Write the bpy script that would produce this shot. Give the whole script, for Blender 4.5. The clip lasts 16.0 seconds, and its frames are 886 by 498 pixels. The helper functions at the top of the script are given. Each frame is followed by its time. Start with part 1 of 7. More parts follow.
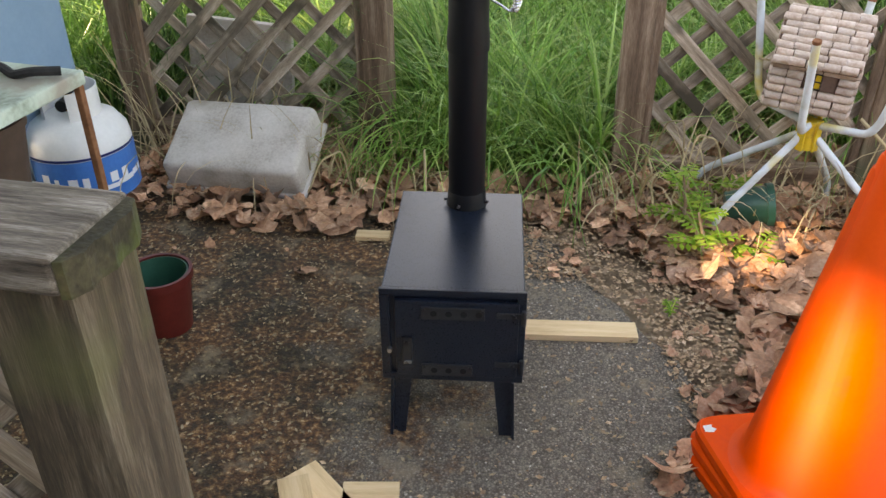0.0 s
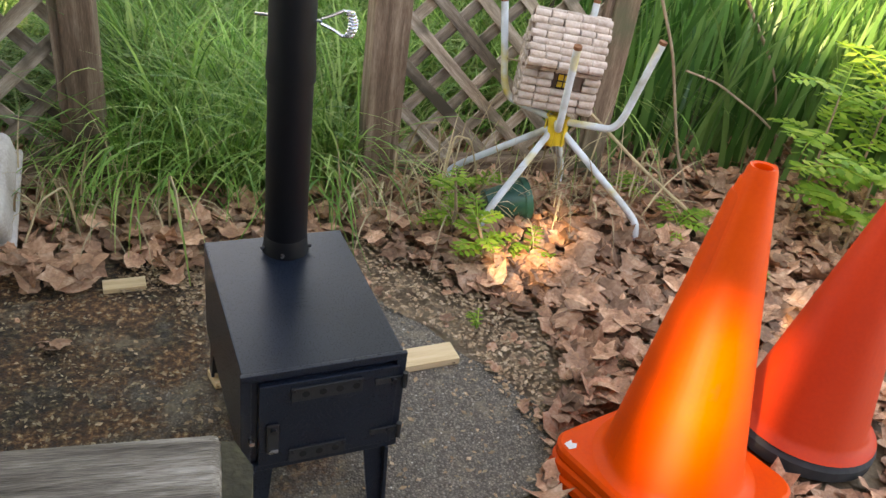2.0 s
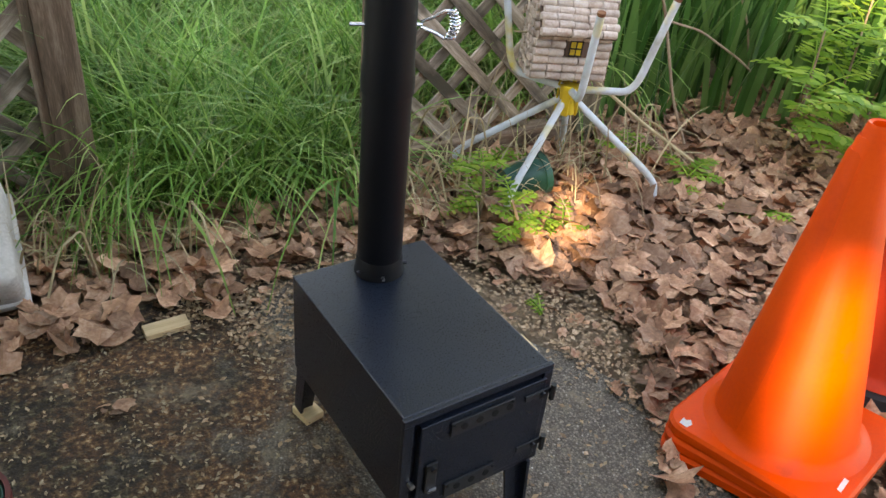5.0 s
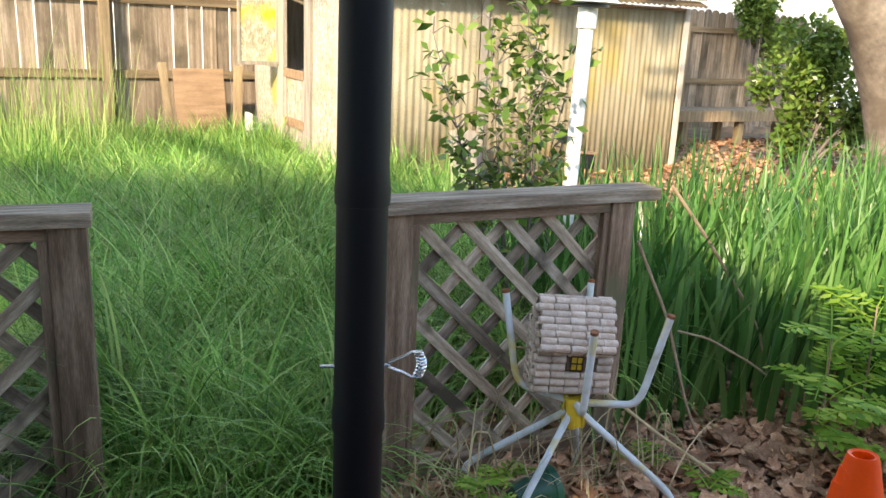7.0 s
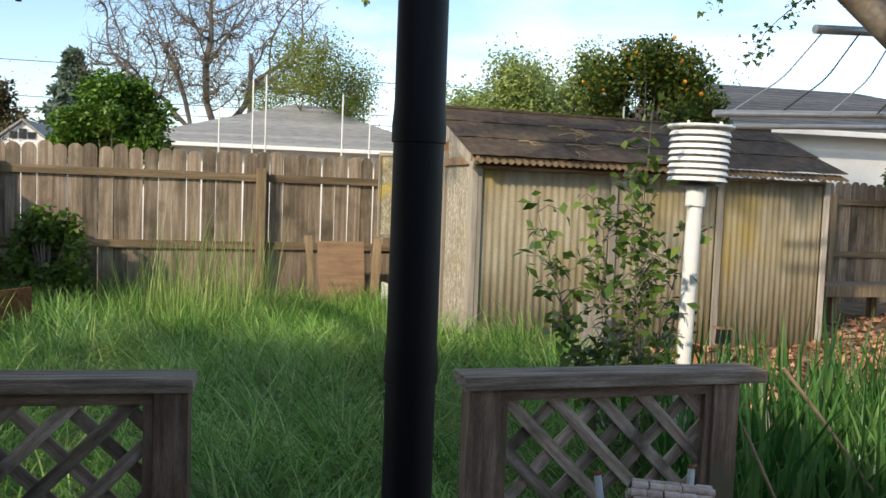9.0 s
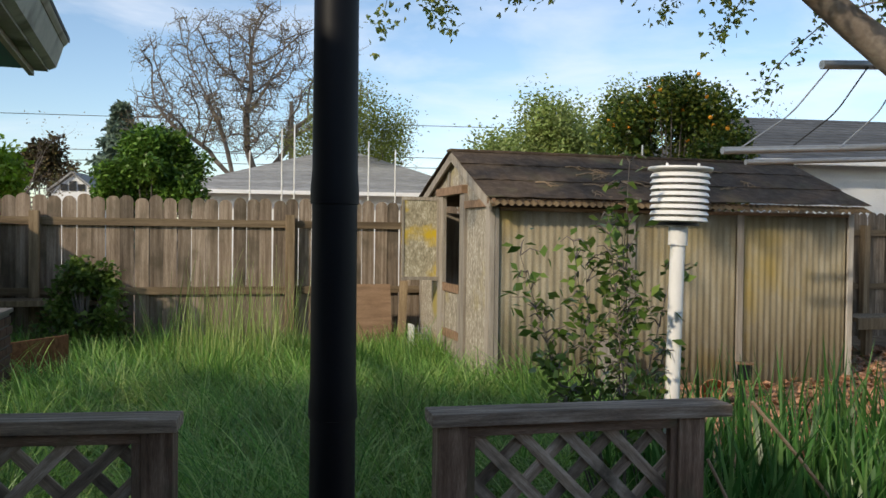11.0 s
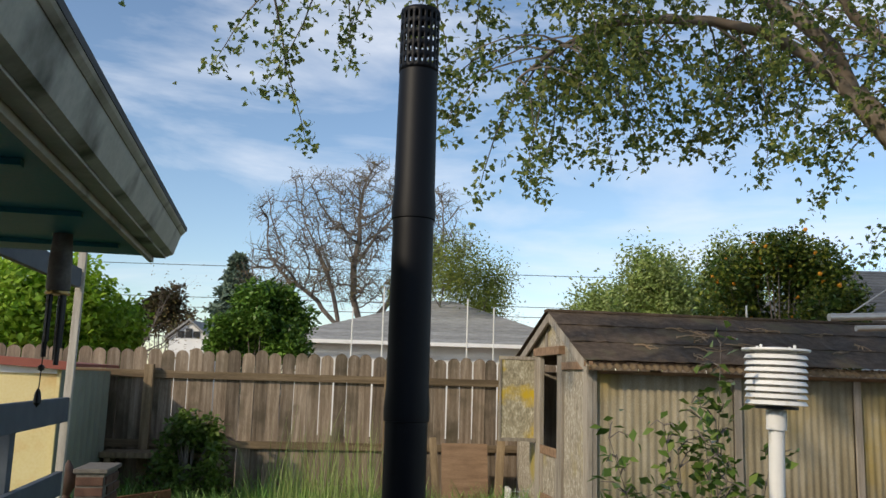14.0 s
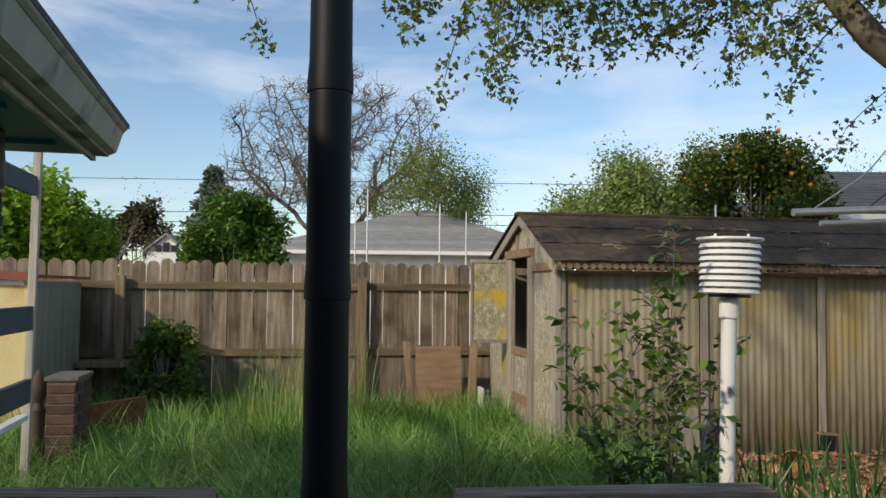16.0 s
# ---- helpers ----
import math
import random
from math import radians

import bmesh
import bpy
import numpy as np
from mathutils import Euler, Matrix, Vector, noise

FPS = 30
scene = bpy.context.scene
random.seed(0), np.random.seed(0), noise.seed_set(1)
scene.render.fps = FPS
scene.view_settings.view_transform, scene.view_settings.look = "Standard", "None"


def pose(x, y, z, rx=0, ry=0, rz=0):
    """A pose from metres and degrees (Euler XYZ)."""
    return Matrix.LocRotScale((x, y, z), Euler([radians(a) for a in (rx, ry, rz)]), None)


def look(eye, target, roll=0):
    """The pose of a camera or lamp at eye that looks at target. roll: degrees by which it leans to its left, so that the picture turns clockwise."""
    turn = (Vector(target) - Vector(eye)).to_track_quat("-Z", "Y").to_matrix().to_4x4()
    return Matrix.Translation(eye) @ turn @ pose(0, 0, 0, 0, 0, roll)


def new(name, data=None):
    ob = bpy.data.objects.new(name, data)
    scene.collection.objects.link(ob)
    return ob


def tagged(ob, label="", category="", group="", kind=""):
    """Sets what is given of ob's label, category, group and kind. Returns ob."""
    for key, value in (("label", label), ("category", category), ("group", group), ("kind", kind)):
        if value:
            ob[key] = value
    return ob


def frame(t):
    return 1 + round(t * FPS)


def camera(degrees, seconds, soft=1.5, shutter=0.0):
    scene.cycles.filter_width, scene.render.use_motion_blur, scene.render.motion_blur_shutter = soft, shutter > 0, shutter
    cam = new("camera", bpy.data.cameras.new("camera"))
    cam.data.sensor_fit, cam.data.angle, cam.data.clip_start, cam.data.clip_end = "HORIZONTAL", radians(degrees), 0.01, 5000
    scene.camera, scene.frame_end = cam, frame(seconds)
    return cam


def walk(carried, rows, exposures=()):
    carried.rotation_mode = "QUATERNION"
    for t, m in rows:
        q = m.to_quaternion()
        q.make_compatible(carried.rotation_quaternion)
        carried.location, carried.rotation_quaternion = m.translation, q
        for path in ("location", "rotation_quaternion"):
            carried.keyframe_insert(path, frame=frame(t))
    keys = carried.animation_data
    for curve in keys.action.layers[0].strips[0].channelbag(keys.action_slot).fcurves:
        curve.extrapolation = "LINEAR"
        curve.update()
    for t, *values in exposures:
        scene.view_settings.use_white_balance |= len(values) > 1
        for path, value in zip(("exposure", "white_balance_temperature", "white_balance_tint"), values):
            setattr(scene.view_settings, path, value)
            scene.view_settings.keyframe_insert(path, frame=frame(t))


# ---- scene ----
cam = camera(56.1, 16.0)
PATH = [
    (0, (0.271, -0.187, 1.258), (-0.096, 1.476, 0.211), -0.3),
    (0.5, (0.167, -0.098, 1.26), (-0.133, 1.577, 0.21), -0.1),
    (1, (0.087, -0.013, 1.267), (-0.107, 1.666, 0.198), 1.8),
    (1.5, (-0.021, 0.024, 1.268), (0.158, 1.697, 0.186), 6.9),
    (2, (-0.162, 0.046, 1.279), (0.362, 1.655, 0.212), 8.7),
    (2.5, (-0.239, 0.123, 1.25), (0.371, 1.694, 0.173), 7.8),
    (3, (-0.278, 0.228, 1.238), (0.355, 1.767, 0.129), 7.1),
    (5.5, (-0.515, 0.283, 1.28), (0.289, 1.743, 0.174), 6.9),
    (6, (-0.513, 0.272, 1.304), (0.359, 1.871, 0.477), 6.1),
    (6.5, (-0.451, 0.256, 1.341), (0.432, 1.929, 0.692), 4.7),
    (7, (-0.372, 0.231, 1.359), (0.337, 2.03, 0.846), 2.6),
    (7.5, (-0.314, 0.226, 1.363), (0.182, 2.118, 0.945), 1.6),
    (8, (-0.268, 0.208, 1.357), (0.114, 2.141, 1.015), 2.3),
    (8.5, (-0.256, 0.191, 1.372), (0.129, 2.141, 1.154), 2.4),
    (11, (-0.045, -0.036, 1.42), (0.231, 1.945, 1.384), 0.7),
    (11.5, (0.011, -0.011, 1.435), (0.048, 1.989, 1.448), 1.0),
    (12, (0.022, -0.018, 1.5), (0.031, 1.971, 1.709), 1.5),
    (12.5, (0.002, -0.067, 1.558), (0.011, 1.907, 1.878), 1.3),
    (13, (-0.001, -0.082, 1.581), (0.014, 1.883, 1.953), 1.1),
    (13.5, (0.008, -0.104, 1.571), (0.026, 1.863, 1.93), 1.3),
    (14, (0.009, -0.121, 1.548), (0.03, 1.854, 1.857), 1.7),
    (14.5, (0.016, -0.145, 1.516), (0.051, 1.853, 1.616), 2.0),
    (15, (0.033, -0.157, 1.536), (0.092, 1.836, 1.697), 1.2),
    (15.5, (0.058, -0.152, 1.541), (0.152, 1.836, 1.738), -0.1),
    (16, (0.121, -0.072, 1.49), (0.193, 1.924, 1.587), 0.5),
]
EXPOSURES = [(0.0, 2.55, 9600, 17), (0.5, 2.62, 9500, 17), (1.5, 2.75, 9300, 16), (2.5, 2.43, 9700, 17), (3.0, 2.38, 9700, 17), (5.5, 2.6, 8600, 13), (6.5, 2.2, 7700, 11), (7.5, 1.6, 7100, 10), (8.0, 1.4, 6900, 10), (8.5, 0.9, 6800, 10), (9.5, 0.25, 6700, 10), (11.0, 0.0, 6650, 10), (12.2, -0.12, 6650, 10), (15.5, -0.08, 6650, 10), (16.0, -0.15, 6650, 10)]
walk(cam, [(t, look(eye, target, roll)) for t, eye, target, roll in PATH], EXPOSURES)

# world, sun and exposure
SUN_AZ, SUN_EL = 226.0, 27.0      # compass degrees clockwise from +y, and height


def build_world():
    world = bpy.data.worlds.new("sky")
    scene.world = world
    world.use_nodes = True
    nt = world.node_tree
    nt.nodes.clear()
    out = nt.nodes.new("ShaderNodeOutputWorld")
    bg = nt.nodes.new("ShaderNodeBackground")
    sky = nt.nodes.new("ShaderNodeTexSky")
    sky.sky_type = "NISHITA"
    sky.sun_disc = False
    sky.sun_elevation = radians(SUN_EL)
    sky.sun_rotation = radians(SUN_AZ)
    sky.air_density, sky.dust_density, sky.ozone_density = 1.0, 0.4, 2.4
    # thin streaked cloud, spread over the whole dome
    co = nt.nodes.new("ShaderNodeTexCoord")
    mp = nt.nodes.new("ShaderNodeMapping")
    mp.inputs["Scale"].default_value = (1.6, 1.6, 6.5)
    mp.inputs["Rotation"].default_value = (0.12, 0.08, 0.5)
    no = nt.nodes.new("ShaderNodeTexNoise")
    no.inputs["Scale"].default_value = 1.5
    no.inputs["Detail"].default_value = 7.0
    no.inputs["Roughness"].default_value = 0.56
    no.inputs["Distortion"].default_value = 0.35
    rp = nt.nodes.new("ShaderNodeValToRGB")
    rp.color_ramp.elements[0].position = 0.47
    rp.color_ramp.elements[1].position = 0.76
    mix = nt.nodes.new("ShaderNodeMix")
    mix.data_type = "RGBA"
    mul = nt.nodes.new("ShaderNodeMath")
    mul.operation = "MULTIPLY"
    mul.inputs[1].default_value = 0.85
    nt.links.new(co.outputs["Generated"], mp.inputs["Vector"])
    nt.links.new(mp.outputs[0], no.inputs["Vector"])
    nt.links.new(no.outputs["Fac"], rp.inputs["Fac"])
    nt.links.new(rp.outputs["Color"], mul.inputs[0])
    nt.links.new(mul.outputs[0], mix.inputs["Factor"])
    nt.links.new(sky.outputs["Color"], mix.inputs["A"])
    mix.inputs["B"].default_value = (6.0, 6.35, 7.0, 1)
    nt.links.new(mix.outputs["Result"], bg.inputs["Color"])
    bg.inputs["Strength"].default_value = 0.17
    nt.links.new(bg.outputs[0], out.inputs["Surface"])


build_world()
a, e = radians(SUN_AZ), radians(SUN_EL)
sun_from = Vector((math.sin(a) * math.cos(e), math.cos(a) * math.cos(e), math.sin(e)))
sun = new("sun", bpy.data.lights.new("sun", "SUN"))
sun.data.energy, sun.data.angle, sun.data.color = 3.15, radians(2.2), (1.0, 0.87, 0.68)
sun.matrix_world = look(sun_from * 30, (0, 0, 0))

# ---- materials ----
def node_mat(name):
    m = bpy.data.materials.new(name)
    m.use_nodes = True
    nt = m.node_tree
    return m, nt, nt.nodes["Principled BSDF"]


def ramp(nt, stops):
    r = nt.nodes.new("ShaderNodeValToRGB")
    el = r.color_ramp.elements
    while len(el) < len(stops):
        el.new(0.5)
    for x, (p, c) in zip(el, stops):
        x.position, x.color = p, (*c, 1)
    return r


def surface(name, colors, rough=0.8, metal=0.0, scale=6.0, grain=90.0, stretch=(1, 1, 1), bump=0.25, vary=0.25,
            stain=None, stain_scale=1.5, stain_at=(0.55, 0.7), spec=0.4, lowgrain=0.35, clear=0.0):
    """A painted, wooden, stony or leafy surface: colours mixed at two scales, relief, and a difference from piece to piece."""
    m, nt, b = node_mat(name)
    L = nt.links.new
    co = nt.nodes.new("ShaderNodeTexCoord")
    inf = nt.nodes.new("ShaderNodeObjectInfo")
    off = nt.nodes.new("ShaderNodeVectorMath")
    off.operation = "MULTIPLY_ADD"
    L(inf.outputs["Random"], off.inputs[0])
    off.inputs[1].default_value = (37.0, 53.0, 71.0)
    L(co.outputs["Object"], off.inputs[2])
    mp = nt.nodes.new("ShaderNodeMapping")
    mp.inputs["Scale"].default_value = stretch
    L(off.outputs[0], mp.inputs["Vector"])
    n1 = nt.nodes.new("ShaderNodeTexNoise")
    n1.inputs["Scale"].default_value, n1.inputs["Detail"].default_value = scale, 5
    n2 = nt.nodes.new("ShaderNodeTexNoise")
    n2.inputs["Scale"].default_value, n2.inputs["Detail"].default_value = grain, 4
    L(mp.outputs[0], n1.inputs["Vector"])
    L(mp.outputs[0], n2.inputs["Vector"])
    mixf = nt.nodes.new("ShaderNodeMix")
    mixf.inputs["Factor"].default_value = lowgrain
    L(n1.outputs["Fac"], mixf.inputs["A"])
    L(n2.outputs["Fac"], mixf.inputs["B"])
    k = len(colors)
    rp = ramp(nt, [(0.3 + 0.42 * i / max(1, k - 1), c) for i, c in enumerate(colors)])
    L(mixf.outputs["Result"], rp.inputs["Fac"])
    col = rp.outputs["Color"]
    if stain:
        n3 = nt.nodes.new("ShaderNodeTexNoise")
        n3.inputs["Scale"].default_value, n3.inputs["Detail"].default_value = stain_scale, 6
        L(off.outputs[0], n3.inputs["Vector"])
        r3 = ramp(nt, [(stain_at[0], (0, 0, 0)), (stain_at[1], (1, 1, 1))])
        L(n3.outputs["Fac"], r3.inputs["Fac"])
        mx = nt.nodes.new("ShaderNodeMix")
        mx.data_type = "RGBA"
        L(r3.outputs["Color"], mx.inputs["Factor"])
        L(col, mx.inputs["A"])
        mx.inputs["B"].default_value = (*stain, 1)
        col = mx.outputs["Result"]
    if vary:
        hs = nt.nodes.new("ShaderNodeHueSaturation")
        mr = nt.nodes.new("ShaderNodeMapRange")
        mr.inputs["To Min"].default_value, mr.inputs["To Max"].default_value = 1 - vary, 1 + vary
        geo = nt.nodes.new("ShaderNodeNewGeometry")
        add = nt.nodes.new("ShaderNodeMath")
        add.operation = "ADD"
        fr = nt.nodes.new("ShaderNodeMath")
        fr.operation = "FRACT"
        L(inf.outputs["Random"], add.inputs[0])
        L(geo.outputs["Random Per Island"], add.inputs[1])
        L(add.outputs[0], fr.inputs[0])
        L(fr.outputs[0], mr.inputs["Value"])
        L(mr.outputs["Result"], hs.inputs["Value"])
        L(col, hs.inputs["Color"])
        col = hs.outputs["Color"]
    L(col, b.inputs["Base Color"])
    b.inputs["Metallic"].default_value = metal
    b.inputs["Specular IOR Level"].default_value = spec
    rr = nt.nodes.new("ShaderNodeMapRange")
    rr.inputs["To Min"].default_value, rr.inputs["To Max"].default_value = max(0.02, rough - 0.12), min(1, rough + 0.12)
    L(n2.outputs["Fac"], rr.inputs["Value"])
    L(rr.outputs["Result"], b.inputs["Roughness"])
    if clear:
        b.inputs["Coat Weight"].default_value = clear
    if bump:
        bp = nt.nodes.new("ShaderNodeBump")
        bp.inputs["Strength"].default_value, bp.inputs["Distance"].default_value = bump, 0.006
        L(mixf.outputs["Result"], bp.inputs["Height"])
        L(bp.outputs[0], b.inputs["Normal"])
    return m


def leafy(name, colors, rough=0.5, glow=0.35, vary=0.35):
    """Thin leaf: green that differs from leaf to leaf, and lets some light through."""
    m, nt, b = node_mat(name)
    L = nt.links.new
    geo = nt.nodes.new("ShaderNodeNewGeometry")
    inf = nt.nodes.new("ShaderNodeObjectInfo")
    add = nt.nodes.new("ShaderNodeMath")
    add.operation = "ADD"
    fr = nt.nodes.new("ShaderNodeMath")
    fr.operation = "FRACT"
    L(inf.outputs["Random"], add.inputs[0])
    L(geo.outputs["Random Per Island"], add.inputs[1])
    L(add.outputs[0], fr.inputs[0])
    k = len(colors)
    rp = ramp(nt, [(i / max(1, k - 1), c) for i, c in enumerate(colors)])
    L(fr.outputs[0], rp.inputs["Fac"])
    n = nt.nodes.new("ShaderNodeTexNoise")
    n.inputs["Scale"].default_value = 1.7
    co = nt.nodes.new("ShaderNodeTexCoord")
    L(co.outputs["Object"], n.inputs["Vector"])
    mr = nt.nodes.new("ShaderNodeMapRange")
    mr.inputs["From Min"].default_value, mr.inputs["From Max"].default_value = 0.3, 0.7
    mr.inputs["To Min"].default_value, mr.inputs["To Max"].default_value = 1 - vary, 1 + vary
    L(n.outputs["Fac"], mr.inputs["Value"])
    hs = nt.nodes.new("ShaderNodeHueSaturation")
    L(mr.outputs["Result"], hs.inputs["Value"])
    L(rp.outputs["Color"], hs.inputs["Color"])
    L(hs.outputs["Color"], b.inputs["Base Color"])
    b.inputs["Roughness"].default_value = rough
    b.inputs["Specular IOR Level"].default_value = 0.3
    tr = nt.nodes.new("ShaderNodeBsdfTranslucent")
    L(hs.outputs["Color"], tr.inputs["Color"])
    mx = nt.nodes.new("ShaderNodeMixShader")
    mx.inputs[0].default_value = glow
    L(b.outputs[0], mx.inputs[1])
    L(tr.outputs[0], mx.inputs[2])
    L(mx.outputs[0], nt.nodes["Material Output"].inputs["Surface"])
    return m


# ---- mesh helpers ----
class Mesh:
    """Collects vertices and faces in metres."""

    def __init__(self):
        self.v, self.f = [], []

    def add(self, vs, fs):
        n = len(self.v)
        self.v.extend(vs)
        self.f.extend([tuple(i + n for i in f) for f in fs])

    def box(self, lo, hi, m=None, bev=0.0):
        x0, y0, z0 = lo
        x1, y1, z1 = hi
        if bev <= 0:
            vs = [(x, y, z) for z in (z0, z1) for y in (y0, y1) for x in (x0, x1)]
            fs = [(0, 2, 3, 1), (4, 5, 7, 6), (0, 1, 5, 4), (2, 6, 7, 3), (0, 4, 6, 2), (1, 3, 7, 5)]
        else:
            bm = bmesh.new()
            bmesh.ops.create_cube(bm, size=1, matrix=Matrix.Translation(((x0 + x1) / 2, (y0 + y1) / 2, (z0 + z1) / 2)) @ Matrix.Diagonal((x1 - x0, y1 - y0, z1 - z0, 1)))
            bmesh.ops.bevel(bm, geom=bm.edges[:], offset=bev, segments=2, affect="EDGES", profile=0.6)
            vs = [tuple(v.co) for v in bm.verts]
            fs = [tuple(v.index for v in f.verts) for f in bm.faces]
            bm.free()
        if m is not None:
            vs = [tuple(m @ Vector(p)) for p in vs]
        self.add(vs, fs)
        return self

    def tube(self, pts, rs, n=12, caps=True):
        pts = [Vector(p) for p in pts]
        if not isinstance(rs, (list, tuple)):
            rs = [rs] * len(pts)
        vs, fs = [], []
        up = None
        for i, p in enumerate(pts):
            d = (pts[min(i + 1, len(pts) - 1)] - pts[max(i - 1, 0)]).normalized()
            if up is None:
                up = d.orthogonal().normalized()
            up = (up - d * up.dot(d))
            up = up.normalized() if up.length > 1e-5 else d.orthogonal().normalized()
            s = d.cross(up)
            for k in range(n):
                a = 2 * math.pi * k / n
                vs.append(tuple(p + (up * math.cos(a) + s * math.sin(a)) * rs[i]))
        for i in range(len(pts) - 1):
            for k in range(n):
                a, b = i * n + k, i * n + (k + 1) % n
                fs.append((a, b, b + n, a + n))
        if caps:
            fs.append(tuple(range(n - 1, -1, -1)))
            fs.append(tuple(range((len(pts) - 1) * n, len(pts) * n)))
        self.add(vs, fs)
        return self

    def lathe(self, prof, n=32, c=(0, 0, 0)):
        """prof: (radius, height) from the outside bottom on; closed into a ring where it ends as it began."""
        vs, fs = [], []
        for r, z in prof:
            for k in range(n):
                a = 2 * math.pi * k / n
                vs.append((c[0] + r * math.cos(a), c[1] + r * math.sin(a), c[2] + z))
        for i in range(len(prof) - 1):
            for k in range(n):
                a, b = i * n + k, i * n + (k + 1) % n
                fs.append((a, b, b + n, a + n))
        self.add(vs, fs)
        return self

    def prism(self, poly, h0, h1, m=None):
        """A flat outline (x, y), from height h0 to h1."""
        n = len(poly)
        vs = [(x, y, h0) for x, y in poly] + [(x, y, h1) for x, y in poly]
        fs = [tuple(range(n - 1, -1, -1)), tuple(range(n, 2 * n))] + [(i, (i + 1) % n, (i + 1) % n + n, i + n) for i in range(n)]
        if m is not None:
            vs = [tuple(m @ Vector(p)) for p in vs]
        self.add(vs, fs)
        return self

    def data(self, name, mat, smooth=False):
        me = bpy.data.meshes.new(name)
        me.from_pydata(self.v, [], self.f)
        me.validate()
        if smooth:
            me.shade_smooth()
            me.set_sharp_from_angle(angle=radians(38))
        me.materials.append(mat)
        return me


def place(ob, parent):
    if parent is not None:
        ob.parent = parent
    return ob


def part(name, mesh, material, parent, label="", smooth=False, at=None):
    """Links a Mesh (or ready mesh data) as one object under a thing or a part."""
    me = mesh.data(name, material, smooth) if isinstance(mesh, Mesh) else mesh
    ob = place(new(name, me), parent)
    if at is not None:
        ob.matrix_local = at
    return tagged(ob, label) if label else ob


def empty(name, m, label="", category="", group="", kind=""):
    ob = new(name)
    ob.empty_display_size = 0.1
    ob.matrix_world = m
    return tagged(ob, label, category, group, kind)


def single(name, mesh, material, m, label="", category="", group="", kind="", smooth=False):
    me = mesh.data(name, material, smooth) if isinstance(mesh, Mesh) else mesh
    ob = new(name, me)
    ob.matrix_world = m
    return tagged(ob, label, category, group, kind)


def rot_z(deg):
    return Matrix.Rotation(radians(deg), 4, "Z")


def between(a, b):
    """The pose at a whose z axis points to b, and their distance."""
    a, b = Vector(a), Vector(b)
    return Matrix.Translation(a) @ (b - a).to_track_quat("Z", "Y").to_matrix().to_4x4(), (b - a).length


def raw_mesh(name, verts, quads, mat, smooth=False):
    """A large mesh from numpy arrays of vertices and quads."""
    me = bpy.data.meshes.new(name)
    nv, nq = len(verts), len(quads)
    me.vertices.add(nv)
    me.vertices.foreach_set("co", np.asarray(verts, np.float32).ravel())
    me.loops.add(nq * 4)
    me.loops.foreach_set("vertex_index", np.asarray(quads, np.int32).ravel())
    me.polygons.add(nq)
    me.polygons.foreach_set("loop_start", np.arange(0, nq * 4, 4, dtype=np.int32))
    if smooth:
        me.polygons.foreach_set("use_smooth", np.ones(nq, bool))
    me.update(calc_edges=True)
    me.materials.append(mat)
    return me


def blades(rng, base, height, width, lean, heading, segs=4, droop=1.0, twist=0.0):
    """Grass blades or sword leaves as tapered strips that bend over: arrays of vertices and quads."""
    n = len(base)
    vs = np.zeros((n, segs + 1, 2, 3))
    out = np.stack([np.cos(heading), np.sin(heading), np.zeros(n)], 1)
    side_a = heading + np.pi / 2 + twist
    side = np.stack([np.cos(side_a), np.sin(side_a), np.zeros(n)], 1)
    ang = np.zeros(n) + lean * 0.25
    p = base.copy()
    for i in range(segs + 1):
        u = i / segs
        w = width * (1 - u ** 2.2) * 0.5 + 0.0004
        vs[:, i, 0] = p - side * w[:, None]
        vs[:, i, 1] = p + side * w[:, None]
        st = height / segs
        p = p + out * (np.sin(ang) * st)[:, None]
        p[:, 2] += np.cos(ang) * st
        ang = np.minimum(ang + lean * droop / segs * (0.6 + 1.1 * u), 2.5)
    idx = np.arange(n)[:, None] * (segs + 1) * 2
    q = []
    for i in range(segs):
        k = idx + i * 2
        q.append(np.concatenate([k, k + 1, k + 3, k + 2], 1))
    return vs.reshape(-1, 3), np.concatenate(q)


# ---- the materials of the place ----
WEATHERED = [(0.055, 0.032, 0.020), (0.19, 0.122, 0.080), (0.42, 0.305, 0.225)]
CAP_GREY = [(0.075, 0.055, 0.038), (0.27, 0.21, 0.155), (0.55, 0.47, 0.385)]
cap_wood = surface("weathered cap board", CAP_GREY, 0.88, scale=6, grain=80, stretch=(0.8, 11, 11), bump=0.8, vary=0.12, stain=(0.10, 0.085, 0.05), stain_scale=5, stain_at=(0.55, 0.75))
wood_x = surface("weathered wood along x", WEATHERED, 0.85, scale=5, grain=60, stretch=(0.7, 9, 9), bump=0.5, vary=0.22, stain=(0.12, 0.12, 0.06), stain_scale=4)
wood_z = surface("weathered wood along z", WEATHERED, 0.85, scale=5, grain=60, stretch=(9, 9, 0.7), bump=0.5, vary=0.22, stain=(0.10, 0.10, 0.055), stain_scale=4)
rail_wood_x = surface("grey handrail wood along x", [(0.022, 0.017, 0.012), (0.17, 0.14, 0.11), (0.46, 0.41, 0.35)], 0.9, scale=9, grain=90, stretch=(0.9, 12, 12), bump=1.0, vary=0.1, stain=(0.07, 0.08, 0.03), stain_scale=5, stain_at=(0.56, 0.75))
rail_wood_z = surface("mossy post wood along z", [(0.018, 0.013, 0.008), (0.068, 0.050, 0.032), (0.19, 0.15, 0.105)], 0.9, scale=6, grain=70, stretch=(9, 9, 0.6), bump=0.6, vary=0.1, stain=(0.10, 0.10, 0.04), stain_scale=5, stain_at=(0.52, 0.7))
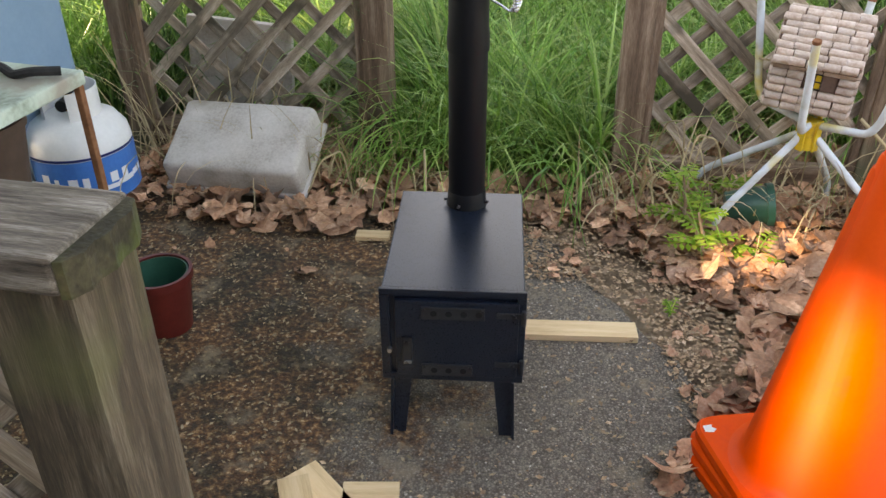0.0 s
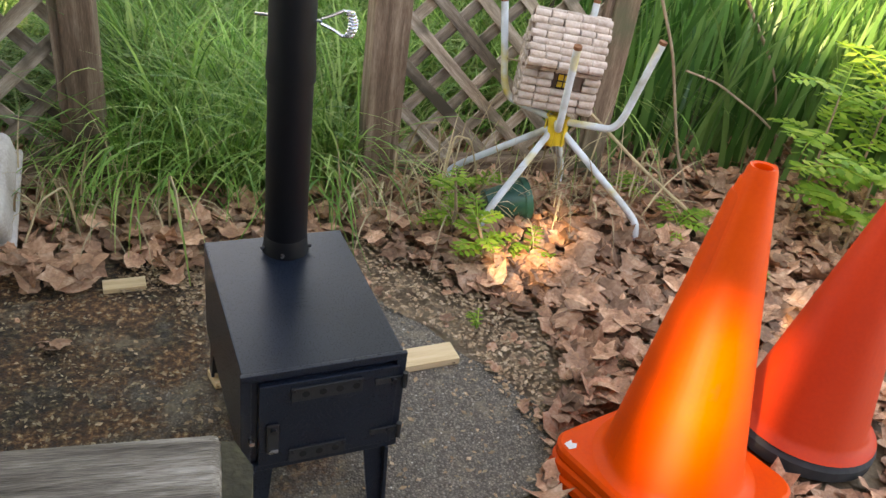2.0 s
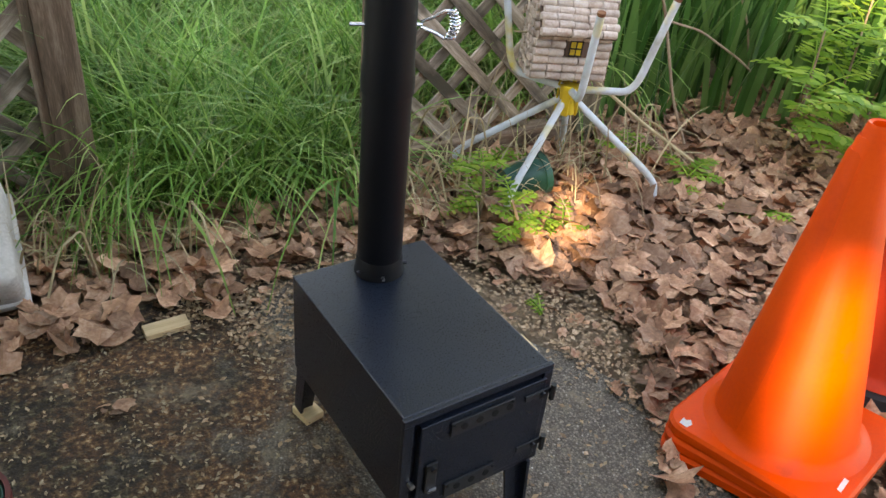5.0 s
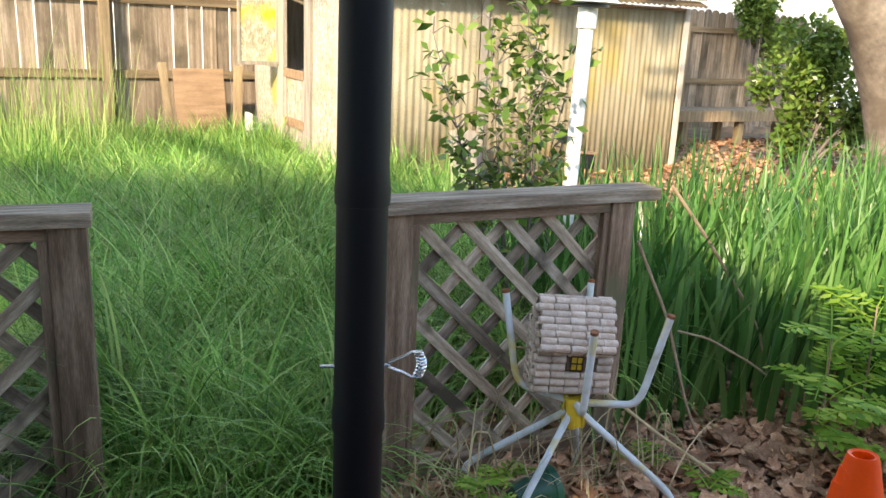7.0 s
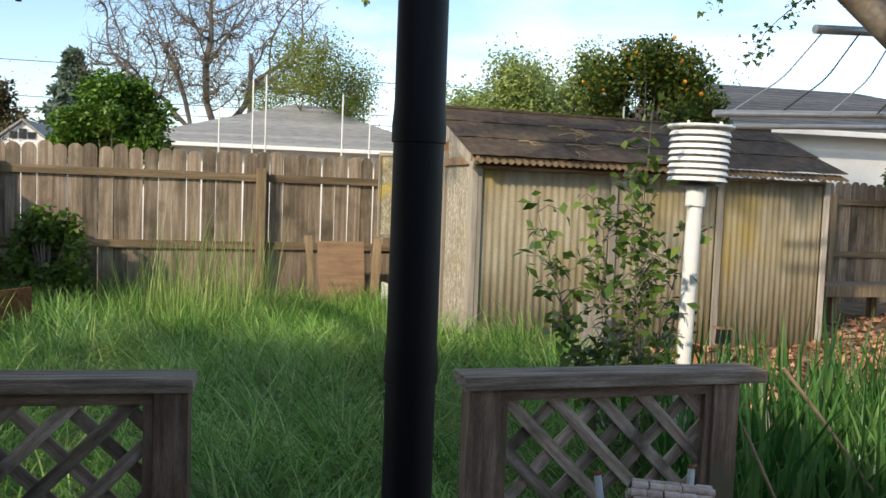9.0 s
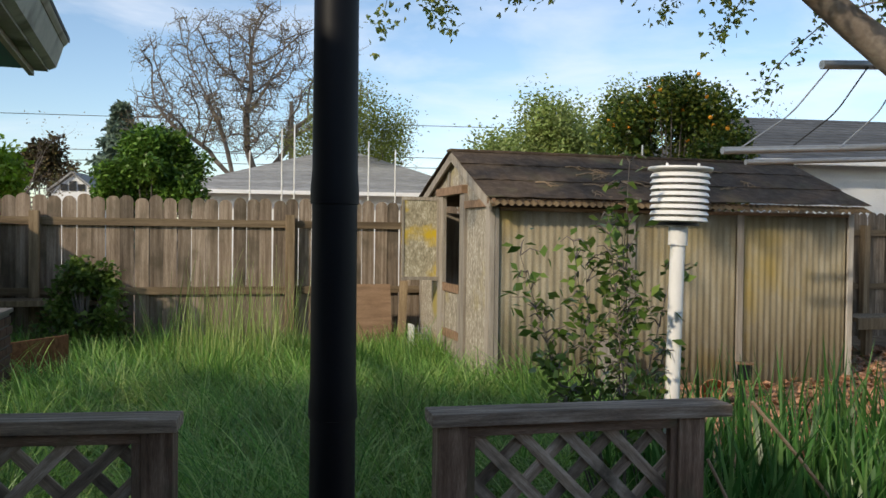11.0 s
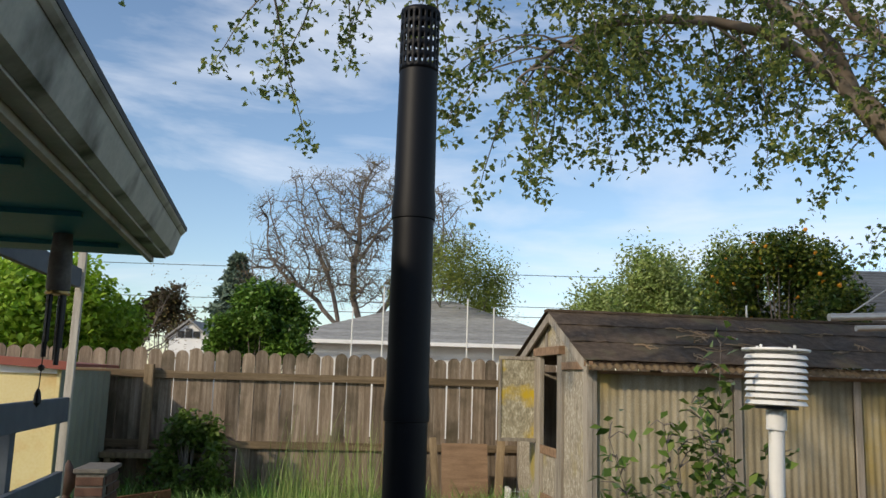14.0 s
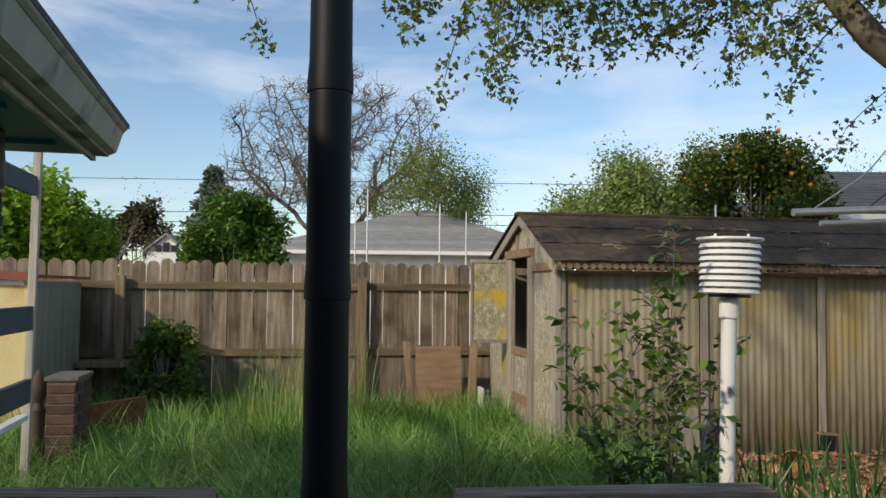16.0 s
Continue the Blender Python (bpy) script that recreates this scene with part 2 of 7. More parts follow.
rotten_wood = surface("dark rotten end grain", [(0.012, 0.010, 0.006), (0.035, 0.030, 0.016), (0.10, 0.085, 0.045)], 0.95, scale=18, grain=120, bump=1.0, vary=0.0, stain=(0.06, 0.075, 0.02), stain_scale=14)
slat_wood = surface("lattice slat wood", [(0.085, 0.058, 0.040), (0.34, 0.265, 0.195), (0.68, 0.58, 0.48)], 0.85, scale=5, grain=60, stretch=(9, 9, 0.7), bump=0.5, vary=0.32, stain=(0.085, 0.070, 0.048), stain_scale=7, stain_at=(0.48, 0.66))
fence_wood = surface("fence board wood", [(0.085, 0.060, 0.040), (0.225, 0.172, 0.124), (0.42, 0.345, 0.27)], 0.9, scale=3, grain=40, stretch=(8, 8, 0.5), bump=0.5, vary=0.36, stain=(0.085, 0.070, 0.045), stain_scale=2.4, stain_at=(0.52, 0.72))
fence_rail_wood = surface("fence rail wood", [(0.075, 0.052, 0.030), (0.17, 0.122, 0.072), (0.29, 0.22, 0.14)], 0.88, scale=3, grain=40, stretch=(0.5, 8, 8), bump=0.4, vary=0.2)
fence_post_wood = surface("fence post wood", [(0.12, 0.080, 0.045), (0.25, 0.180, 0.105), (0.40, 0.30, 0.19)], 0.88, scale=3, grain=40, stretch=(8, 8, 0.5), bump=0.4, vary=0.2)
pine = surface("fresh pine", [(0.50, 0.33, 0.17), (0.66, 0.48, 0.27), (0.74, 0.57, 0.36)], 0.7, scale=6, grain=60, stretch=(0.7, 9, 9), bump=0.15, vary=0.1)
# the blue in this black stands in for sky reflected on the stove
stove_black = surface("matt black stove paint", [(0.0045, 0.008, 0.0155), (0.0065, 0.011, 0.0205), (0.0095, 0.0150, 0.026)], 0.30, scale=9, grain=400, bump=0.03, vary=0.0, spec=0.5)
pipe_black = surface("matt black pipe paint", [(0.0025, 0.003, 0.0046), (0.004, 0.0047, 0.0066)], 0.52, scale=9, grain=400, bump=0.05, vary=0.0, spec=0.24)
bolt_black = surface("black bolt", [(0.02, 0.02, 0.022), (0.05, 0.05, 0.055)], 0.35, metal=0.6, scale=40, bump=0.1, vary=0.0)
bolt_steel = surface("worn bright bolt", [(0.35, 0.35, 0.36), (0.6, 0.6, 0.6)], 0.3, metal=1.0, scale=40, bump=0.1, vary=0.0)
spring_steel = surface("bright spring steel", [(0.6, 0.6, 0.62), (0.8, 0.8, 0.82)], 0.22, metal=1.0, scale=60, bump=0.05, vary=0.0)
# near-black for discs that stand in for the unlit air holes
hole_dark = surface("unlit hole black", [(0.004, 0.004, 0.004), (0.007, 0.007, 0.007)], 0.95, bump=0.0, vary=0.0)
cone_orange = surface("orange cone plastic", [(0.68, 0.050, 0.001), (0.76, 0.064, 0.001), (0.80, 0.078, 0.002)], 0.5, scale=5, grain=120, bump=0.05, vary=0.05, stain=(0.50, 0.05, 0.01), stain_scale=9, stain_at=(0.66, 0.74), spec=0.2)
cone_foot = surface("black rubber cone foot", [(0.02, 0.02, 0.021), (0.04, 0.04, 0.042)], 0.8, scale=20, bump=0.2, vary=0.0)
white_scuff = surface("white scuff", [(0.6, 0.58, 0.55), (0.8, 0.78, 0.75)], 0.8, scale=60, bump=0.1, vary=0.1)
tube_paint = surface("chipped pale blue and yellow paint", [(0.40, 0.40, 0.34), (0.56, 0.61, 0.63), (0.66, 0.72, 0.76)], 0.5, scale=14, grain=70, bump=0.3, vary=0.0, stain=(0.60, 0.48, 0.10), stain_scale=6, stain_at=(0.57, 0.68), lowgrain=0.2)
tube_yellow = surface("chipped yellow paint", [(0.30, 0.17, 0.05), (0.66, 0.45, 0.03), (0.72, 0.52, 0.05)], 0.5, scale=20, grain=90, bump=0.25, vary=0.0)
rust = surface("rust", [(0.10, 0.035, 0.015), (0.22, 0.09, 0.04), (0.30, 0.14, 0.07)], 0.9, scale=30, bump=0.4, vary=0.1)
cork = surface("pale cork log", [(0.34, 0.24, 0.18), (0.50, 0.40, 0.33), (0.62, 0.54, 0.48)], 0.9, scale=30, grain=160, bump=0.5, vary=0.2)
cork_dark = surface("dark gap between corks", [(0.10, 0.06, 0.045), (0.18, 0.12, 0.09)], 0.95, scale=30, bump=0.3, vary=0.0)
cooler_white = surface("dirty white foam", [(0.33, 0.285, 0.235), (0.53, 0.49, 0.435), (0.66, 0.62, 0.57)], 0.9, scale=9, grain=140, bump=0.3, vary=0.0, stain=(0.33, 0.28, 0.22), stain_scale=5, stain_at=(0.58, 0.72))
tank_white = surface("white tank paint", [(0.62, 0.62, 0.61), (0.76, 0.76, 0.75)], 0.35, scale=8, bump=0.05, vary=0.0, stain=(0.45, 0.40, 0.33), stain_scale=6, stain_at=(0.62, 0.75))
label_blue = surface("blue label", [(0.02, 0.13, 0.42), (0.03, 0.20, 0.55)], 0.4, scale=10, bump=0.0, vary=0.0)
label_navy = surface("navy lettering", [(0.01, 0.02, 0.10), (0.015, 0.03, 0.14)], 0.4, bump=0.0, vary=0.0)
label_white = surface("white label", [(0.72, 0.73, 0.75), (0.8, 0.8, 0.82)], 0.4, bump=0.0, vary=0.0)
brass = surface("tarnished brass", [(0.25, 0.17, 0.07), (0.45, 0.32, 0.13)], 0.4, metal=1.0, scale=40, bump=0.1, vary=0.0)
red_pot = surface("dark red plastic pot", [(0.085, 0.012, 0.010), (0.14, 0.020, 0.015)], 0.35, scale=14, bump=0.05, vary=0.0)
green_pot = surface("dark green plastic pot", [(0.008, 0.055, 0.035), (0.02, 0.09, 0.06)], 0.35, scale=14, bump=0.05, vary=0.0)
dark_pot = surface("dark clay pot", [(0.05, 0.03, 0.02), (0.10, 0.06, 0.045)], 0.7, scale=14, bump=0.2, vary=0.0)
mint = surface("chipped mint green paint", [(0.16, 0.19, 0.14), (0.42, 0.50, 0.42), (0.50, 0.58, 0.50)], 0.7, scale=9, grain=70, bump=0.35, vary=0.05, stain=(0.30, 0.27, 0.22), stain_scale=6, stain_at=(0.52, 0.66))
pale_blue = surface("pale blue painted panel", [(0.16, 0.27, 0.38), (0.21, 0.33, 0.45)], 0.5, scale=6, bump=0.08, vary=0.0)
black_cloth = surface("black cloth strap", [(0.012, 0.012, 0.013), (0.03, 0.03, 0.032)], 0.9, scale=60, bump=0.4, vary=0.0)
dead_leaf = surface("dry sycamore leaf", [(0.14, 0.060, 0.032), (0.39, 0.205, 0.117), (0.68, 0.45, 0.30)], 0.7, scale=22, grain=140, bump=0.4, vary=0.55)
straw = surface("dry straw", [(0.34, 0.25, 0.13), (0.52, 0.42, 0.25)], 0.8, scale=20, bump=0.1, vary=0.25)
twig_wood = surface("dry stalk", [(0.20, 0.13, 0.08), (0.40, 0.30, 0.2)], 0.85, scale=20, bump=0.3, vary=0.1)
grass_green = leafy("long grass", [(0.07, 0.19, 0.035), (0.15, 0.32, 0.06), (0.26, 0.45, 0.10), (0.48, 0.62, 0.21)], 0.42, 0.38)
iris_green = leafy("sword leaf", [(0.030, 0.10, 0.02), (0.07, 0.18, 0.04), (0.17, 0.30, 0.09)], 0.30, 0.25)
weed_green = leafy("fresh weed leaf", [(0.13, 0.28, 0.03), (0.24, 0.42, 0.05), (0.42, 0.54, 0.09)], 0.45, 0.45)
syc_leaf = leafy("young sycamore leaf", [(0.07, 0.12, 0.045), (0.15, 0.21, 0.06), (0.36, 0.37, 0.10)], 0.42, 0.52)
syc_bark = surface("flaking sycamore bark", [(0.10, 0.078, 0.062), (0.21, 0.17, 0.135), (0.36, 0.31, 0.25)], 0.85, scale=3.5, grain=24, bump=0.6, vary=0.0, stain=(0.13, 0.10, 0.075), stain_scale=2.2, stain_at=(0.5, 0.58))
bark = surface("grey bark", [(0.075, 0.062, 0.052), (0.15, 0.128, 0.11), (0.24, 0.21, 0.185)], 0.9, scale=6, grain=40, bump=0.4, vary=0.1)
bush_leaf = leafy("glossy hedge leaf", [(0.04, 0.095, 0.014), (0.085, 0.175, 0.025), (0.19, 0.31, 0.055)], 0.32, 0.3)
orange_leaf = leafy("citrus leaf", [(0.030, 0.065, 0.014), (0.075, 0.125, 0.024), (0.24, 0.26, 0.045)], 0.32, 0.28)
lime_leaf = leafy("lime green leaf", [(0.16, 0.30, 0.02), (0.27, 0.43, 0.04), (0.38, 0.52, 0.07)], 0.45, 0.4)
olive_leaf = leafy("fresh olive green leaf", [(0.12, 0.15, 0.03), (0.20, 0.25, 0.05), (0.32, 0.36, 0.07)], 0.5, 0.4)
soft_leaf = leafy("soft green leaf", [(0.20, 0.28, 0.07), (0.30, 0.38, 0.12), (0.40, 0.46, 0.18)], 0.5, 0.4)
oak_leaf = leafy("budding leaf", [(0.13, 0.10, 0.045), (0.22, 0.16, 0.06), (0.20, 0.19, 0.06)], 0.6, 0.3)
brown_leaf = leafy("dark reddish leaf", [(0.05, 0.035, 0.02), (0.08, 0.06, 0.03), (0.07, 0.08, 0.03)], 0.6, 0.2)
# needles lightened; the haze of distance is put into their colour
fir_leaf = leafy("hazed fir needles", [(0.10, 0.15, 0.11), (0.16, 0.22, 0.16)], 0.6, 0.1)
holly_leaf = leafy("holly leaf", [(0.07, 0.13, 0.022), (0.12, 0.20, 0.038), (0.22, 0.29, 0.07)], 0.3, 0.35)
fruit = surface("orange fruit", [(0.75, 0.28, 0.02), (0.85, 0.38, 0.03)], 0.45, scale=40, bump=0.1, vary=0.1)
fibreglass = surface("mossy fibreglass sheet", [(0.21, 0.168, 0.095), (0.38, 0.325, 0.215), (0.56, 0.51, 0.40)], 0.7, scale=3.0, grain=90, stretch=(4, 4, 0.7), bump=0.35, vary=0.06, stain=(0.38, 0.275, 0.055), stain_scale=1.1, stain_at=(0.50, 0.70), lowgrain=0.5)


def let_light_through(m, share):
    """Thin sheet that passes part of the light."""
    nt = m.node_tree
    b = nt.nodes["Principled BSDF"]
    tr = nt.nodes.new("ShaderNodeBsdfTranslucent")
    nt.links.new(b.inputs["Base Color"].links[0].from_socket, tr.inputs["Color"])
    mx = nt.nodes.new("ShaderNodeMixShader")
    mx.inputs[0].default_value = share
    nt.links.new(b.outputs[0], mx.inputs[1])
    nt.links.new(tr.outputs[0], mx.inputs[2])
    nt.links.new(mx.outputs[0], nt.nodes["Material Output"].inputs["Surface"])


let_light_through(fibreglass, 0.22)
brown_sheet = surface("brown stained sheet edge", [(0.085, 0.055, 0.030), (0.17, 0.12, 0.068), (0.27, 0.20, 0.12)], 0.85, scale=5, grain=60, bump=0.3, vary=0.05)
speckled_board = surface("speckled lichen-grey board", [(0.13, 0.105, 0.075), (0.33, 0.285, 0.215), (0.78, 0.73, 0.62)], 0.9, scale=9, grain=34, stretch=(3.2, 3.2, 0.9), bump=0.5, vary=0.05, stain=(0.34, 0.27, 0.07), stain_scale=1.6, stain_at=(0.60, 0.74), lowgrain=0.65)
pale_board = surface("bleached pale board", [(0.30, 0.26, 0.21), (0.48, 0.44, 0.38), (0.62, 0.58, 0.52)], 0.85, scale=4, grain=50, stretch=(8, 8, 0.6), bump=0.3, vary=0.05)
lichen_yellow = surface("yellow lichen on pale board", [(0.17, 0.145, 0.09), (0.37, 0.33, 0.23), (0.70, 0.65, 0.52)], 0.9, scale=11, grain=40, stretch=(2, 2, 1), bump=0.5, vary=0.0, stain=(0.56, 0.39, 0.025), stain_scale=2.6, stain_at=(0.50, 0.60), lowgrain=0.6)
grey_board = surface("grey weathered frame board", [(0.18, 0.15, 0.12), (0.31, 0.27, 0.22), (0.42, 0.38, 0.32)], 0.88, scale=4, grain=50, stretch=(8, 8, 0.6), bump=0.4, vary=0.2)
brown_ply = surface("brown plywood", [(0.14, 0.085, 0.05), (0.24, 0.15, 0.09), (0.33, 0.22, 0.14)], 0.85, scale=3, grain=40, stretch=(0.8, 6, 6), bump=0.3, vary=0.1)
roof_felt = surface("old roofing felt", [(0.034, 0.023, 0.015), (0.085, 0.060, 0.042), (0.18, 0.135, 0.10)], 0.97, scale=12, grain=130, bump=0.9, vary=0.03, stain=(0.10, 0.085, 0.05), stain_scale=3, lowgrain=0.5)
shingle_grey = surface("grey shingle", [(0.20, 0.20, 0.19), (0.29, 0.29, 0.28), (0.36, 0.36, 0.35)], 0.9, scale=3, grain=12, stretch=(1, 1, 6), bump=0.4, vary=0.15)
shingle_dark = surface("dark shingle", [(0.045, 0.05, 0.055), (0.09, 0.095, 0.10), (0.13, 0.135, 0.14)], 0.9, scale=3, grain=12, stretch=(1, 1, 6), bump=0.4, vary=0.15)
white_wall = surface("white painted wall", [(0.66, 0.66, 0.65), (0.76, 0.76, 0.75), (0.8, 0.8, 0.79)], 0.8, scale=2, grain=40, bump=0.1, vary=0.03)
white_plastic = surface("white plastic", [(0.74, 0.73, 0.69), (0.8, 0.79, 0.76)], 0.35, scale=12, bump=0.04, vary=0.03, stain=(0.55, 0.53, 0.45), stain_scale=9, stain_at=(0.62, 0.75))
gutter_paint = surface("grey green gutter paint", [(0.28, 0.285, 0.23), (0.42, 0.425, 0.355), (0.54, 0.54, 0.46)], 0.55, scale=4, grain=60, bump=0.15, vary=0.05, stain=(0.05, 0.055, 0.035), stain_scale=4, stain_at=(0.52, 0.68))
teal_soffit = surface("dark teal soffit paint", [(0.012, 0.14, 0.17), (0.018, 0.19, 0.23)], 0.6, scale=4, bump=0.1, vary=0.0)
yellow_metal = surface("faded yellow metal panel", [(0.62, 0.48, 0.20), (0.72, 0.60, 0.30), (0.76, 0.66, 0.38)], 0.6, scale=1.5, grain=40, bump=0.05, vary=0.03, stain=(0.62, 0.33, 0.10), stain_scale=1.3, stain_at=(0.55, 0.72))
grey_metal = surface("grey green metal siding", [(0.20, 0.22, 0.17), (0.29, 0.31, 0.25)], 0.6, scale=3, bump=0.08, vary=0.05)
red_trim = surface("faded red metal trim", [(0.20, 0.05, 0.035), (0.30, 0.09, 0.06)], 0.6, scale=6, bump=0.1, vary=0.05)
rail_paint = surface("blue grey painted rail", [(0.05, 0.065, 0.085), (0.09, 0.11, 0.135)], 0.7, scale=6, grain=60, bump=0.2, vary=0.1)
chime_grey = surface("weathered grey tube", [(0.06, 0.058, 0.055), (0.11, 0.105, 0.10), (0.17, 0.165, 0.155)], 0.6, metal=0.2, scale=20, bump=0.1, vary=0.0)
dark_metal = surface("dark metal", [(0.012, 0.013, 0.014), (0.03, 0.03, 0.032)], 0.4, metal=0.4, scale=20, bump=0.1, vary=0.0)
galv = surface("galvanised tube", [(0.38, 0.39, 0.40), (0.52, 0.53, 0.54)], 0.4, metal=0.7, scale=12, bump=0.1, vary=0.05)
terracotta = surface("terracotta", [(0.30, 0.12, 0.06), (0.42, 0.19, 0.10)], 0.85, scale=20, bump=0.2, vary=0.1)
# brick and mortar darkened; the house's shade on the pier is in the colour
brick_red = surface("red brick", [(0.055, 0.028, 0.02), (0.10, 0.052, 0.036), (0.15, 0.085, 0.062)], 0.9, scale=14, grain=90, bump=0.4, vary=0.2)
mortar = surface("mortar", [(0.10, 0.09, 0.078), (0.20, 0.18, 0.155)], 0.95, scale=30, bump=0.4, vary=0.0)
cable_black = surface("black cable", [(0.02, 0.02, 0.02), (0.03, 0.03, 0.03)], 0.7, bump=0.0, vary=0.0)


def patio_material():
    """Exposed aggregate slab: grey stones in dark cement, with brown moss and dirt over one side."""
    m, nt, b = node_mat("exposed aggregate patio")
    L = nt.links.new
    co = nt.nodes.new("ShaderNodeTexCoord")
    v = nt.nodes.new("ShaderNodeTexVoronoi")
    v.inputs["Scale"].default_value = 225
    L(co.outputs["Object"], v.inputs["Vector"])
    stones = ramp(nt, [(0.0, (0.105, 0.085, 0.064)), (0.55, (0.20, 0.165, 0.125)), (0.88, (0.33, 0.28, 0.215)), (0.97, (0.64, 0.58, 0.49))])
    L(v.outputs["Color"], stones.inputs["Fac"])
    edge = ramp(nt, [(0.25, (1, 1, 1)), (0.6, (0.45, 0.45, 0.45))])
    L(v.outputs["Distance"], edge.inputs["Fac"])
    mu = nt.nodes.new("ShaderNodeMix")
    mu.data_type, mu.blend_type = "RGBA", "MULTIPLY"
    mu.inputs["Factor"].default_value = 0.8
    L(stones.outputs["Color"], mu.inputs["A"])
    L(edge.outputs["Color"], mu.inputs["B"])
    # brown moss: patches, denser towards -x
    n = nt.nodes.new("ShaderNodeTexNoise")
    n.inputs["Scale"].default_value, n.inputs["Detail"].default_value, n.inputs["Roughness"].default_value = 3.2, 10, 0.74
    L(co.outputs["Object"], n.inputs["Vector"])
    sx = nt.nodes.new("ShaderNodeSeparateXYZ")
    L(co.outputs["Object"], sx.inputs[0])
    mr = nt.nodes.new("ShaderNodeMapRange")
    mr.inputs["From Min"].default_value, mr.inputs["From Max"].default_value = -0.65, 0.35
    mr.inputs["To Min"].default_value, mr.inputs["To Max"].default_value = 0.24, -0.15
    L(sx.outputs["X"], mr.inputs["Value"])
    ad = nt.nodes.new("ShaderNodeMath")
    ad.operation = "ADD"
    L(n.outputs["Fac"], ad.inputs[0])
    L(mr.outputs["Result"], ad.inputs[1])
    fac = ramp(nt, [(0.47, (0, 0, 0)), (0.60, (0.9, 0.9, 0.9))])
    L(ad.outputs[0], fac.inputs["Fac"])
    n2 = nt.nodes.new("ShaderNodeTexNoise")
    n2.inputs["Scale"].default_value, n2.inputs["Detail"].default_value, n2.inputs["Roughness"].default_value = 62, 7, 0.66
    L(co.outputs["Object"], n2.inputs["Vector"])
    moss = ramp(nt, [(0.38, (0.018, 0.009, 0.0035)), (0.51, (0.066, 0.032, 0.011)), (0.60, (0.18, 0.115, 0.052)), (0.68, (0.42, 0.34, 0.21))])
    L(n2.outputs["Fac"], moss.inputs["Fac"])
    # patches of dark green-brown moss between the rusty ones
    n6 = nt.nodes.new("ShaderNodeTexNoise")
    n6.inputs["Scale"].default_value, n6.inputs["Detail"].default_value, n6.inputs["Roughness"].default_value = 6.5, 8, 0.7
    L(co.outputs["Object"], n6.inputs["Vector"])
    r6 = ramp(nt, [(0.42, (0.40, 0.46, 0.40)), (0.58, (1.7, 1.35, 1.15))])
    L(n6.outputs["Fac"], r6.inputs["Fac"])
    m6 = nt.nodes.new("ShaderNodeMix")
    m6.data_type, m6.blend_type = "RGBA", "MULTIPLY"
    m6.inputs["Factor"].default_value = 1.0
    L(moss.outputs["Color"], m6.inputs["A"])
    L(r6.outputs["Color"], m6.inputs["B"])
    mx = nt.nodes.new("ShaderNodeMix")
    mx.data_type = "RGBA"
    L(fac.outputs["Color"], mx.inputs["Factor"])
    L(mu.outputs["Result"], mx.inputs["A"])
    L(m6.outputs["Result"], mx.inputs["B"])
    # pale mineral blotches
    n4 = nt.nodes.new("ShaderNodeTexNoise")
    n4.inputs["Scale"].default_value, n4.inputs["Detail"].default_value, n4.inputs["Roughness"].default_value = 7, 9, 0.72
    L(co.outputs["Object"], n4.inputs["Vector"])
    r4 = ramp(nt, [(0.54, (0, 0, 0)), (0.68, (0.7, 0.7, 0.7))])
    L(n4.outputs["Fac"], r4.inputs["Fac"])
    m4 = nt.nodes.new("ShaderNodeMix")
    m4.data_type = "RGBA"
    L(r4.outputs["Color"], m4.inputs["Factor"])
    L(mx.outputs["Result"], m4.inputs["A"])
    m4.inputs["B"].default_value = (0.30, 0.235, 0.155, 1)
    L(m4.outputs["Result"], b.inputs["Base Color"])
    b.inputs["Roughness"].default_value = 0.85
    bp = nt.nodes.new("ShaderNodeBump")
    bp.inputs["Strength"].default_value, bp.inputs["Distance"].default_value = 0.6, 0.004
    L(n2.outputs["Fac"], bp.inputs["Height"])
    b2 = nt.nodes.new("ShaderNodeBump")
    b2.invert = True
    b2.inputs["Strength"].default_value, b2.inputs["Distance"].default_value = 0.7, 0.004
    L(v.outputs["Distance"], b2.inputs["Height"])
    L(bp.outputs[0], b2.inputs["Normal"])
    L(b2.outputs[0], b.inputs["Normal"])
    return m


patio_stone = patio_material()
soil = surface("bare soil with leaf crumbs", [(0.085, 0.055, 0.034), (0.20, 0.138, 0.085), (0.36, 0.26, 0.17)], 0.95, scale=9, grain=110, bump=0.9, vary=0.0, stain=(0.25, 0.19, 0.12), stain_scale=4)


# lighter than stove_black, so slides, hinges and latch stand out
light_black = surface("lighter black paint", [(0.008, 0.009, 0.011), (0.017, 0.018, 0.021), (0.05, 0.05, 0.053)], 0.36, scale=14, grain=300, bump=0.1, vary=0.0, spec=0.5)
# darker, redder than cone_orange; the second cone's shade is put into it
cone_red = surface("dark red-orange plastic in shade tone", [(0.44, 0.024, 0.002), (0.50, 0.030, 0.003), (0.56, 0.040, 0.005)], 0.55, scale=5, grain=120, bump=0.05, vary=0.05, spec=0.25)
crumb_tan = surface("tan leaf crumb", [(0.17, 0.10, 0.055), (0.34, 0.225, 0.13), (0.58, 0.43, 0.29)], 0.85, scale=60, grain=200, bump=0.2, vary=0.4)
fleck_tan = surface("tan dry fleck", [(0.15, 0.105, 0.058), (0.28, 0.21, 0.125), (0.50, 0.41, 0.27)], 0.85, scale=60, grain=200, bump=0.1, vary=0.3)
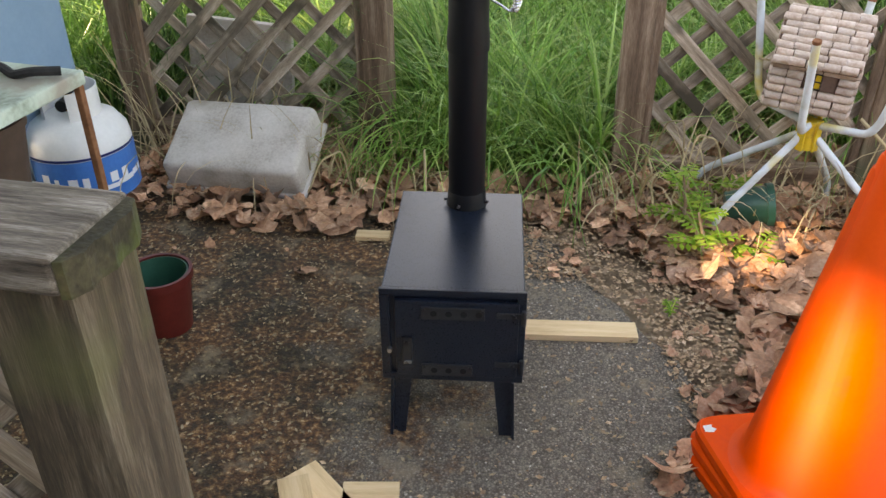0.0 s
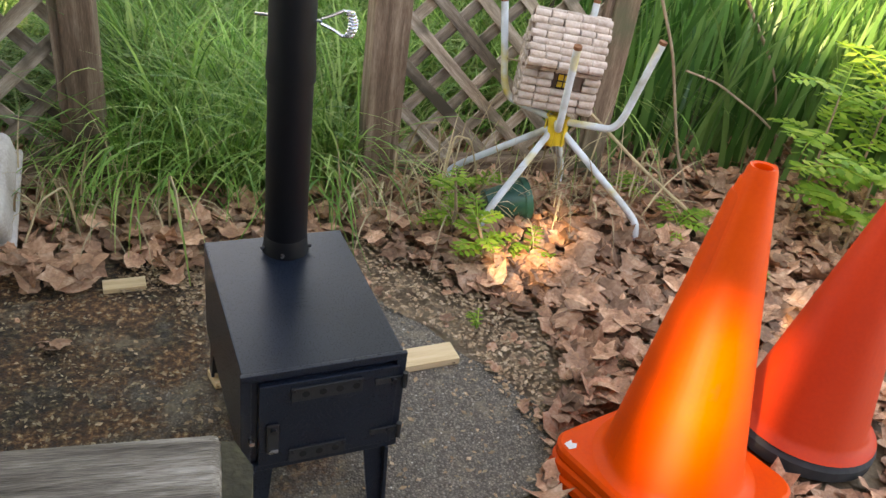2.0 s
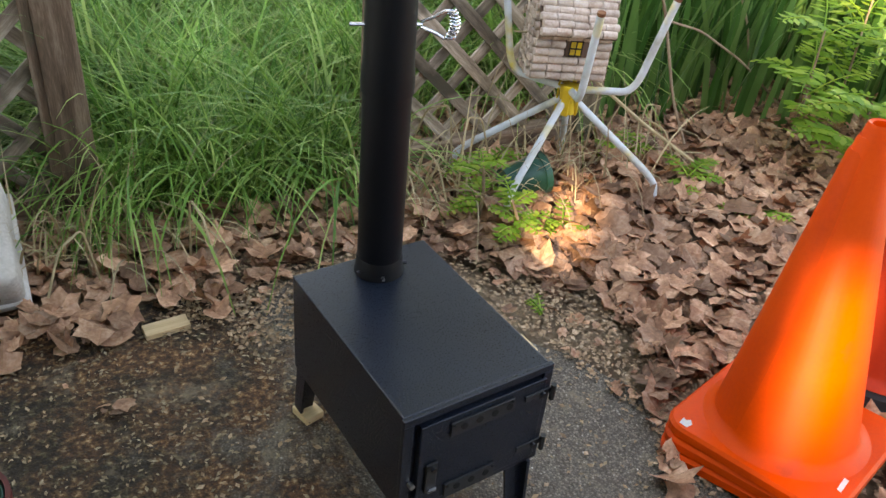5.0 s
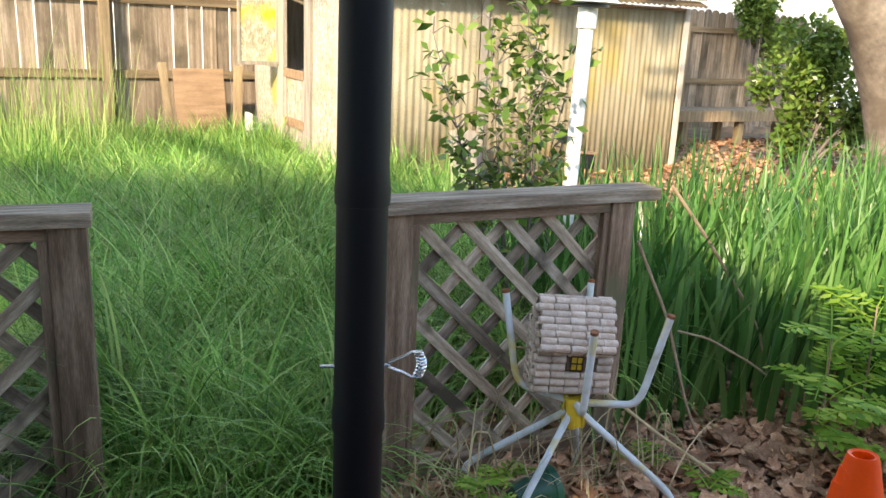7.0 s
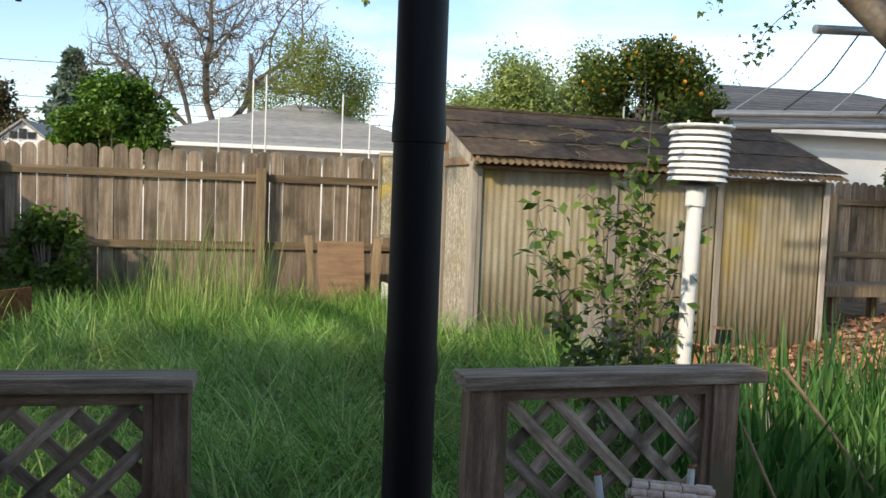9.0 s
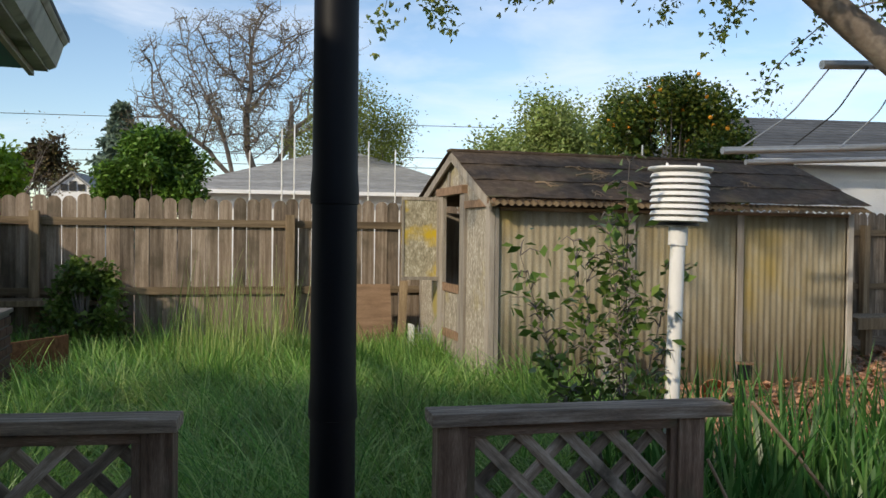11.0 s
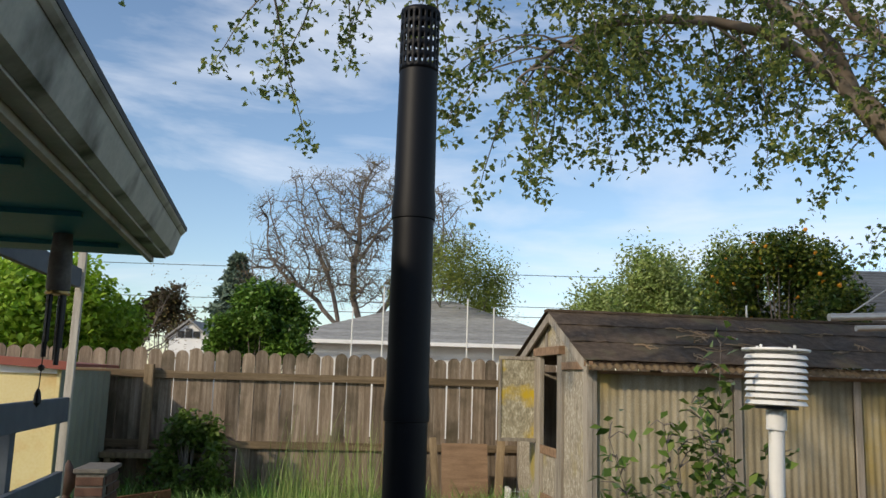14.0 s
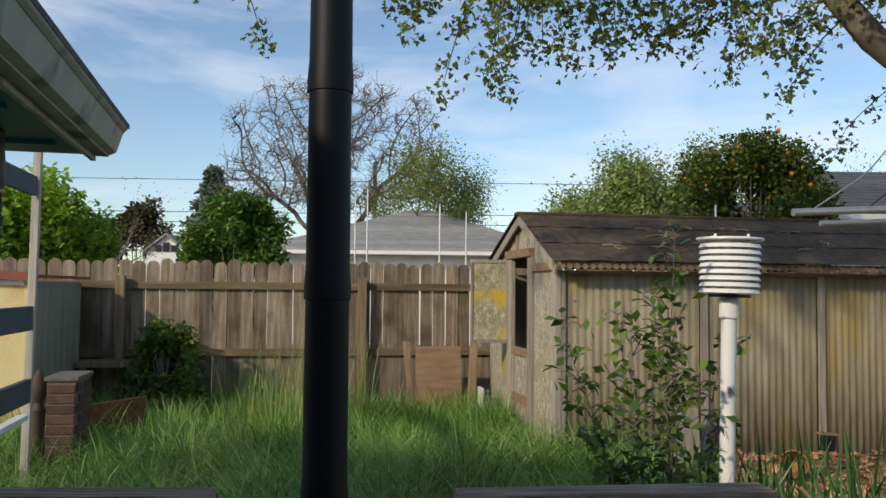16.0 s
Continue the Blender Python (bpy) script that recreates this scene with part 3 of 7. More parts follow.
# ---- ground, patio, backdrop ----
def build_ground():
    n = 140
    xs = np.concatenate([[-3000, -400, -80], np.linspace(-14, 14, n), [80, 400, 3000]])
    ys = np.concatenate([[-3000, -400, -80], np.linspace(-10, 18, n), [80, 400, 3000]])
    X, Y = np.meshgrid(xs, ys)
    Z = np.zeros_like(X) - 0.025
    near = (abs(X) < 14) & (abs(Y - 4) < 14)
    wob = np.array([[noise.noise((x * 0.9, y * 0.9, 3.3)) for x in xs] for y in ys]) * 0.03
    off_patio = np.clip((np.maximum(Y - 2.0, X - 0.5) - 0.1) / 0.5, 0, 1)
    Z = np.where(near, Z + wob * off_patio + 0.02 * off_patio, Z)
    v = np.stack([X, Y, Z], -1).reshape(-1, 3)
    w = len(xs)
    i = np.arange(len(ys) - 1)[:, None] * w + np.arange(w - 1)[None, :]
    q = np.stack([i, i + 1, i + w + 1, i + w], -1).reshape(-1, 4)
    single("ground", raw_mesh("ground", v, q, soil, True), None, Matrix(), "bare brown garden soil strewn with leaf crumbs", "ground", kind="structure")


build_ground()


def build_patio():
    rng = random.Random(4)
    # beyond x 0.7 the slab is unseen, added to darken bounced light
    edge = [(-2.4, 2.0), (-1.2, 1.97), (-0.7, 1.93), (-0.36, 1.95), (-0.05, 1.99), (0.10, 1.95), (0.22, 1.78), (0.34, 1.62), (0.47, 1.45), (0.55, 1.30), (0.62, 1.10), (0.66, 0.8), (0.7, 0.35), (3.9, 0.2), (4.0, -3.0), (-2.4, -3.0)]
    fine = []
    for (x0, y0), (x1, y1) in zip(edge, edge[1:] + edge[:1]):
        k = max(1, int(math.hypot(x1 - x0, y1 - y0) / 0.06))
        for j in range(k):
            u = j / k
            fine.append((x0 + (x1 - x0) * u + rng.uniform(-0.012, 0.012), y0 + (y1 - y0) * u + rng.uniform(-0.012, 0.012)))
    m = Mesh().prism(list(reversed(fine)), -0.09, 0.0)
    single("patio", m, patio_stone, Matrix(), "worn exposed-aggregate concrete patio with brown moss and dirt", "patio", kind="structure")


build_patio()


# ---- lattice fence panels at the edge of the patio ----
def slat_between(pa, pb, w, t, y):
    """One lattice lath in the plane y, from pa to pb (x, z)."""
    a, b = Vector((pa[0], y, pa[1])), Vector((pb[0], y, pb[1]))
    ln = (b - a).length
    m = Matrix.Translation(a) @ Matrix.Rotation(math.atan2(b.x - a.x, b.z - a.z), 4, "Y")
    return Mesh().box((-w / 2, -t / 2, 0), (w / 2, t / 2, ln), None, 0.0015), m


def lattice(parent, x0, x1, z0, z1, pitch, w=0.036, t=0.008, front=-1):
    """Two crossed layers of laths that fill the rectangle."""
    for layer, s in ((0, front), (1, -front)):
        y = -0.006 if layer == 0 else 0.006
        d = pitch * math.sqrt(2)
        k = -60
        while k < 60:
            # line: x = xc + s * (z - z0)
            xc = x0 + k * d + (0.06 if s < 0 else 0.02)
            pts = []
            za, zb = z0, z1
            if s > 0:
                za, zb = max(z0, z0 + (x0 - xc)), min(z1, z0 + (x1 - xc))
            else:
                za, zb = max(z0, z0 + (xc - x1)), min(z1, z0 + (xc - x0))
            if zb - za > 0.05:
                pa, pb = (xc + s * (za - z0), za), (xc + s * (zb - z0), zb)
                mesh, m = slat_between(pa, pb, w, t, y)
                part("slat", mesh, slat_wood, parent, at=m)
            k += 1


def lattice_panel(label, x0, x1, y, top, end_right, pitch=0.086, front=-1, ground=0.0, pose_m=None):
    """Two posts, a flat cap with an overhang, a nailing frame and the crossed laths."""
    root = empty("lattice_fence_panel", pose_m or Matrix.Translation((0, y, 0)), label, "fence panel", kind="structure")
    pw = 0.088
    for px in (x0, x1 - pw):
        part("post", Mesh().box((px, -pw / 2, ground - 0.05), (px + pw, pw / 2, top - 0.038), None, 0.006), wood_z, root)
    part("cap", Mesh().box((x0 - 0.02, -0.058, top - 0.038), (x1 + end_right, 0.058, top), None, 0.004), cap_wood, root, "flat grey timber cap board")
    a, b, z0, z1 = x0 + pw, x1 - pw, ground + 0.09, top - 0.042
    part("nailing_strip", Mesh().box((a, -0.035, z1 - 0.03), (b, -0.012, z1), None, 0.002), wood_x, root)
    part("bottom_rail", Mesh().box((a, -0.03, z0 - 0.09), (b, 0.03, z0), None, 0.004), wood_x, root)
    for sx in (a, b - 0.024):
        part("nailing_strip", Mesh().box((sx, -0.036, z0), (sx + 0.024, -0.012, z1 - 0.03), None, 0.002), wood_z, root)
    lattice(root, a, b, z0, z1, pitch, front=front)
    return root


lattice_panel("weathered grey wooden lattice fence panel beside the gap", -1.45, -0.46, 2.363, 0.905, 0.012, front=1, pitch=0.100)
lattice_panel("weathered wooden lattice fence panel behind the birdhouse", 0.02, 0.862, 2.363, 0.905, 0.085, pitch=0.100, pose_m=pose(0.252, 2.357, 0, 0, 0, 4.5))


# ---- near railing with its thick post ----
def near_railing():
    root = empty("porch_railing", Matrix.Translation((-0.148, 0.36, 0)), "old mossy grey wooden lattice porch railing with split cap", "railing", kind="structure")
    part("post", Mesh().box((-0.115, -0.05, -0.02), (-0.012, 0.055, 0.862), None, 0.010), rail_wood_z, root, "thick mossy post with worn edges")
    part("cap", Mesh().box((-2.2, -0.062, 0.862), (-0.014, 0.060, 0.902), None, 0.006), rail_wood_x, root, "grey split cap board")
    part("rotten_end", Mesh().prism([(-0.014, 0.057), (-0.014, -0.060), (-0.006, -0.058), (0.003, -0.040), (0.001, -0.022), (0.006, -0.006), (0.002, 0.012), (0.004, 0.034), (-0.006, 0.056)], 0.860, 0.897), rotten_wood, root, "dark mossy rotten end grain")
    part("bottom_rail", Mesh().box((-2.2, -0.03, 0.06), (-0.115, 0.03, 0.12), None, 0.004), wood_x, root)
    lattice(root, -2.2, -0.115, 0.12, 0.86, 0.086)


near_railing()


# ---- boundary fence ----
FENCE_AT, FENCE_TURN = Vector((-3.17, 9.5, 0)), 8.0


def picket_mesh(rng, w, top):
    """A board with a rounded, worn top."""
    r = w * rng.uniform(0.34, 0.46)
    dz = rng.uniform(-0.02, 0.02)
    poly = [(-w / 2, 0.02), (w / 2, 0.02)]
    for k in range(7):
        a = math.pi * k / 6
        poly.append((math.cos(a) * w / 2 * (0.98 if k in (0, 6) else 0.92), top - r + dz + math.sin(a) * r))
    m = Matrix(((1, 0, 0, 0), (0, 0, -1, 0), (0, 1, 0, 0), (0, 0, 0, 1)))
    return Mesh().prism(poly, -0.009, 0.009, m).data("board", fence_wood)


def board_fence(x0, x1, label):
    rng = random.Random(11)
    root = empty("board_fence", Matrix.Translation(FENCE_AT) @ rot_z(FENCE_TURN), label, "fence", kind="structure")
    meshes = [picket_mesh(rng, 0.1465, 1.80) for _ in range(7)]
    x = x0
    while x < x1:
        part("board", rng.choice(meshes), None, root, at=pose(x, rng.uniform(-0.004, 0.004), rng.uniform(-0.015, 0.01), 0, rng.uniform(-0.35, 0.35), rng.uniform(-1.5, 1.5)))
        x += 0.149 + rng.choice((0, 0, 0, 0, 0.003, 0.008))
    posts = [x for x in np.arange(-10.84, 16, 2.71) if x0 - 1 < x < x1 + 0.5]
    for p in posts:
        part("post", Mesh().box((p - 0.05, -0.145, -0.05), (p + 0.05, -0.05, 1.62), None, 0.006), fence_post_wood, root)
    for z in (0.70, 1.47):
        edges = [x0 - 0.1] + posts + [x1]
        for a, b in zip(edges, edges[1:]):
            if b - a > 0.1:
                part("rail", Mesh().box((a + 0.002, -0.050, z), (b - 0.002, -0.011, z + 0.085), None, 0.003), fence_rail_wood, root)


board_fence(-7.2, 13.5, "tall weathered dog-eared board fence with gaps between boards")

# ---- the stove ----
def wood_stove():
    root = empty("camp_stove", pose(-0.022, 1.288, 0, 0, 0, 8.5), "small matt black steel camp stove on four legs", "stove")
    w, d, z0, z1 = 0.1375, 0.198, 0.151, 0.366
    body = part("firebox", Mesh().box((-w, -d, z0), (w, d, z1), None, 0.003), stove_black, root)
    # folded rim round the front
    rim = Mesh()
    rim.box((-w - 0.004, -d - 0.010, z0 - 0.003), (w + 0.004, -d - 0.001, z0 + 0.012), None, 0.002)
    rim.box((-w - 0.004, -d - 0.010, z1 - 0.012), (w + 0.004, -d - 0.001, z1 + 0.002), None, 0.002)
    rim.box((-w - 0.004, -d - 0.010, z0 + 0.012), (-w + 0.014, -d - 0.001, z1 - 0.012), None, 0.002)
    rim.box((w - 0.014, -d - 0.010, z0 + 0.012), (w + 0.004, -d - 0.001, z1 - 0.012), None, 0.002)
    part("front_rim", rim, stove_black, root)
    door = part("door", Mesh().box((-0.112, -d - 0.014, z0 + 0.012), (0.128, -d - 0.0015, z1 - 0.022), None, 0.002), stove_black, root)
    yd = -d - 0.014
    for zc, sx0, sx1, holes in ((z1 - 0.046, -0.060, 0.062, 4), (z0 + 0.030, -0.060, 0.040, 3)):
        part("air_slide", Mesh().box((sx0, yd - 0.005, zc - 0.014), (sx1, yd - 0.0005, zc + 0.014), None, 0.0012), light_black, door, "slightly lighter black air slide")
        for k in range(holes):
            x = -0.036 + k * 0.029
            part("air_hole", Mesh().tube([(x, yd - 0.0058, zc), (x, yd - 0.001, zc)], 0.0065, 12), hole_dark, door)
        for x in (sx0 + 0.005, sx1 - 0.005):
            part("rivet", Mesh().tube([(x, yd - 0.0075, zc + 0.009), (x, yd - 0.005, zc + 0.009)], 0.003, 8), bolt_black, door)
    for zc in (z1 - 0.048, z0 + 0.048):
        part("hinge", Mesh().box((0.085, yd - 0.004, zc - 0.006), (0.140, yd - 0.0005, zc + 0.006), None, 0.001).tube([(0.137, yd - 0.008, zc - 0.016), (0.137, yd - 0.008, zc + 0.016)], 0.005, 10), light_black, root)
        part("hinge_bolt", Mesh().tube([(0.118, yd - 0.010, zc), (0.118, yd - 0.004, zc)], 0.005, 6), bolt_black, root)
    part("latch", Mesh().box((-0.100, yd - 0.006, z0 + 0.045), (-0.078, yd - 0.0005, z0 + 0.110), None, 0.004), light_black, door)
    part("latch_pin", Mesh().tube([(-0.089, yd - 0.012, z0 + 0.100), (-0.089, yd - 0.005, z0 + 0.100)], 0.005, 8), bolt_black, door)
    part("latch_lip", Mesh().box((-0.096, yd - 0.010, z0 + 0.048), (-0.080, yd - 0.006, z0 + 0.054), None, 0.001), bolt_steel, door, "worn bright latch lip")
    part("catch_bolt", Mesh().tube([(-0.124, -d - 0.020, z0 + 0.075), (-0.124, -d - 0.010, z0 + 0.075)], 0.005, 8), bolt_steel, root)
    # splayed legs of folded sheet
    for sx in (-1, 1):
        for sy in (-1, 1):
            shim = 0.020 if (sy > 0) else 0.0
            leg = Mesh()
            x, y = sx * (w - 0.034), sy * (d - 0.004)
            for (ax, bx, ay, by) in ((-0.020, 0.020, -0.002, 0.002), ):
                top = [(x - 0.021, y - sy * 0.002), (x + 0.021, y - sy * 0.002)]
                vs = []
                for zz, hw, off in ((z0, 0.021, 0.0), (0.002 + shim, 0.015, 0.010)):
                    cx, cy = x + sx * off, y + sy * off
                    vs += [(cx - hw, cy - 0.003, zz), (cx + hw, cy - 0.003, zz), (cx + hw, cy + 0.003, zz), (cx - hw, cy + 0.003, zz)]
                leg.add(vs, [(0, 1, 2, 3), (7, 6, 5, 4), (0, 4, 5, 1), (1, 5, 6, 2), (2, 6, 7, 3), (3, 7, 4, 0)])
                vs = []
                for zz, hd, off in ((z0, 0.020, 0.0), (0.002 + shim, 0.014, 0.010)):
                    cx, cy = x + sx * (0.018 + off * 0.6), y + sy * off
                    vs += [(cx - 0.003, cy - hd, zz), (cx + 0.003, cy - hd, zz), (cx + 0.003, cy + hd, zz), (cx - 0.003, cy + hd, zz)]
                leg.add(vs, [(0, 1, 2, 3), (7, 6, 5, 4), (0, 4, 5, 1), (1, 5, 6, 2), (2, 6, 7, 3), (3, 7, 4, 0)])
            part("leg", leg, stove_black, root)
    # flue collar with its three screws
    px, py = 0.0117, 0.1489
    part("flue_collar", Mesh().lathe([(0.0455, z1 + 0.001), (0.0432, z1 + 0.012), (0.0418, z1 + 0.034), (0.0408, z1 + 0.036), (0.0408, z1 + 0.001)], 36, (px, py, 0)), pipe_black, root, smooth=True)
    for a in (250, 340, 190):
        c, s = math.cos(radians(a)), math.sin(radians(a))
        part("screw", Mesh().tube([(px + c * 0.044, py + s * 0.044, z1 + 0.012), (px + c * 0.051, py + s * 0.051, z1 + 0.012)], 0.0035, 6), bolt_steel if a == 250 else bolt_black, root)
    return root


wood_stove()
FLUE = Vector((-0.0325, 1.437, 0))


def stove_pipe():
    """Five lengths of pipe, each swaged into the one below, and a perforated top."""
    root = empty("stove_pipe", Matrix.Translation((FLUE.x, FLUE.y, 0.36)), "tall matt black sectional stove pipe with perforated spark arrestor", "stove pipe")
    zs = [0.0, 0.362, 0.738, 1.113, 1.489]
    for i, z in enumerate(zs):
        h = 0.376 if i < 4 else 0.29
        r = 0.0405 - (0.0005 * i)
        prof = [(r - 0.0015, z), (r, z + 0.006), (r, z + h - 0.05), (r, z + h - 0.02), (r, z + h - 0.006), (r - 0.001, z + h + 0.004)]
        if i:
            prof = [(r - 0.0005, z - 0.004), (r + 0.0032, z - 0.003), (r + 0.0036, z + 0.020), (r + 0.0008, z + 0.056)] + prof[2:]
        if i == 4:
            prof = prof[:4] + [(r - 0.001, z + h)]
        part("pipe_section", Mesh().lathe(prof, 40), pipe_black, root, smooth=True)
    # damper rod with a coiled spring grip
    zr = 0.468
    rod = part("damper_rod", Mesh().tube([(-0.062, 0.012, zr), (0.048, -0.011, zr)], 0.003, 8), spring_steel, root, "bright damper rod with coiled spring grip")
    c, ax = Vector((0.046, -0.0105, zr)), Vector((0.975, -0.2, 0)).normalized()
    up = Vector((0, 0, 1))
    loop = [c + up * 0.004, c + ax * 0.020 + up * 0.012, c + ax * 0.038 + up * 0.022, c + ax * 0.048 + up * 0.018]
    loop2 = [c - up * 0.004, c + ax * 0.020 - up * 0.012, c + ax * 0.038 - up * 0.022, c + ax * 0.048 - up * 0.018]
    part("grip_wire", Mesh().tube([tuple(p) for p in loop], 0.0028, 8).tube([tuple(p) for p in loop2], 0.0028, 8), spring_steel, rod)
    pts = []
    sd = ax.cross(up)
    for k in range(160):
        u = k / 159
        p = c + ax * (0.046 + 0.008 * math.sin(math.pi * u)) + up * (0.024 - 0.048 * u)
        a = u * 9 * 2 * math.pi
        pts.append(tuple(p + (ax * math.cos(a) + sd * math.sin(a)) * 0.0075))
    part("spring", Mesh().tube(pts, 0.0017, 6), spring_steel, rod)
    # perforated sleeve: rings of square-cornered ribs round rows of holes
    z0, z1, r, n, rows = 1.489 + 0.29, 1.905, 0.0385, 20, 5
    sleeve = Mesh()
    pitch = (z1 - z0 - 0.012) / rows
    cols, sub = n, 4
    na = cols * sub
    zz = [z0]
    for j in range(rows):
        b = z0 + 0.006 + j * pitch
        zz += [b + pitch * 0.22, b + pitch * 0.40, b + pitch * 0.60, b + pitch * 0.78]
    zz.append(z1)
    vs, fs = [], []
    for zi, z in enumerate(zz):
        for k in range(na):
            a = 2 * math.pi * k / na
            vs.append((r * math.cos(a), r * math.sin(a), z))
    for i in range(len(zz) - 1):
        mid = i % 4 in (1, 2, 3)
        for k in range(na):
            ks = k % sub
            hole = (i >= 1 and (i - 1) % 4 in (0, 1, 2) and ks in (1, 2) and i < len(zz) - 1 and not ((i - 1) % 4 == 3))
            if hole:
                continue
            a, b = i * na + k, i * na + (k + 1) % na
            fs.append((a, b, b + na, a + na))
    sleeve.add(vs, fs)
    cap = part("spark_arrestor", sleeve, pipe_black, root, "perforated black spark arrestor", smooth=True)
    md = cap.modifiers.new("thickness", "SOLIDIFY")
    md.thickness = 0.0016
    part("arrestor_lid", Mesh().lathe([(0.0, z1 - 0.001), (0.036, z1 - 0.001), (0.0395, z1 - 0.004), (0.0395, z1 - 0.008)], 40), pipe_black, root, smooth=True)


stove_pipe()


def board_piece(name, label, x, y, z, ln, w, h, turn, roll=0.0, pitch=0.0):
    return single(name, Mesh().box((-ln / 2, -w / 2, 0), (ln / 2, w / 2, h), None, 0.0015), pine, pose(x, y, z, roll, pitch, turn), label, "offcut", "pine offcuts on the patio")


board_piece("pine_offcut", "long fresh pine batten lying under the stove", 0.20, 1.480, 0.001, 0.37, 0.062, 0.018, 9)
board_piece("pine_offcut", "short pale pine block lying on the patio", -0.385, 1.830, 0.001, 0.10, 0.042, 0.014, 8)
board_piece("pine_offcut", "small pine shim under a stove leg", -0.160, 1.470, 0.001, 0.042, 0.050, 0.018, 20)
board_piece("pine_offcut", "short wide pine offcut on the patio", -0.215, 0.86, 0.001, 0.135, 0.085, 0.018, -38)
board_piece("pine_offcut", "short pine offcut lying on other offcuts", -0.235, 0.815, 0.020, 0.12, 0.062, 0.018, -62, 0, 0)
board_piece("pine_offcut", "square pine offcut beside the others", -0.105, 0.855, 0.001, 0.11, 0.10, 0.018, 12)


# ---- traffic cones ----
def cone_shell(h, r0, r1, z):
    pr = [(r0 + 0.028, z + 0.004), (r0 + 0.012, z + 0.010), (r0, z + 0.026), (r1, z + h - 0.008), (r1 - 0.003, z + h), (r1 - 0.009, z + h - 0.002), (r1 - 0.010, z + h - 0.03), (r0 - 0.012, z + 0.01)]
    return Mesh().lathe(pr, 48)


def rounded_square(half, r, n=6):
    pts = []
    for cx, cy, a0 in ((1, 1, 0), (-1, 1, 90), (-1, -1, 180), (1, -1, 270)):
        for k in range(n + 1):
            a = radians(a0 + 90 * k / n)
            pts.append((cx * (half - r) + math.cos(a) * r, cy * (half - r) + math.sin(a) * r))
    return pts


def traffic_cone(label, x, y, z, turn, h=0.652, half=0.180, flat=0.022, foot=None, skin=None, group="stack of cones", lean=(-4.5, 1.5)):
    root = empty("traffic_cone", pose(x, y, z, lean[0], lean[1], turn), label, "traffic cone", group)
    base = Mesh()
    o = rounded_square(half, 0.05)
    i1 = rounded_square(half - 0.006, 0.046)
    n = len(o)
    rings = [(o, 0.0), (o, flat - 0.006), (i1, flat)]
    vs, fs = [], []
    for pts, zz in rings:
        vs += [(px, py, zz) for px, py in pts]
    for k in range(2):
        fs += [(k * n + j, k * n + (j + 1) % n, (k + 1) * n + (j + 1) % n, (k + 1) * n + j) for j in range(n)]
    fs.append(tuple(range(2 * n, 3 * n)))
    fs.append(tuple(range(n - 1, -1, -1)))
    base.add(vs, fs)
    if foot:
        base = Mesh().lathe([(0.0, 0.0), (half - 0.012, 0.0), (half, 0.012), (half, 0.036), (half - 0.012, 0.052), (0.128, 0.062), (0.122, 0.040), (0.0, 0.040)], 40)
    part("base", base, foot or cone_orange, root, "black rubber base" if foot else "")
    part("cone_body", cone_shell(h, 0.135, 0.026, flat - 0.004), skin or cone_orange, root, smooth=True)
    return root


CONE_B = (1.11, 1.17)
stack_x, stack_y = 0.718, 1.060
for k in range(3):
    c = traffic_cone("glossy orange plastic traffic cone in a stack" if k < 2 else "glossy orange plastic traffic cone topping a stack", stack_x + 0.004 * (k - 2), stack_y - 0.003 * k, 0.010 + 0.0245 * k, 20 + (2 - k) * 3)
top_cone = c
sc = Mesh().prism([(-0.012, -0.008), (0.004, -0.011), (0.014, -0.002), (0.006, 0.004), (0.010, 0.012), (-0.010, 0.010)], 0, 0.0008)
part("scuff", sc, white_scuff, top_cone, "white scuff mark", at=pose(-0.155, 0.135, 0.0225))
part("scuff", Mesh().prism([(-0.02, -0.005), (0.02, -0.003), (0.022, 0.006), (-0.018, 0.004)], 0, 0.0008), white_scuff, top_cone, "white scuff mark", at=pose(-0.085, -0.155, 0.0225))
traffic_cone("traffic cone in a darker, shaded red-orange with a black rubber base", CONE_B[0], CONE_B[1], 0.012, 30, h=0.62, half=0.168, flat=0.05, foot=cone_foot, skin=cone_red, group="cones by the patio", lean=(0, 3))


# ---- the plant stand with the birdhouse in it ----
HUB = Vector((0.808, 2.136, 0.31))


def smooth_path(pts, k=6):
    """A line through pts with rounded bends."""
    pts = [Vector(p) for p in pts]
    out = [pts[0]]
    for a, b, c in zip(pts, pts[1:], pts[2:]):
        p, q = b.lerp(a, 0.22), b.lerp(c, 0.22)
        for j in range(k + 1):
            u = j / k
            out.append(p.lerp(b, u).lerp(b.lerp(q, u), u))
    out.append(pts[-1])
    return [tuple(p) for p in out]


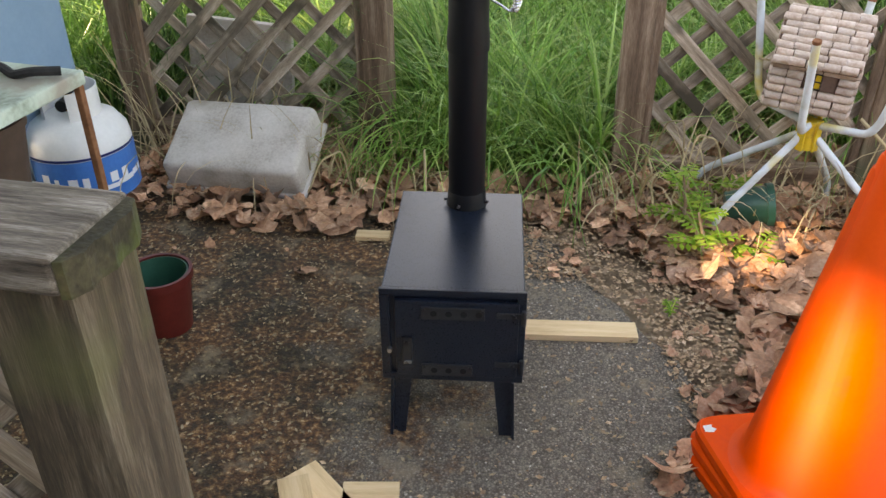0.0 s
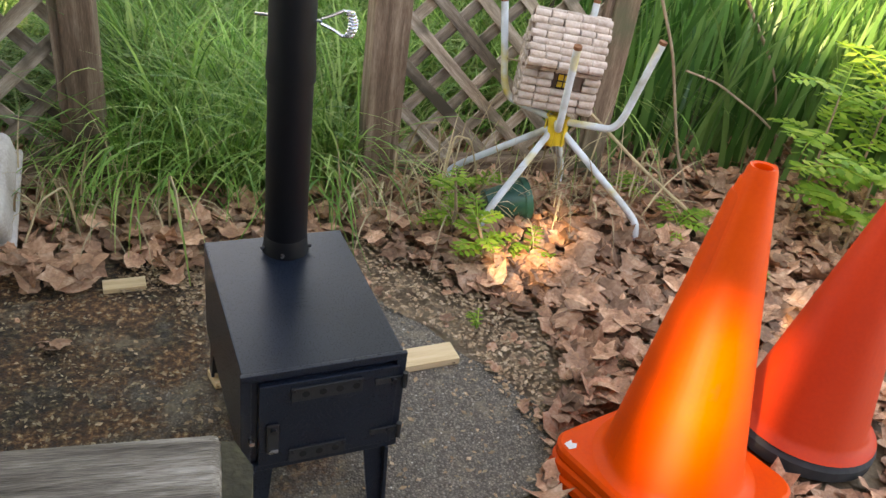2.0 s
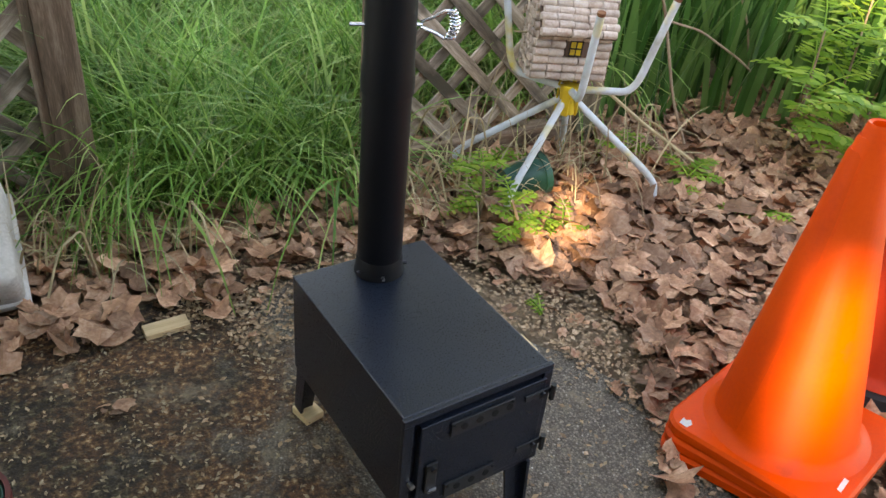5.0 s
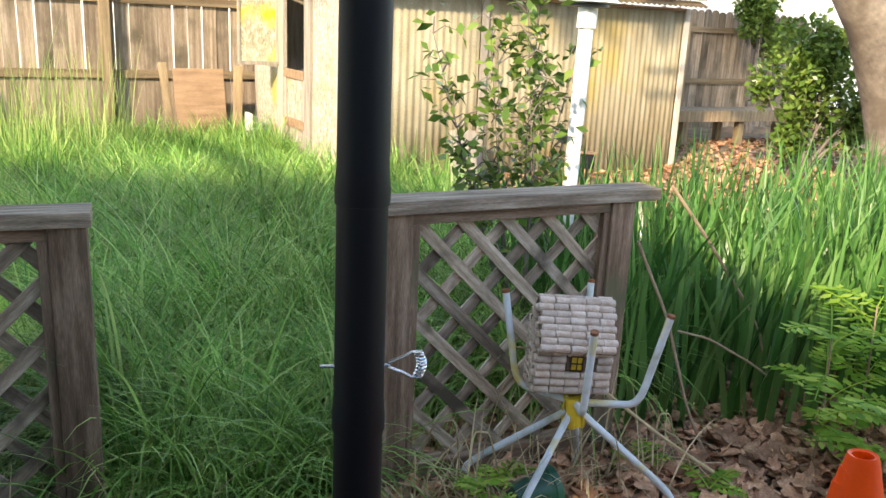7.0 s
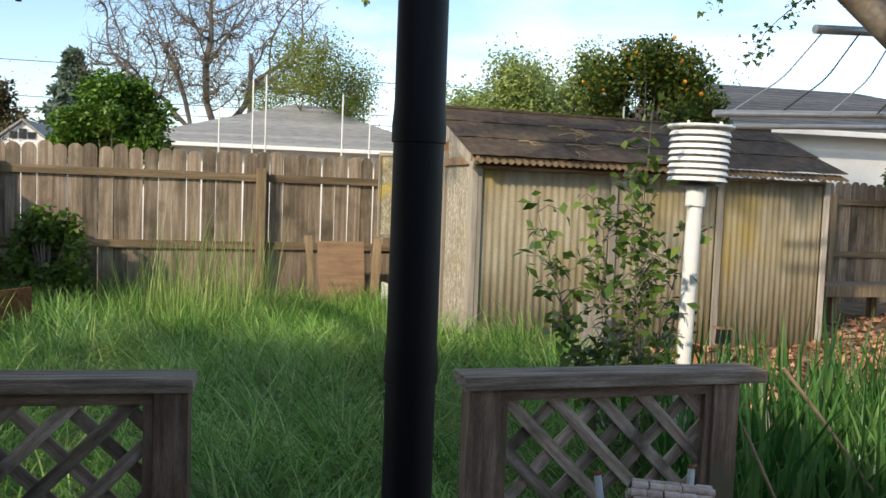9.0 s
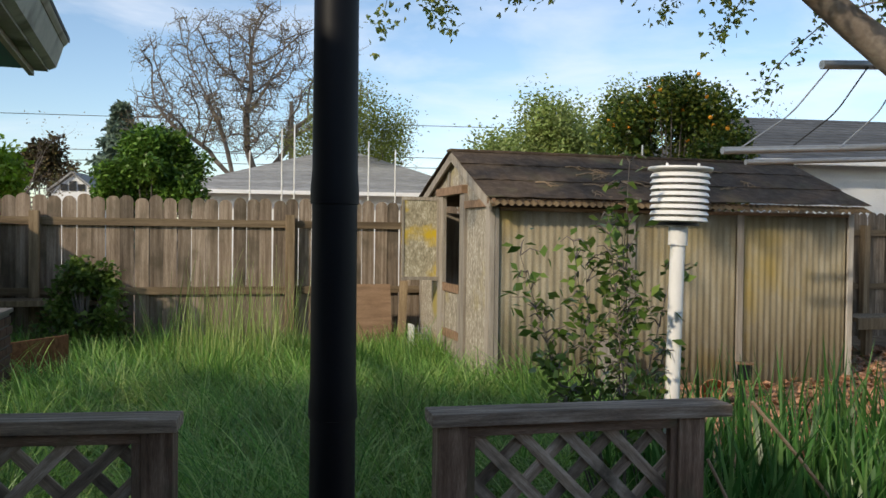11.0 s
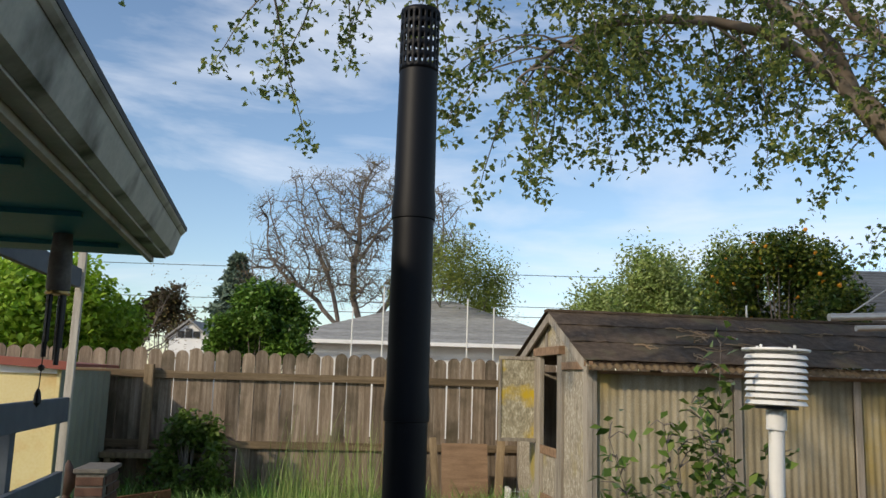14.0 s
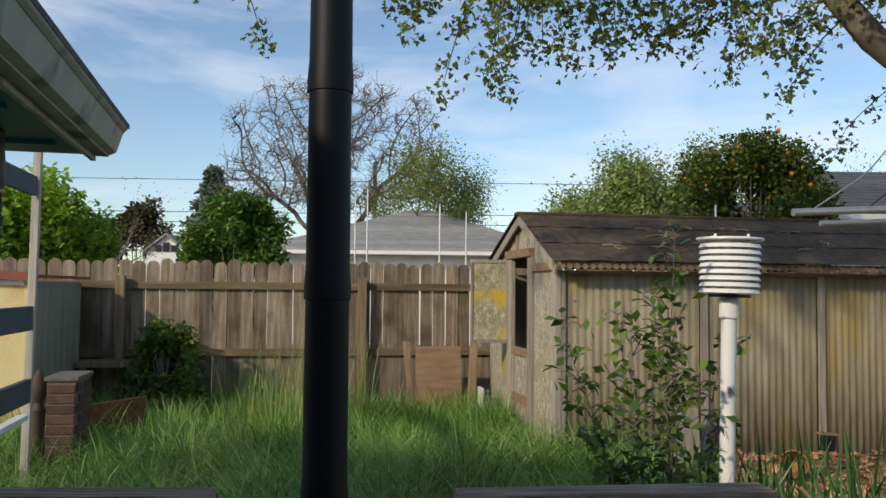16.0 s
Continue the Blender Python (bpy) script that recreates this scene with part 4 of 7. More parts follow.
def plant_stand():
    root = empty("plant_stand", Matrix.Translation((HUB.x, HUB.y, 0)), "chipped pale blue and yellow tubular steel plant stand in dead leaves", "plant stand")
    h = HUB.z
    part("hub", Mesh().lathe([(0.0, h - 0.042), (0.030, h - 0.042), (0.024, h), (0.030, h + 0.040), (0.0, h + 0.040)], 20), tube_yellow, root, "chipped yellow hub", smooth=True)
    for k in range(4):
        a = radians(45 + 90 * k)
        part("hub_strap", Mesh().box((-0.012, -0.003, -0.045), (0.012, 0.003, 0.045), None, 0.002), tube_yellow, root, at=Matrix.Translation((0.030 * math.cos(a), 0.030 * math.sin(a), h)) @ rot_z(math.degrees(a) + 90))
    feet = [(-0.262, 0.195), (-0.222, -0.108), (0.268, -0.165), (0.14, 0.19)]
    for fx, fy in feet:
        d = Vector((fx, fy, 0))
        u = d.normalized()
        p = smooth_path([u * 0.022 + Vector((0, 0, h - 0.005)), d * 0.94 + Vector((0, 0, 0.085)), d + Vector((0, 0, -0.005))])
        leg = part("leg", Mesh().tube(p, 0.0105, 12), tube_paint, root, smooth=True)
        part("foot_tip", Mesh().tube([tuple(d + Vector((0, 0, 0.035))), tuple(d + Vector((0, 0, -0.006)))], 0.0115, 12), rust, leg, "rusty foot")
    for ax, ay, tip_out, rise in ((-0.134, 0.116, 1.28, 0.330), (-0.050, -0.126, 1.42, 0.312), (0.134, -0.116, 1.34, 0.327), (0.085, 0.116, 1.40, 0.335)):
        d = Vector((ax, ay, 0))
        u = d.normalized()
        p = smooth_path([u * 0.02 + Vector((0, 0, h + 0.030)), d + Vector((0, 0, h + 0.052)), d * tip_out + Vector((0, 0, h + rise))])
        arm = part("arm", Mesh().tube(p, 0.0105, 12), tube_paint, root, smooth=True)
        m, _ = between(Vector(p[-1]), Vector(p[-1]) + (Vector(p[-1]) - Vector(p[-2])))
        part("tip", Mesh().tube([(0, 0, -0.006), (0, 0, 0.003)], 0.0112, 12), rust, arm, "rusty tube end", at=m)


plant_stand()


def cork_mesh(rng, ln, r, mat=None):
    n = 9
    m = Mesh().tube([(-ln / 2, 0, 0), (-ln / 2 + 0.002, 0, 0), (ln / 2 - 0.002, 0, 0), (ln / 2, 0, 0)], [r * 0.86, r, r * rng.uniform(0.94, 1.0), r * 0.86], n)
    return m.data("cork", mat or cork, True)


def birdhouse():
    rng = random.Random(8)
    # local x along the ridge, origin at the middle of the floor
    root = empty("birdhouse", pose(0.793, 2.178, 0.374, 0, 2.5, -15), "small birdhouse covered with rows of pale wine corks", "birdhouse")
    hw, hd, hh, ridge = 0.108, 0.062, 0.150, 0.262
    body = Mesh().box((-hw + 0.012, -hd + 0.010, 0.0), (hw - 0.012, hd - 0.010, hh), None, 0.002)
    body.add([(-hw + 0.012, -hd, hh), (-hw + 0.012, hd, hh), (-hw + 0.012, 0, ridge - 0.012), (hw - 0.012, -hd, hh), (hw - 0.012, hd, hh), (hw - 0.012, 0, ridge - 0.012)], [(0, 2, 1), (3, 4, 5), (0, 3, 5, 2), (1, 2, 5, 4)])
    part("body", body, cork_dark, root, "dark body behind the corks")
    ln = 2 * hw / 5
    kinds = [cork_mesh(rng, ln * 0.97, 0.0116) for _ in range(6)]
    ends = [cork_mesh(rng, 0.030, 0.0112) for _ in range(4)]
    rows = 6
    for side in (-1, 1):
        for j in range(rows):
            for c in range(5):
                if side < 0 and c in (2, 3) and j in (3, 4):
                    continue
                part("cork", rng.choice(kinds), None, root, at=pose(-hw + ln * (c + 0.5) + rng.uniform(-0.002, 0.002), side * (hd - 0.002 + rng.uniform(-0.0015, 0.0015)), 0.0115 + j * 0.0225, rng.uniform(0, 360), rng.uniform(-2, 2), rng.uniform(-2, 2)))
    # gable ends: corks seen end on
    for side in (-1, 1):
        for j in range(11):
            z = 0.0115 + j * 0.0222
            half = hd if z < hh else hd * (ridge - z) / (ridge - hh)
            y = -half + 0.012 + 0.011 * (j % 2)
            while y < half - 0.004:
                part("cork", rng.choice(ends), None, root, at=pose(side * (hw - 0.008 + rng.uniform(-0.002, 0.002)), y, z, 0, rng.uniform(-3, 3), rng.uniform(-3, 3)))
                y += 0.0225
    # steep roof: straight courses of corks along the ridge
    ey, ez = hd + 0.030, 0.134
    tilt = math.degrees(math.atan2(ey, ridge - ez))
    sl = math.hypot(ey, ridge - ez)
    roof = part("roof", Mesh().box((-hw, -0.003, 0), (hw, 0.003, sl), pose(0, -ey, ez, -tilt, 0, 0)).box((-hw, -0.003, 0), (hw, 0.003, sl), pose(0, ey, ez, tilt, 0, 0)), cork_dark, root, "steep cork roof")
    n = 8
    for side in (-1, 1):
        for j in range(n):
            u = (j + 0.5) / n
            for c in range(5):
                part("cork", rng.choice(kinds), None, roof, at=pose(-hw + ln * (c + 0.5) + (0.004 if j % 2 else -0.002) + rng.uniform(-0.002, 0.002), side * (ey * (1 - u) + 0.005), ez + (ridge - ez) * u + 0.004 + rng.uniform(-0.0012, 0.0012), rng.uniform(0, 360), rng.uniform(-1.5, 1.5), rng.uniform(-1.5, 1.5)))
    win = part("window", Mesh().box((-0.020, -hd - 0.003, 0.070), (0.062, -hd + 0.012, 0.124), None, 0.002), cork_dark, root, "tiny brown window with dark glazing bars")
    # the window's lit look is put in as yellow paint
    part("pane", Mesh().box((-0.010, -hd - 0.005, 0.076), (0.024, -hd - 0.0032, 0.114)), tube_yellow, win, "window pane coloured yellow as if lit")
    for x in (-0.012, 0.006, 0.023):
        part("bar", Mesh().box((x, -hd - 0.0085, 0.073), (x + 0.003, -hd - 0.0052, 0.116)), dark_metal, win)
    for z in (0.072, 0.093, 0.114):
        part("bar", Mesh().box((-0.012, -hd - 0.009, z), (0.026, -hd - 0.0054, z + 0.003)), dark_metal, win)
    part("perch", Mesh().tube([(-hw - 0.045, 0.01, 0.105), (-hw + 0.01, 0.01, 0.105)], 0.003, 8), straw, root, "thin wooden perch")
    return root


birdhouse()


# ---- pots, tank, cooler and bench at the left ----
def plant_pot(label, mat, inner, m, r0, r1, h, group="plastic plant pots"):
    root = empty("plant_pot", m, label, "plant pot", group)
    t = 0.004
    part("pot_wall", Mesh().lathe([(0, 0.001), (r0, 0.001), (r1 - 0.002, h - 0.02), (r1 + 0.004, h - 0.02), (r1 + 0.004, h), (r1 - t, h), (r1 - t, h - 0.01), (r0 - t, 0.006), (0, 0.006)], 32), mat, root, smooth=True)
    if inner:
        part("pot_liner", Mesh().lathe([(0, 0.02), (r0 - 0.006, 0.02), (r1 - 0.007, h - 0.004), (r1 - 0.010, h - 0.004), (r0 - 0.010, 0.024), (0, 0.024)], 32), inner, root, "dark green liner", smooth=True)
    return root


plant_pot("dark red plastic plant pot with a green liner", red_pot, green_pot, pose(-0.765, 1.31, 0.001), 0.058, 0.077, 0.165)
plant_pot("dark green plastic plant pot lying in dead leaves", green_pot, None, pose(0.622, 2.12, 0.062, 6, 82, 8), 0.045, 0.062, 0.135)


def foam_cooler():
    # upside down, its back edge propped up
    root = empty("foam_cooler", pose(-0.889, 1.985, 0.006, 26, 0, 2.5), "dirty white foam cooler box leaning on the lattice", "cooler")
    o = rounded_square(1.0, 0.12)
    body, vs, fs, k = Mesh(), [], [], len(o)
    for sx, sy, z in ((0.226, 0.146, 0.022), (0.222, 0.143, 0.100), (0.218, 0.139, 0.112), (0.208, 0.129, 0.119), (0.19, 0.112, 0.121)):
        vs += [(px * sx, 0.155 + py * sy, z) for px, py in o]
    for r in range(4):
        fs += [(r * k + j, r * k + (j + 1) % k, (r + 1) * k + (j + 1) % k, (r + 1) * k + j) for j in range(k)]
    fs += [tuple(range(4 * k, 5 * k)), tuple(range(k - 1, -1, -1))]
    body.add(vs, fs)
    part("box_body", body, cooler_white, root, smooth=True)
    part("lid", Mesh().box((-0.236, 0.0, 0.0), (0.236, 0.310, 0.022), None, 0.008), cooler_white, root)


foam_cooler()
single("foam_slab", Mesh().box((-0.19, -0.015, 0), (0.19, 0.015, 0.44), None, 0.010), cooler_white, pose(-1.05, 2.43, 0.0, -1, 4, 2), "cracked dirty white foam slab behind the lattice", "foam slab")


def gas_tank():
    x, y = -1.325, 1.87
    root = empty("propane_tank", pose(x, y, 0.001), "white propane cylinder with a blue printed label", "gas cylinder")
    r = 0.155
    prof = [(0.0, 0.035), (r * 0.6, 0.035), (r * 0.93, 0.06), (r, 0.10), (r, 0.210), (r * 0.96, 0.248), (r * 0.80, 0.284), (r * 0.5, 0.304), (0.03, 0.311), (0.0, 0.311)]
    part("cylinder", Mesh().lathe(prof, 48), tank_white, root, smooth=True)
    part("foot_ring", Mesh().lathe([(0.105, 0.0), (0.108, 0.0), (0.108, 0.04), (0.105, 0.04), (0.105, 0.0)], 40), tank_white, root, smooth=True)
    # collar, open towards the front
    col = Mesh()
    n = 40
    vs, fs = [], []
    for k in range(n + 1):
        a = radians(-60 + 300 * k / n)
        for rr in (0.082, 0.085):
            for zz in (0.295, 0.385):
                vs.append((rr * math.cos(a), rr * math.sin(a), zz))
    for k in range(n):
        b = 4 * k
        fs += [(b, b + 4, b + 5, b + 1), (b + 2, b + 3, b + 7, b + 6), (b + 1, b + 5, b + 7, b + 3), (b, b + 2, b + 6, b + 4)]
    col.add(vs, fs)
    part("collar", col, tank_white, root, smooth=True)
    valve = part("valve", Mesh().lathe([(0.0, 0.308), (0.020, 0.308), (0.020, 0.336), (0.013, 0.338), (0.013, 0.366), (0.0, 0.366)], 16), brass, root, "brass valve", smooth=True)
    part("valve_outlet", Mesh().tube([(0, -0.01, 0.341), (0.01, -0.055, 0.341)], [0.016, 0.018], 14), dark_metal, valve)
    part("hand_wheel", Mesh().lathe([(0.0, 0.366), (0.022, 0.366), (0.024, 0.374), (0.022, 0.382), (0.0, 0.382)], 14), dark_metal, valve)

    def wrap(name, a0, a1, z0, z1, mat, dr, label=""):
        vs, fs = [], []
        m = 24
        for k in range(m + 1):
            a = radians(a0 + (a1 - a0) * k / m)
            for rr in (r + dr, r + dr + 0.0006):
                for zz in (z0, z1):
                    vs.append((rr * math.cos(a), rr * math.sin(a), zz))
        for k in range(m):
            b = 4 * k
            fs.extend([(b, b + 4, b + 5, b + 1), (b + 2, b + 3, b + 7, b + 6), (b + 1, b + 5, b + 7, b + 3), (b, b + 2, b + 6, b + 4)])
        o = Mesh()
        o.add(vs, fs)
        return part(name, o, mat, lab or root, label)
    lab = None
    lab = wrap("label", -120, 30, 0.060, 0.202, label_blue, 0.0006, "blue printed label with white band")
    # white lettering as slanted bars, a red and white swoosh under it
    for k in range(7):
        wrap("letter_bar", -104 + k * 15, -104 + k * 15 + (9, 5, 10, 7, 4, 9, 8)[k], 0.118, 0.150 + (0.012 if k in (0, 4) else 0), label_white, 0.0014)
    for k in range(6):
        wrap("swoosh", -112 + k * 23, -112 + (k + 1) * 23 - 0.4, 0.086 + 0.004 * k, 0.094 + 0.006 * k, label_white, 0.0014)
    wrap("warning_bar", -96, -20, 0.070, 0.078, label_white, 0.0014)
    wrap("edge_band", -118, 28, 0.204, 0.212, label_navy, 0.0006)


gas_tank()


def potting_bench():
    # angled bench whose corner stands by the tank
    root = empty("potting_bench", pose(-0.955, 1.47, 0, 0, 0, -4), "chipped mint green painted potting bench with lower shelf", "bench")
    part("bench_top", Mesh().box((-0.80, -0.50, 0.565), (0.0, 0.0, 0.60), None, 0.006), mint, root)
    part("apron", Mesh().box((-0.80, -0.48, 0.51), (-0.02, -0.455, 0.565), None, 0.003), mint, root)
    for x, y in ((-0.014, -0.014), (-0.030, -0.47), (-0.77, -0.03), (-0.77, -0.47)):
        part("leg", Mesh().box((x - 0.009, y - 0.009, 0.0), (x + 0.009, y + 0.009, 0.565), None, 0.003), rust, root, "rusty angle iron leg")
    part("shelf", Mesh().box((-0.78, -0.47, 0.27), (-0.028, -0.026, 0.292), None, 0.004), mint, root)
    return root


potting_bench()
plant_pot("dark clay pot standing on the bench's lower shelf", dark_pot, None, Matrix.Translation((-0.955, 1.47, 0)) @ rot_z(-4) @ pose(-0.17, -0.20, 0.293), 0.08, 0.112, 0.24, "clay pots on the bench")
strap_pts = [(-0.02 - 0.05 * k, -0.05 - 0.03 * math.sin(k * 1.3) - 0.012 * k, 0.612 + 0.008 * math.sin(k * 2.1)) for k in range(12)]
single("black_strap", Mesh().tube(smooth_path(strap_pts), 0.011, 8), black_cloth, Matrix.Translation((-0.955, 1.47, 0)) @ rot_z(-4), "crumpled black cloth strap lying on the bench", "strap", smooth=True)
blue = empty("blue_bin", Matrix.Translation((-0.955, 1.47, 0)) @ rot_z(-4) @ pose(-0.80, 0.36, 0.0), "tall pale blue plastic storage bin behind the bench", "storage bin")
part("bin_wall", Mesh().box((-0.45, -0.16, 0.0), (0.30, 0.20, 0.92), None, 0.02), pale_blue, blue)
part("bin_rib", Mesh().box((-0.40, -0.166, 0.70), (0.26, -0.159, 0.715), pose(0, 0, 0, 0, 8, 0), 0.002), pale_blue, blue)

# ---- the house at the left: eave, soffit and an unseen added wall ----
def house():
    turn = 11.0
    base = Matrix.Translation((-0.974, 3.115, 0)) @ rot_z(turn)
    root = empty("house", base, "low house with grey green gutter and dark teal soffit", "house", kind="structure")
    L0, z = -9.0, 2.0
    # gutter in profile, running along local y; outside is +x
    prof = [(0.0, 2.085), (0.004, 2.092), (-0.008, 2.092), (-0.018, 2.055), (-0.036, 1.998), (-0.060, 1.986), (-0.060, 2.00), (-0.100, 2.00), (-0.100, 2.09), (-0.010, 2.075)]
    g = Mesh()
    vs = [(x, 0.0, zz) for x, zz in prof] + [(x, L0, zz) for x, zz in prof]
    n = len(prof)
    g.add(vs, [(i, (i + 1) % n, (i + 1) % n + n, i + n) for i in range(n)] + [tuple(range(n)), tuple(range(2 * n - 1, n - 1, -1))])
    part("gutter", g, gutter_paint, root, "grey green painted gutter with mildew")
    part("soffit_board", Mesh().box((-0.105, L0, 1.980), (-0.062, -0.004, 1.998), None, 0.002), gutter_paint, root)
    part("trim", Mesh().box((-0.125, L0, 1.962), (-0.107, -0.004, 2.000), None, 0.002), gutter_paint, root)
    part("soffit", Mesh().box((-1.298, -3.5, 1.986), (-0.127, -0.006, 2.02)), teal_soffit, root, "dark teal painted soffit")
    # cut short, out of view, so sun reaches the upper wall hole
    part("soffit", Mesh().box((-0.95, L0, 1.986), (-0.127, -3.502, 2.02)), teal_soffit, root, "dark teal painted soffit")
    part("soffit", Mesh().box((-2.6, -2.9, 1.986), (-1.30, -0.006, 2.02)), teal_soffit, root, "dark teal painted soffit")
    part("end_fascia", Mesh().box((-2.6, -0.028, 2.022), (-0.102, -0.006, 2.09), None, 0.002), gutter_paint, root)
    for k in range(6):
        part("batten", Mesh().box((-1.29, -0.3 - k * 0.6, 1.970), (-0.19, -0.27 - k * 0.6, 1.9855), None, 0.002), teal_soffit, root)
    # roof slope, thin edge over the gutter
    # (the unseen part has an added gap that lets sun reach the wall holes)
    def slab(x0, x1, y0, y1):
        rm, vs = Mesh(), []
        for yy in (y1, y0):
            vs += [(x0, yy, 2.094 - 0.288 * (x0 - 0.005)), (x0, yy, 2.112 - 0.288 * (x0 - 0.005)), (x1, yy, 2.112 - 0.288 * (x1 - 0.005)), (x1, yy, 2.094 - 0.288 * (x1 - 0.005))]
        rm.add(vs, [(0, 1, 2, 3), (7, 6, 5, 4), (0, 4, 5, 1), (1, 5, 6, 2), (2, 6, 7, 3), (3, 7, 4, 0)])
        part("roof", rm, shingle_dark, root, "dark shingle roof")
    slab(0.005, -1.298, L0, 0.03)
    slab(-1.30, -5.0, -4.4, 0.03)
    slab(-1.30, -5.0, L0, -5.7)
    # unseen wall added to shade the patio; its holes shape the sun patches
    wx, t = -1.30, 0.14
    holes = [(-4.21, -3.97, 1.48, 2.10), (-3.44, -3.18, 1.62, 1.87)]
    ys = sorted({L0, -3.5, -1.6} | {h[0] for h in holes} | {h[1] for h in holes})
    for a, b in zip(ys, ys[1:]):
        top = 2.42 if b <= -3.5 + 1e-6 else 2.0
        zs = [(0, top)]
        for h in holes:
            if a >= h[0] - 1e-6 and b <= h[1] + 1e-6:
                zs = [(0, h[2]), (h[3], top)]
        for lo, hi in zs:
            part("wall", Mesh().box((wx - t, a, lo), (wx, b, hi)), white_wall, root, "unseen white wall added to shade the patio")
    return root


house()


# unseen wall added behind the viewer, brown to cut bounced light
single("porch_wall", Mesh().box((-2.2, -3.2, 0), (4.0, -3.05, 2.6)), brown_ply, Matrix(), "unseen plain brown wall added behind the patio", "wall", kind="structure")


# ---- wind chime under the eave ----
def wind_chime():
    root = empty("wind_chime", pose(-1.215, 2.60, 0), "dark metal wind chime hanging under the soffit", "wind chime")
    part("top_bell", Mesh().lathe([(0.0, 1.984), (0.030, 1.984), (0.036, 1.90), (0.038, 1.805), (0.034, 1.795), (0.0, 1.795)], 24), chime_grey, root, "grey tubular chime head", smooth=True)
    part("collar", Mesh().lathe([(0.0, 1.782), (0.037, 1.782), (0.039, 1.788), (0.037, 1.7945), (0.0, 1.7945)], 24), brass, root, "thin brass ring", smooth=True)
    for k, (dx, dy, ln) in enumerate(((-0.026, 0.0, 0.20), (0.022, -0.012, 0.225), (0.012, 0.024, 0.17), (-0.012, -0.022, 0.15), (0.0, 0.026, 0.21))):
        part("chime_tube", Mesh().tube([(dx, dy, 1.781), (dx, dy, 1.781 - ln)], 0.0085, 10), dark_metal, root)
    part("cord", Mesh().tube([(-0.026, 0, 1.60), (-0.030, 0, 1.44)], 0.002, 6), cable_black, root)
    part("striker", Mesh().lathe([(0.0, 1.535), (0.010, 1.54), (0.010, 1.552), (0.0, 1.558)], 12, (-0.028, 0, 0)), dark_metal, root)
    part("sail", Mesh().lathe([(0.0, 1.42), (0.013, 1.435), (0.009, 1.468), (0.0, 1.485)], 12, (-0.030, 0, 0)), dark_metal, root)


wind_chime()
single("timber_post", Mesh().box((-0.025, -0.025, 0), (0.025, 0.025, 2.46), None, 0.004), pale_board, pose(-2.44, 5.6, 0, 0, 0.6, 10), "bare weathered timber post by the deck rail", "post")


def deck_rail():
    root = empty("deck_rail", pose(-2.415, 5.56, 0, 0, 0, 10), "dark blue grey painted wooden deck rail", "railing")
    part("top_beam", Mesh().box((-0.02, -2.1, 2.09), (0.02, -0.0, 2.22), None, 0.004), rail_paint, root)
    part("middle_rail", Mesh().box((-0.02, -2.1, 1.195), (0.02, -0.0, 1.355), None, 0.004), rail_paint, root)
    part("lower_rail", Mesh().box((-0.02, -2.1, 0.72), (0.02, -0.0, 0.875), None, 0.004), rail_paint, root)
    part("white_sill", Mesh().box((-0.03, -2.1, 0.62), (0.035, -0.1, 0.655), None, 0.004), white_wall, root, "chipped white sill board")
    part("post", Mesh().box((-0.115, -1.05, 0.0), (-0.022, -0.96, 1.30), None, 0.004), rail_paint, root)


deck_rail()


# ---- yellow metal shed ----
def metal_shed():
    root = empty("metal_shed", pose(-3.33, 7.55, 0.03, 0, 0, 6), "faded yellow metal garden shed with red roof trim", "shed")
    w, d, h = 2.2, 1.6, 1.50
    part("front_wall", Mesh().box((-w, -0.02, 0.05), (-0.03, 0.0, h)), yellow_metal, root, "faded yellow metal front")
    for x in (-1.7, -1.15, -0.6):
        part("door_seam", Mesh().box((x - 0.012, -0.032, 0.08), (x + 0.012, -0.0205, h - 0.03)), yellow_metal, root)
    part("corner_post", Mesh().box((-0.03, -0.03, 0.02), (0.0, 0.0, h)), yellow_metal, root)
    side = Mesh()
    n = 32
    vs = []
    for k in range(n + 1):
        y = d * k / n
        x = 0.012 * (1 if (k // 2) % 2 else 0)
        vs += [(x, y, 0.03), (x, y, h)]
    side.add(vs, [(2 * k, 2 * k + 2, 2 * k + 3, 2 * k + 1) for k in range(n)])
    sd = part("side_wall", side, grey_metal, root, "grey green ribbed metal side")
    sd.modifiers.new("thickness", "SOLIDIFY").thickness = 0.01
    part("back_wall", Mesh().box((-w, d, 0.03), (0, d + 0.02, h)), grey_metal, root)
    part("roof", Mesh().box((-w - 0.05, -0.10, 0), (0.06, d + 0.12, 0.03), pose(0, 0, h + 0.035, 0, 3.2, 0)), red_trim, root)
    part("roof_trim", Mesh().box((-w - 0.06, -0.125, -0.03), (0.075, -0.102, 0.045), pose(0, 0, h + 0.035, 0, 3.2, 0), 0.003), red_trim, root, "faded red roof trim")
    part("white_band", Mesh().box((-w, -0.045, h - 0.035), (-0.03, -0.022, h + 0.03)), white_wall, root)


metal_shed()


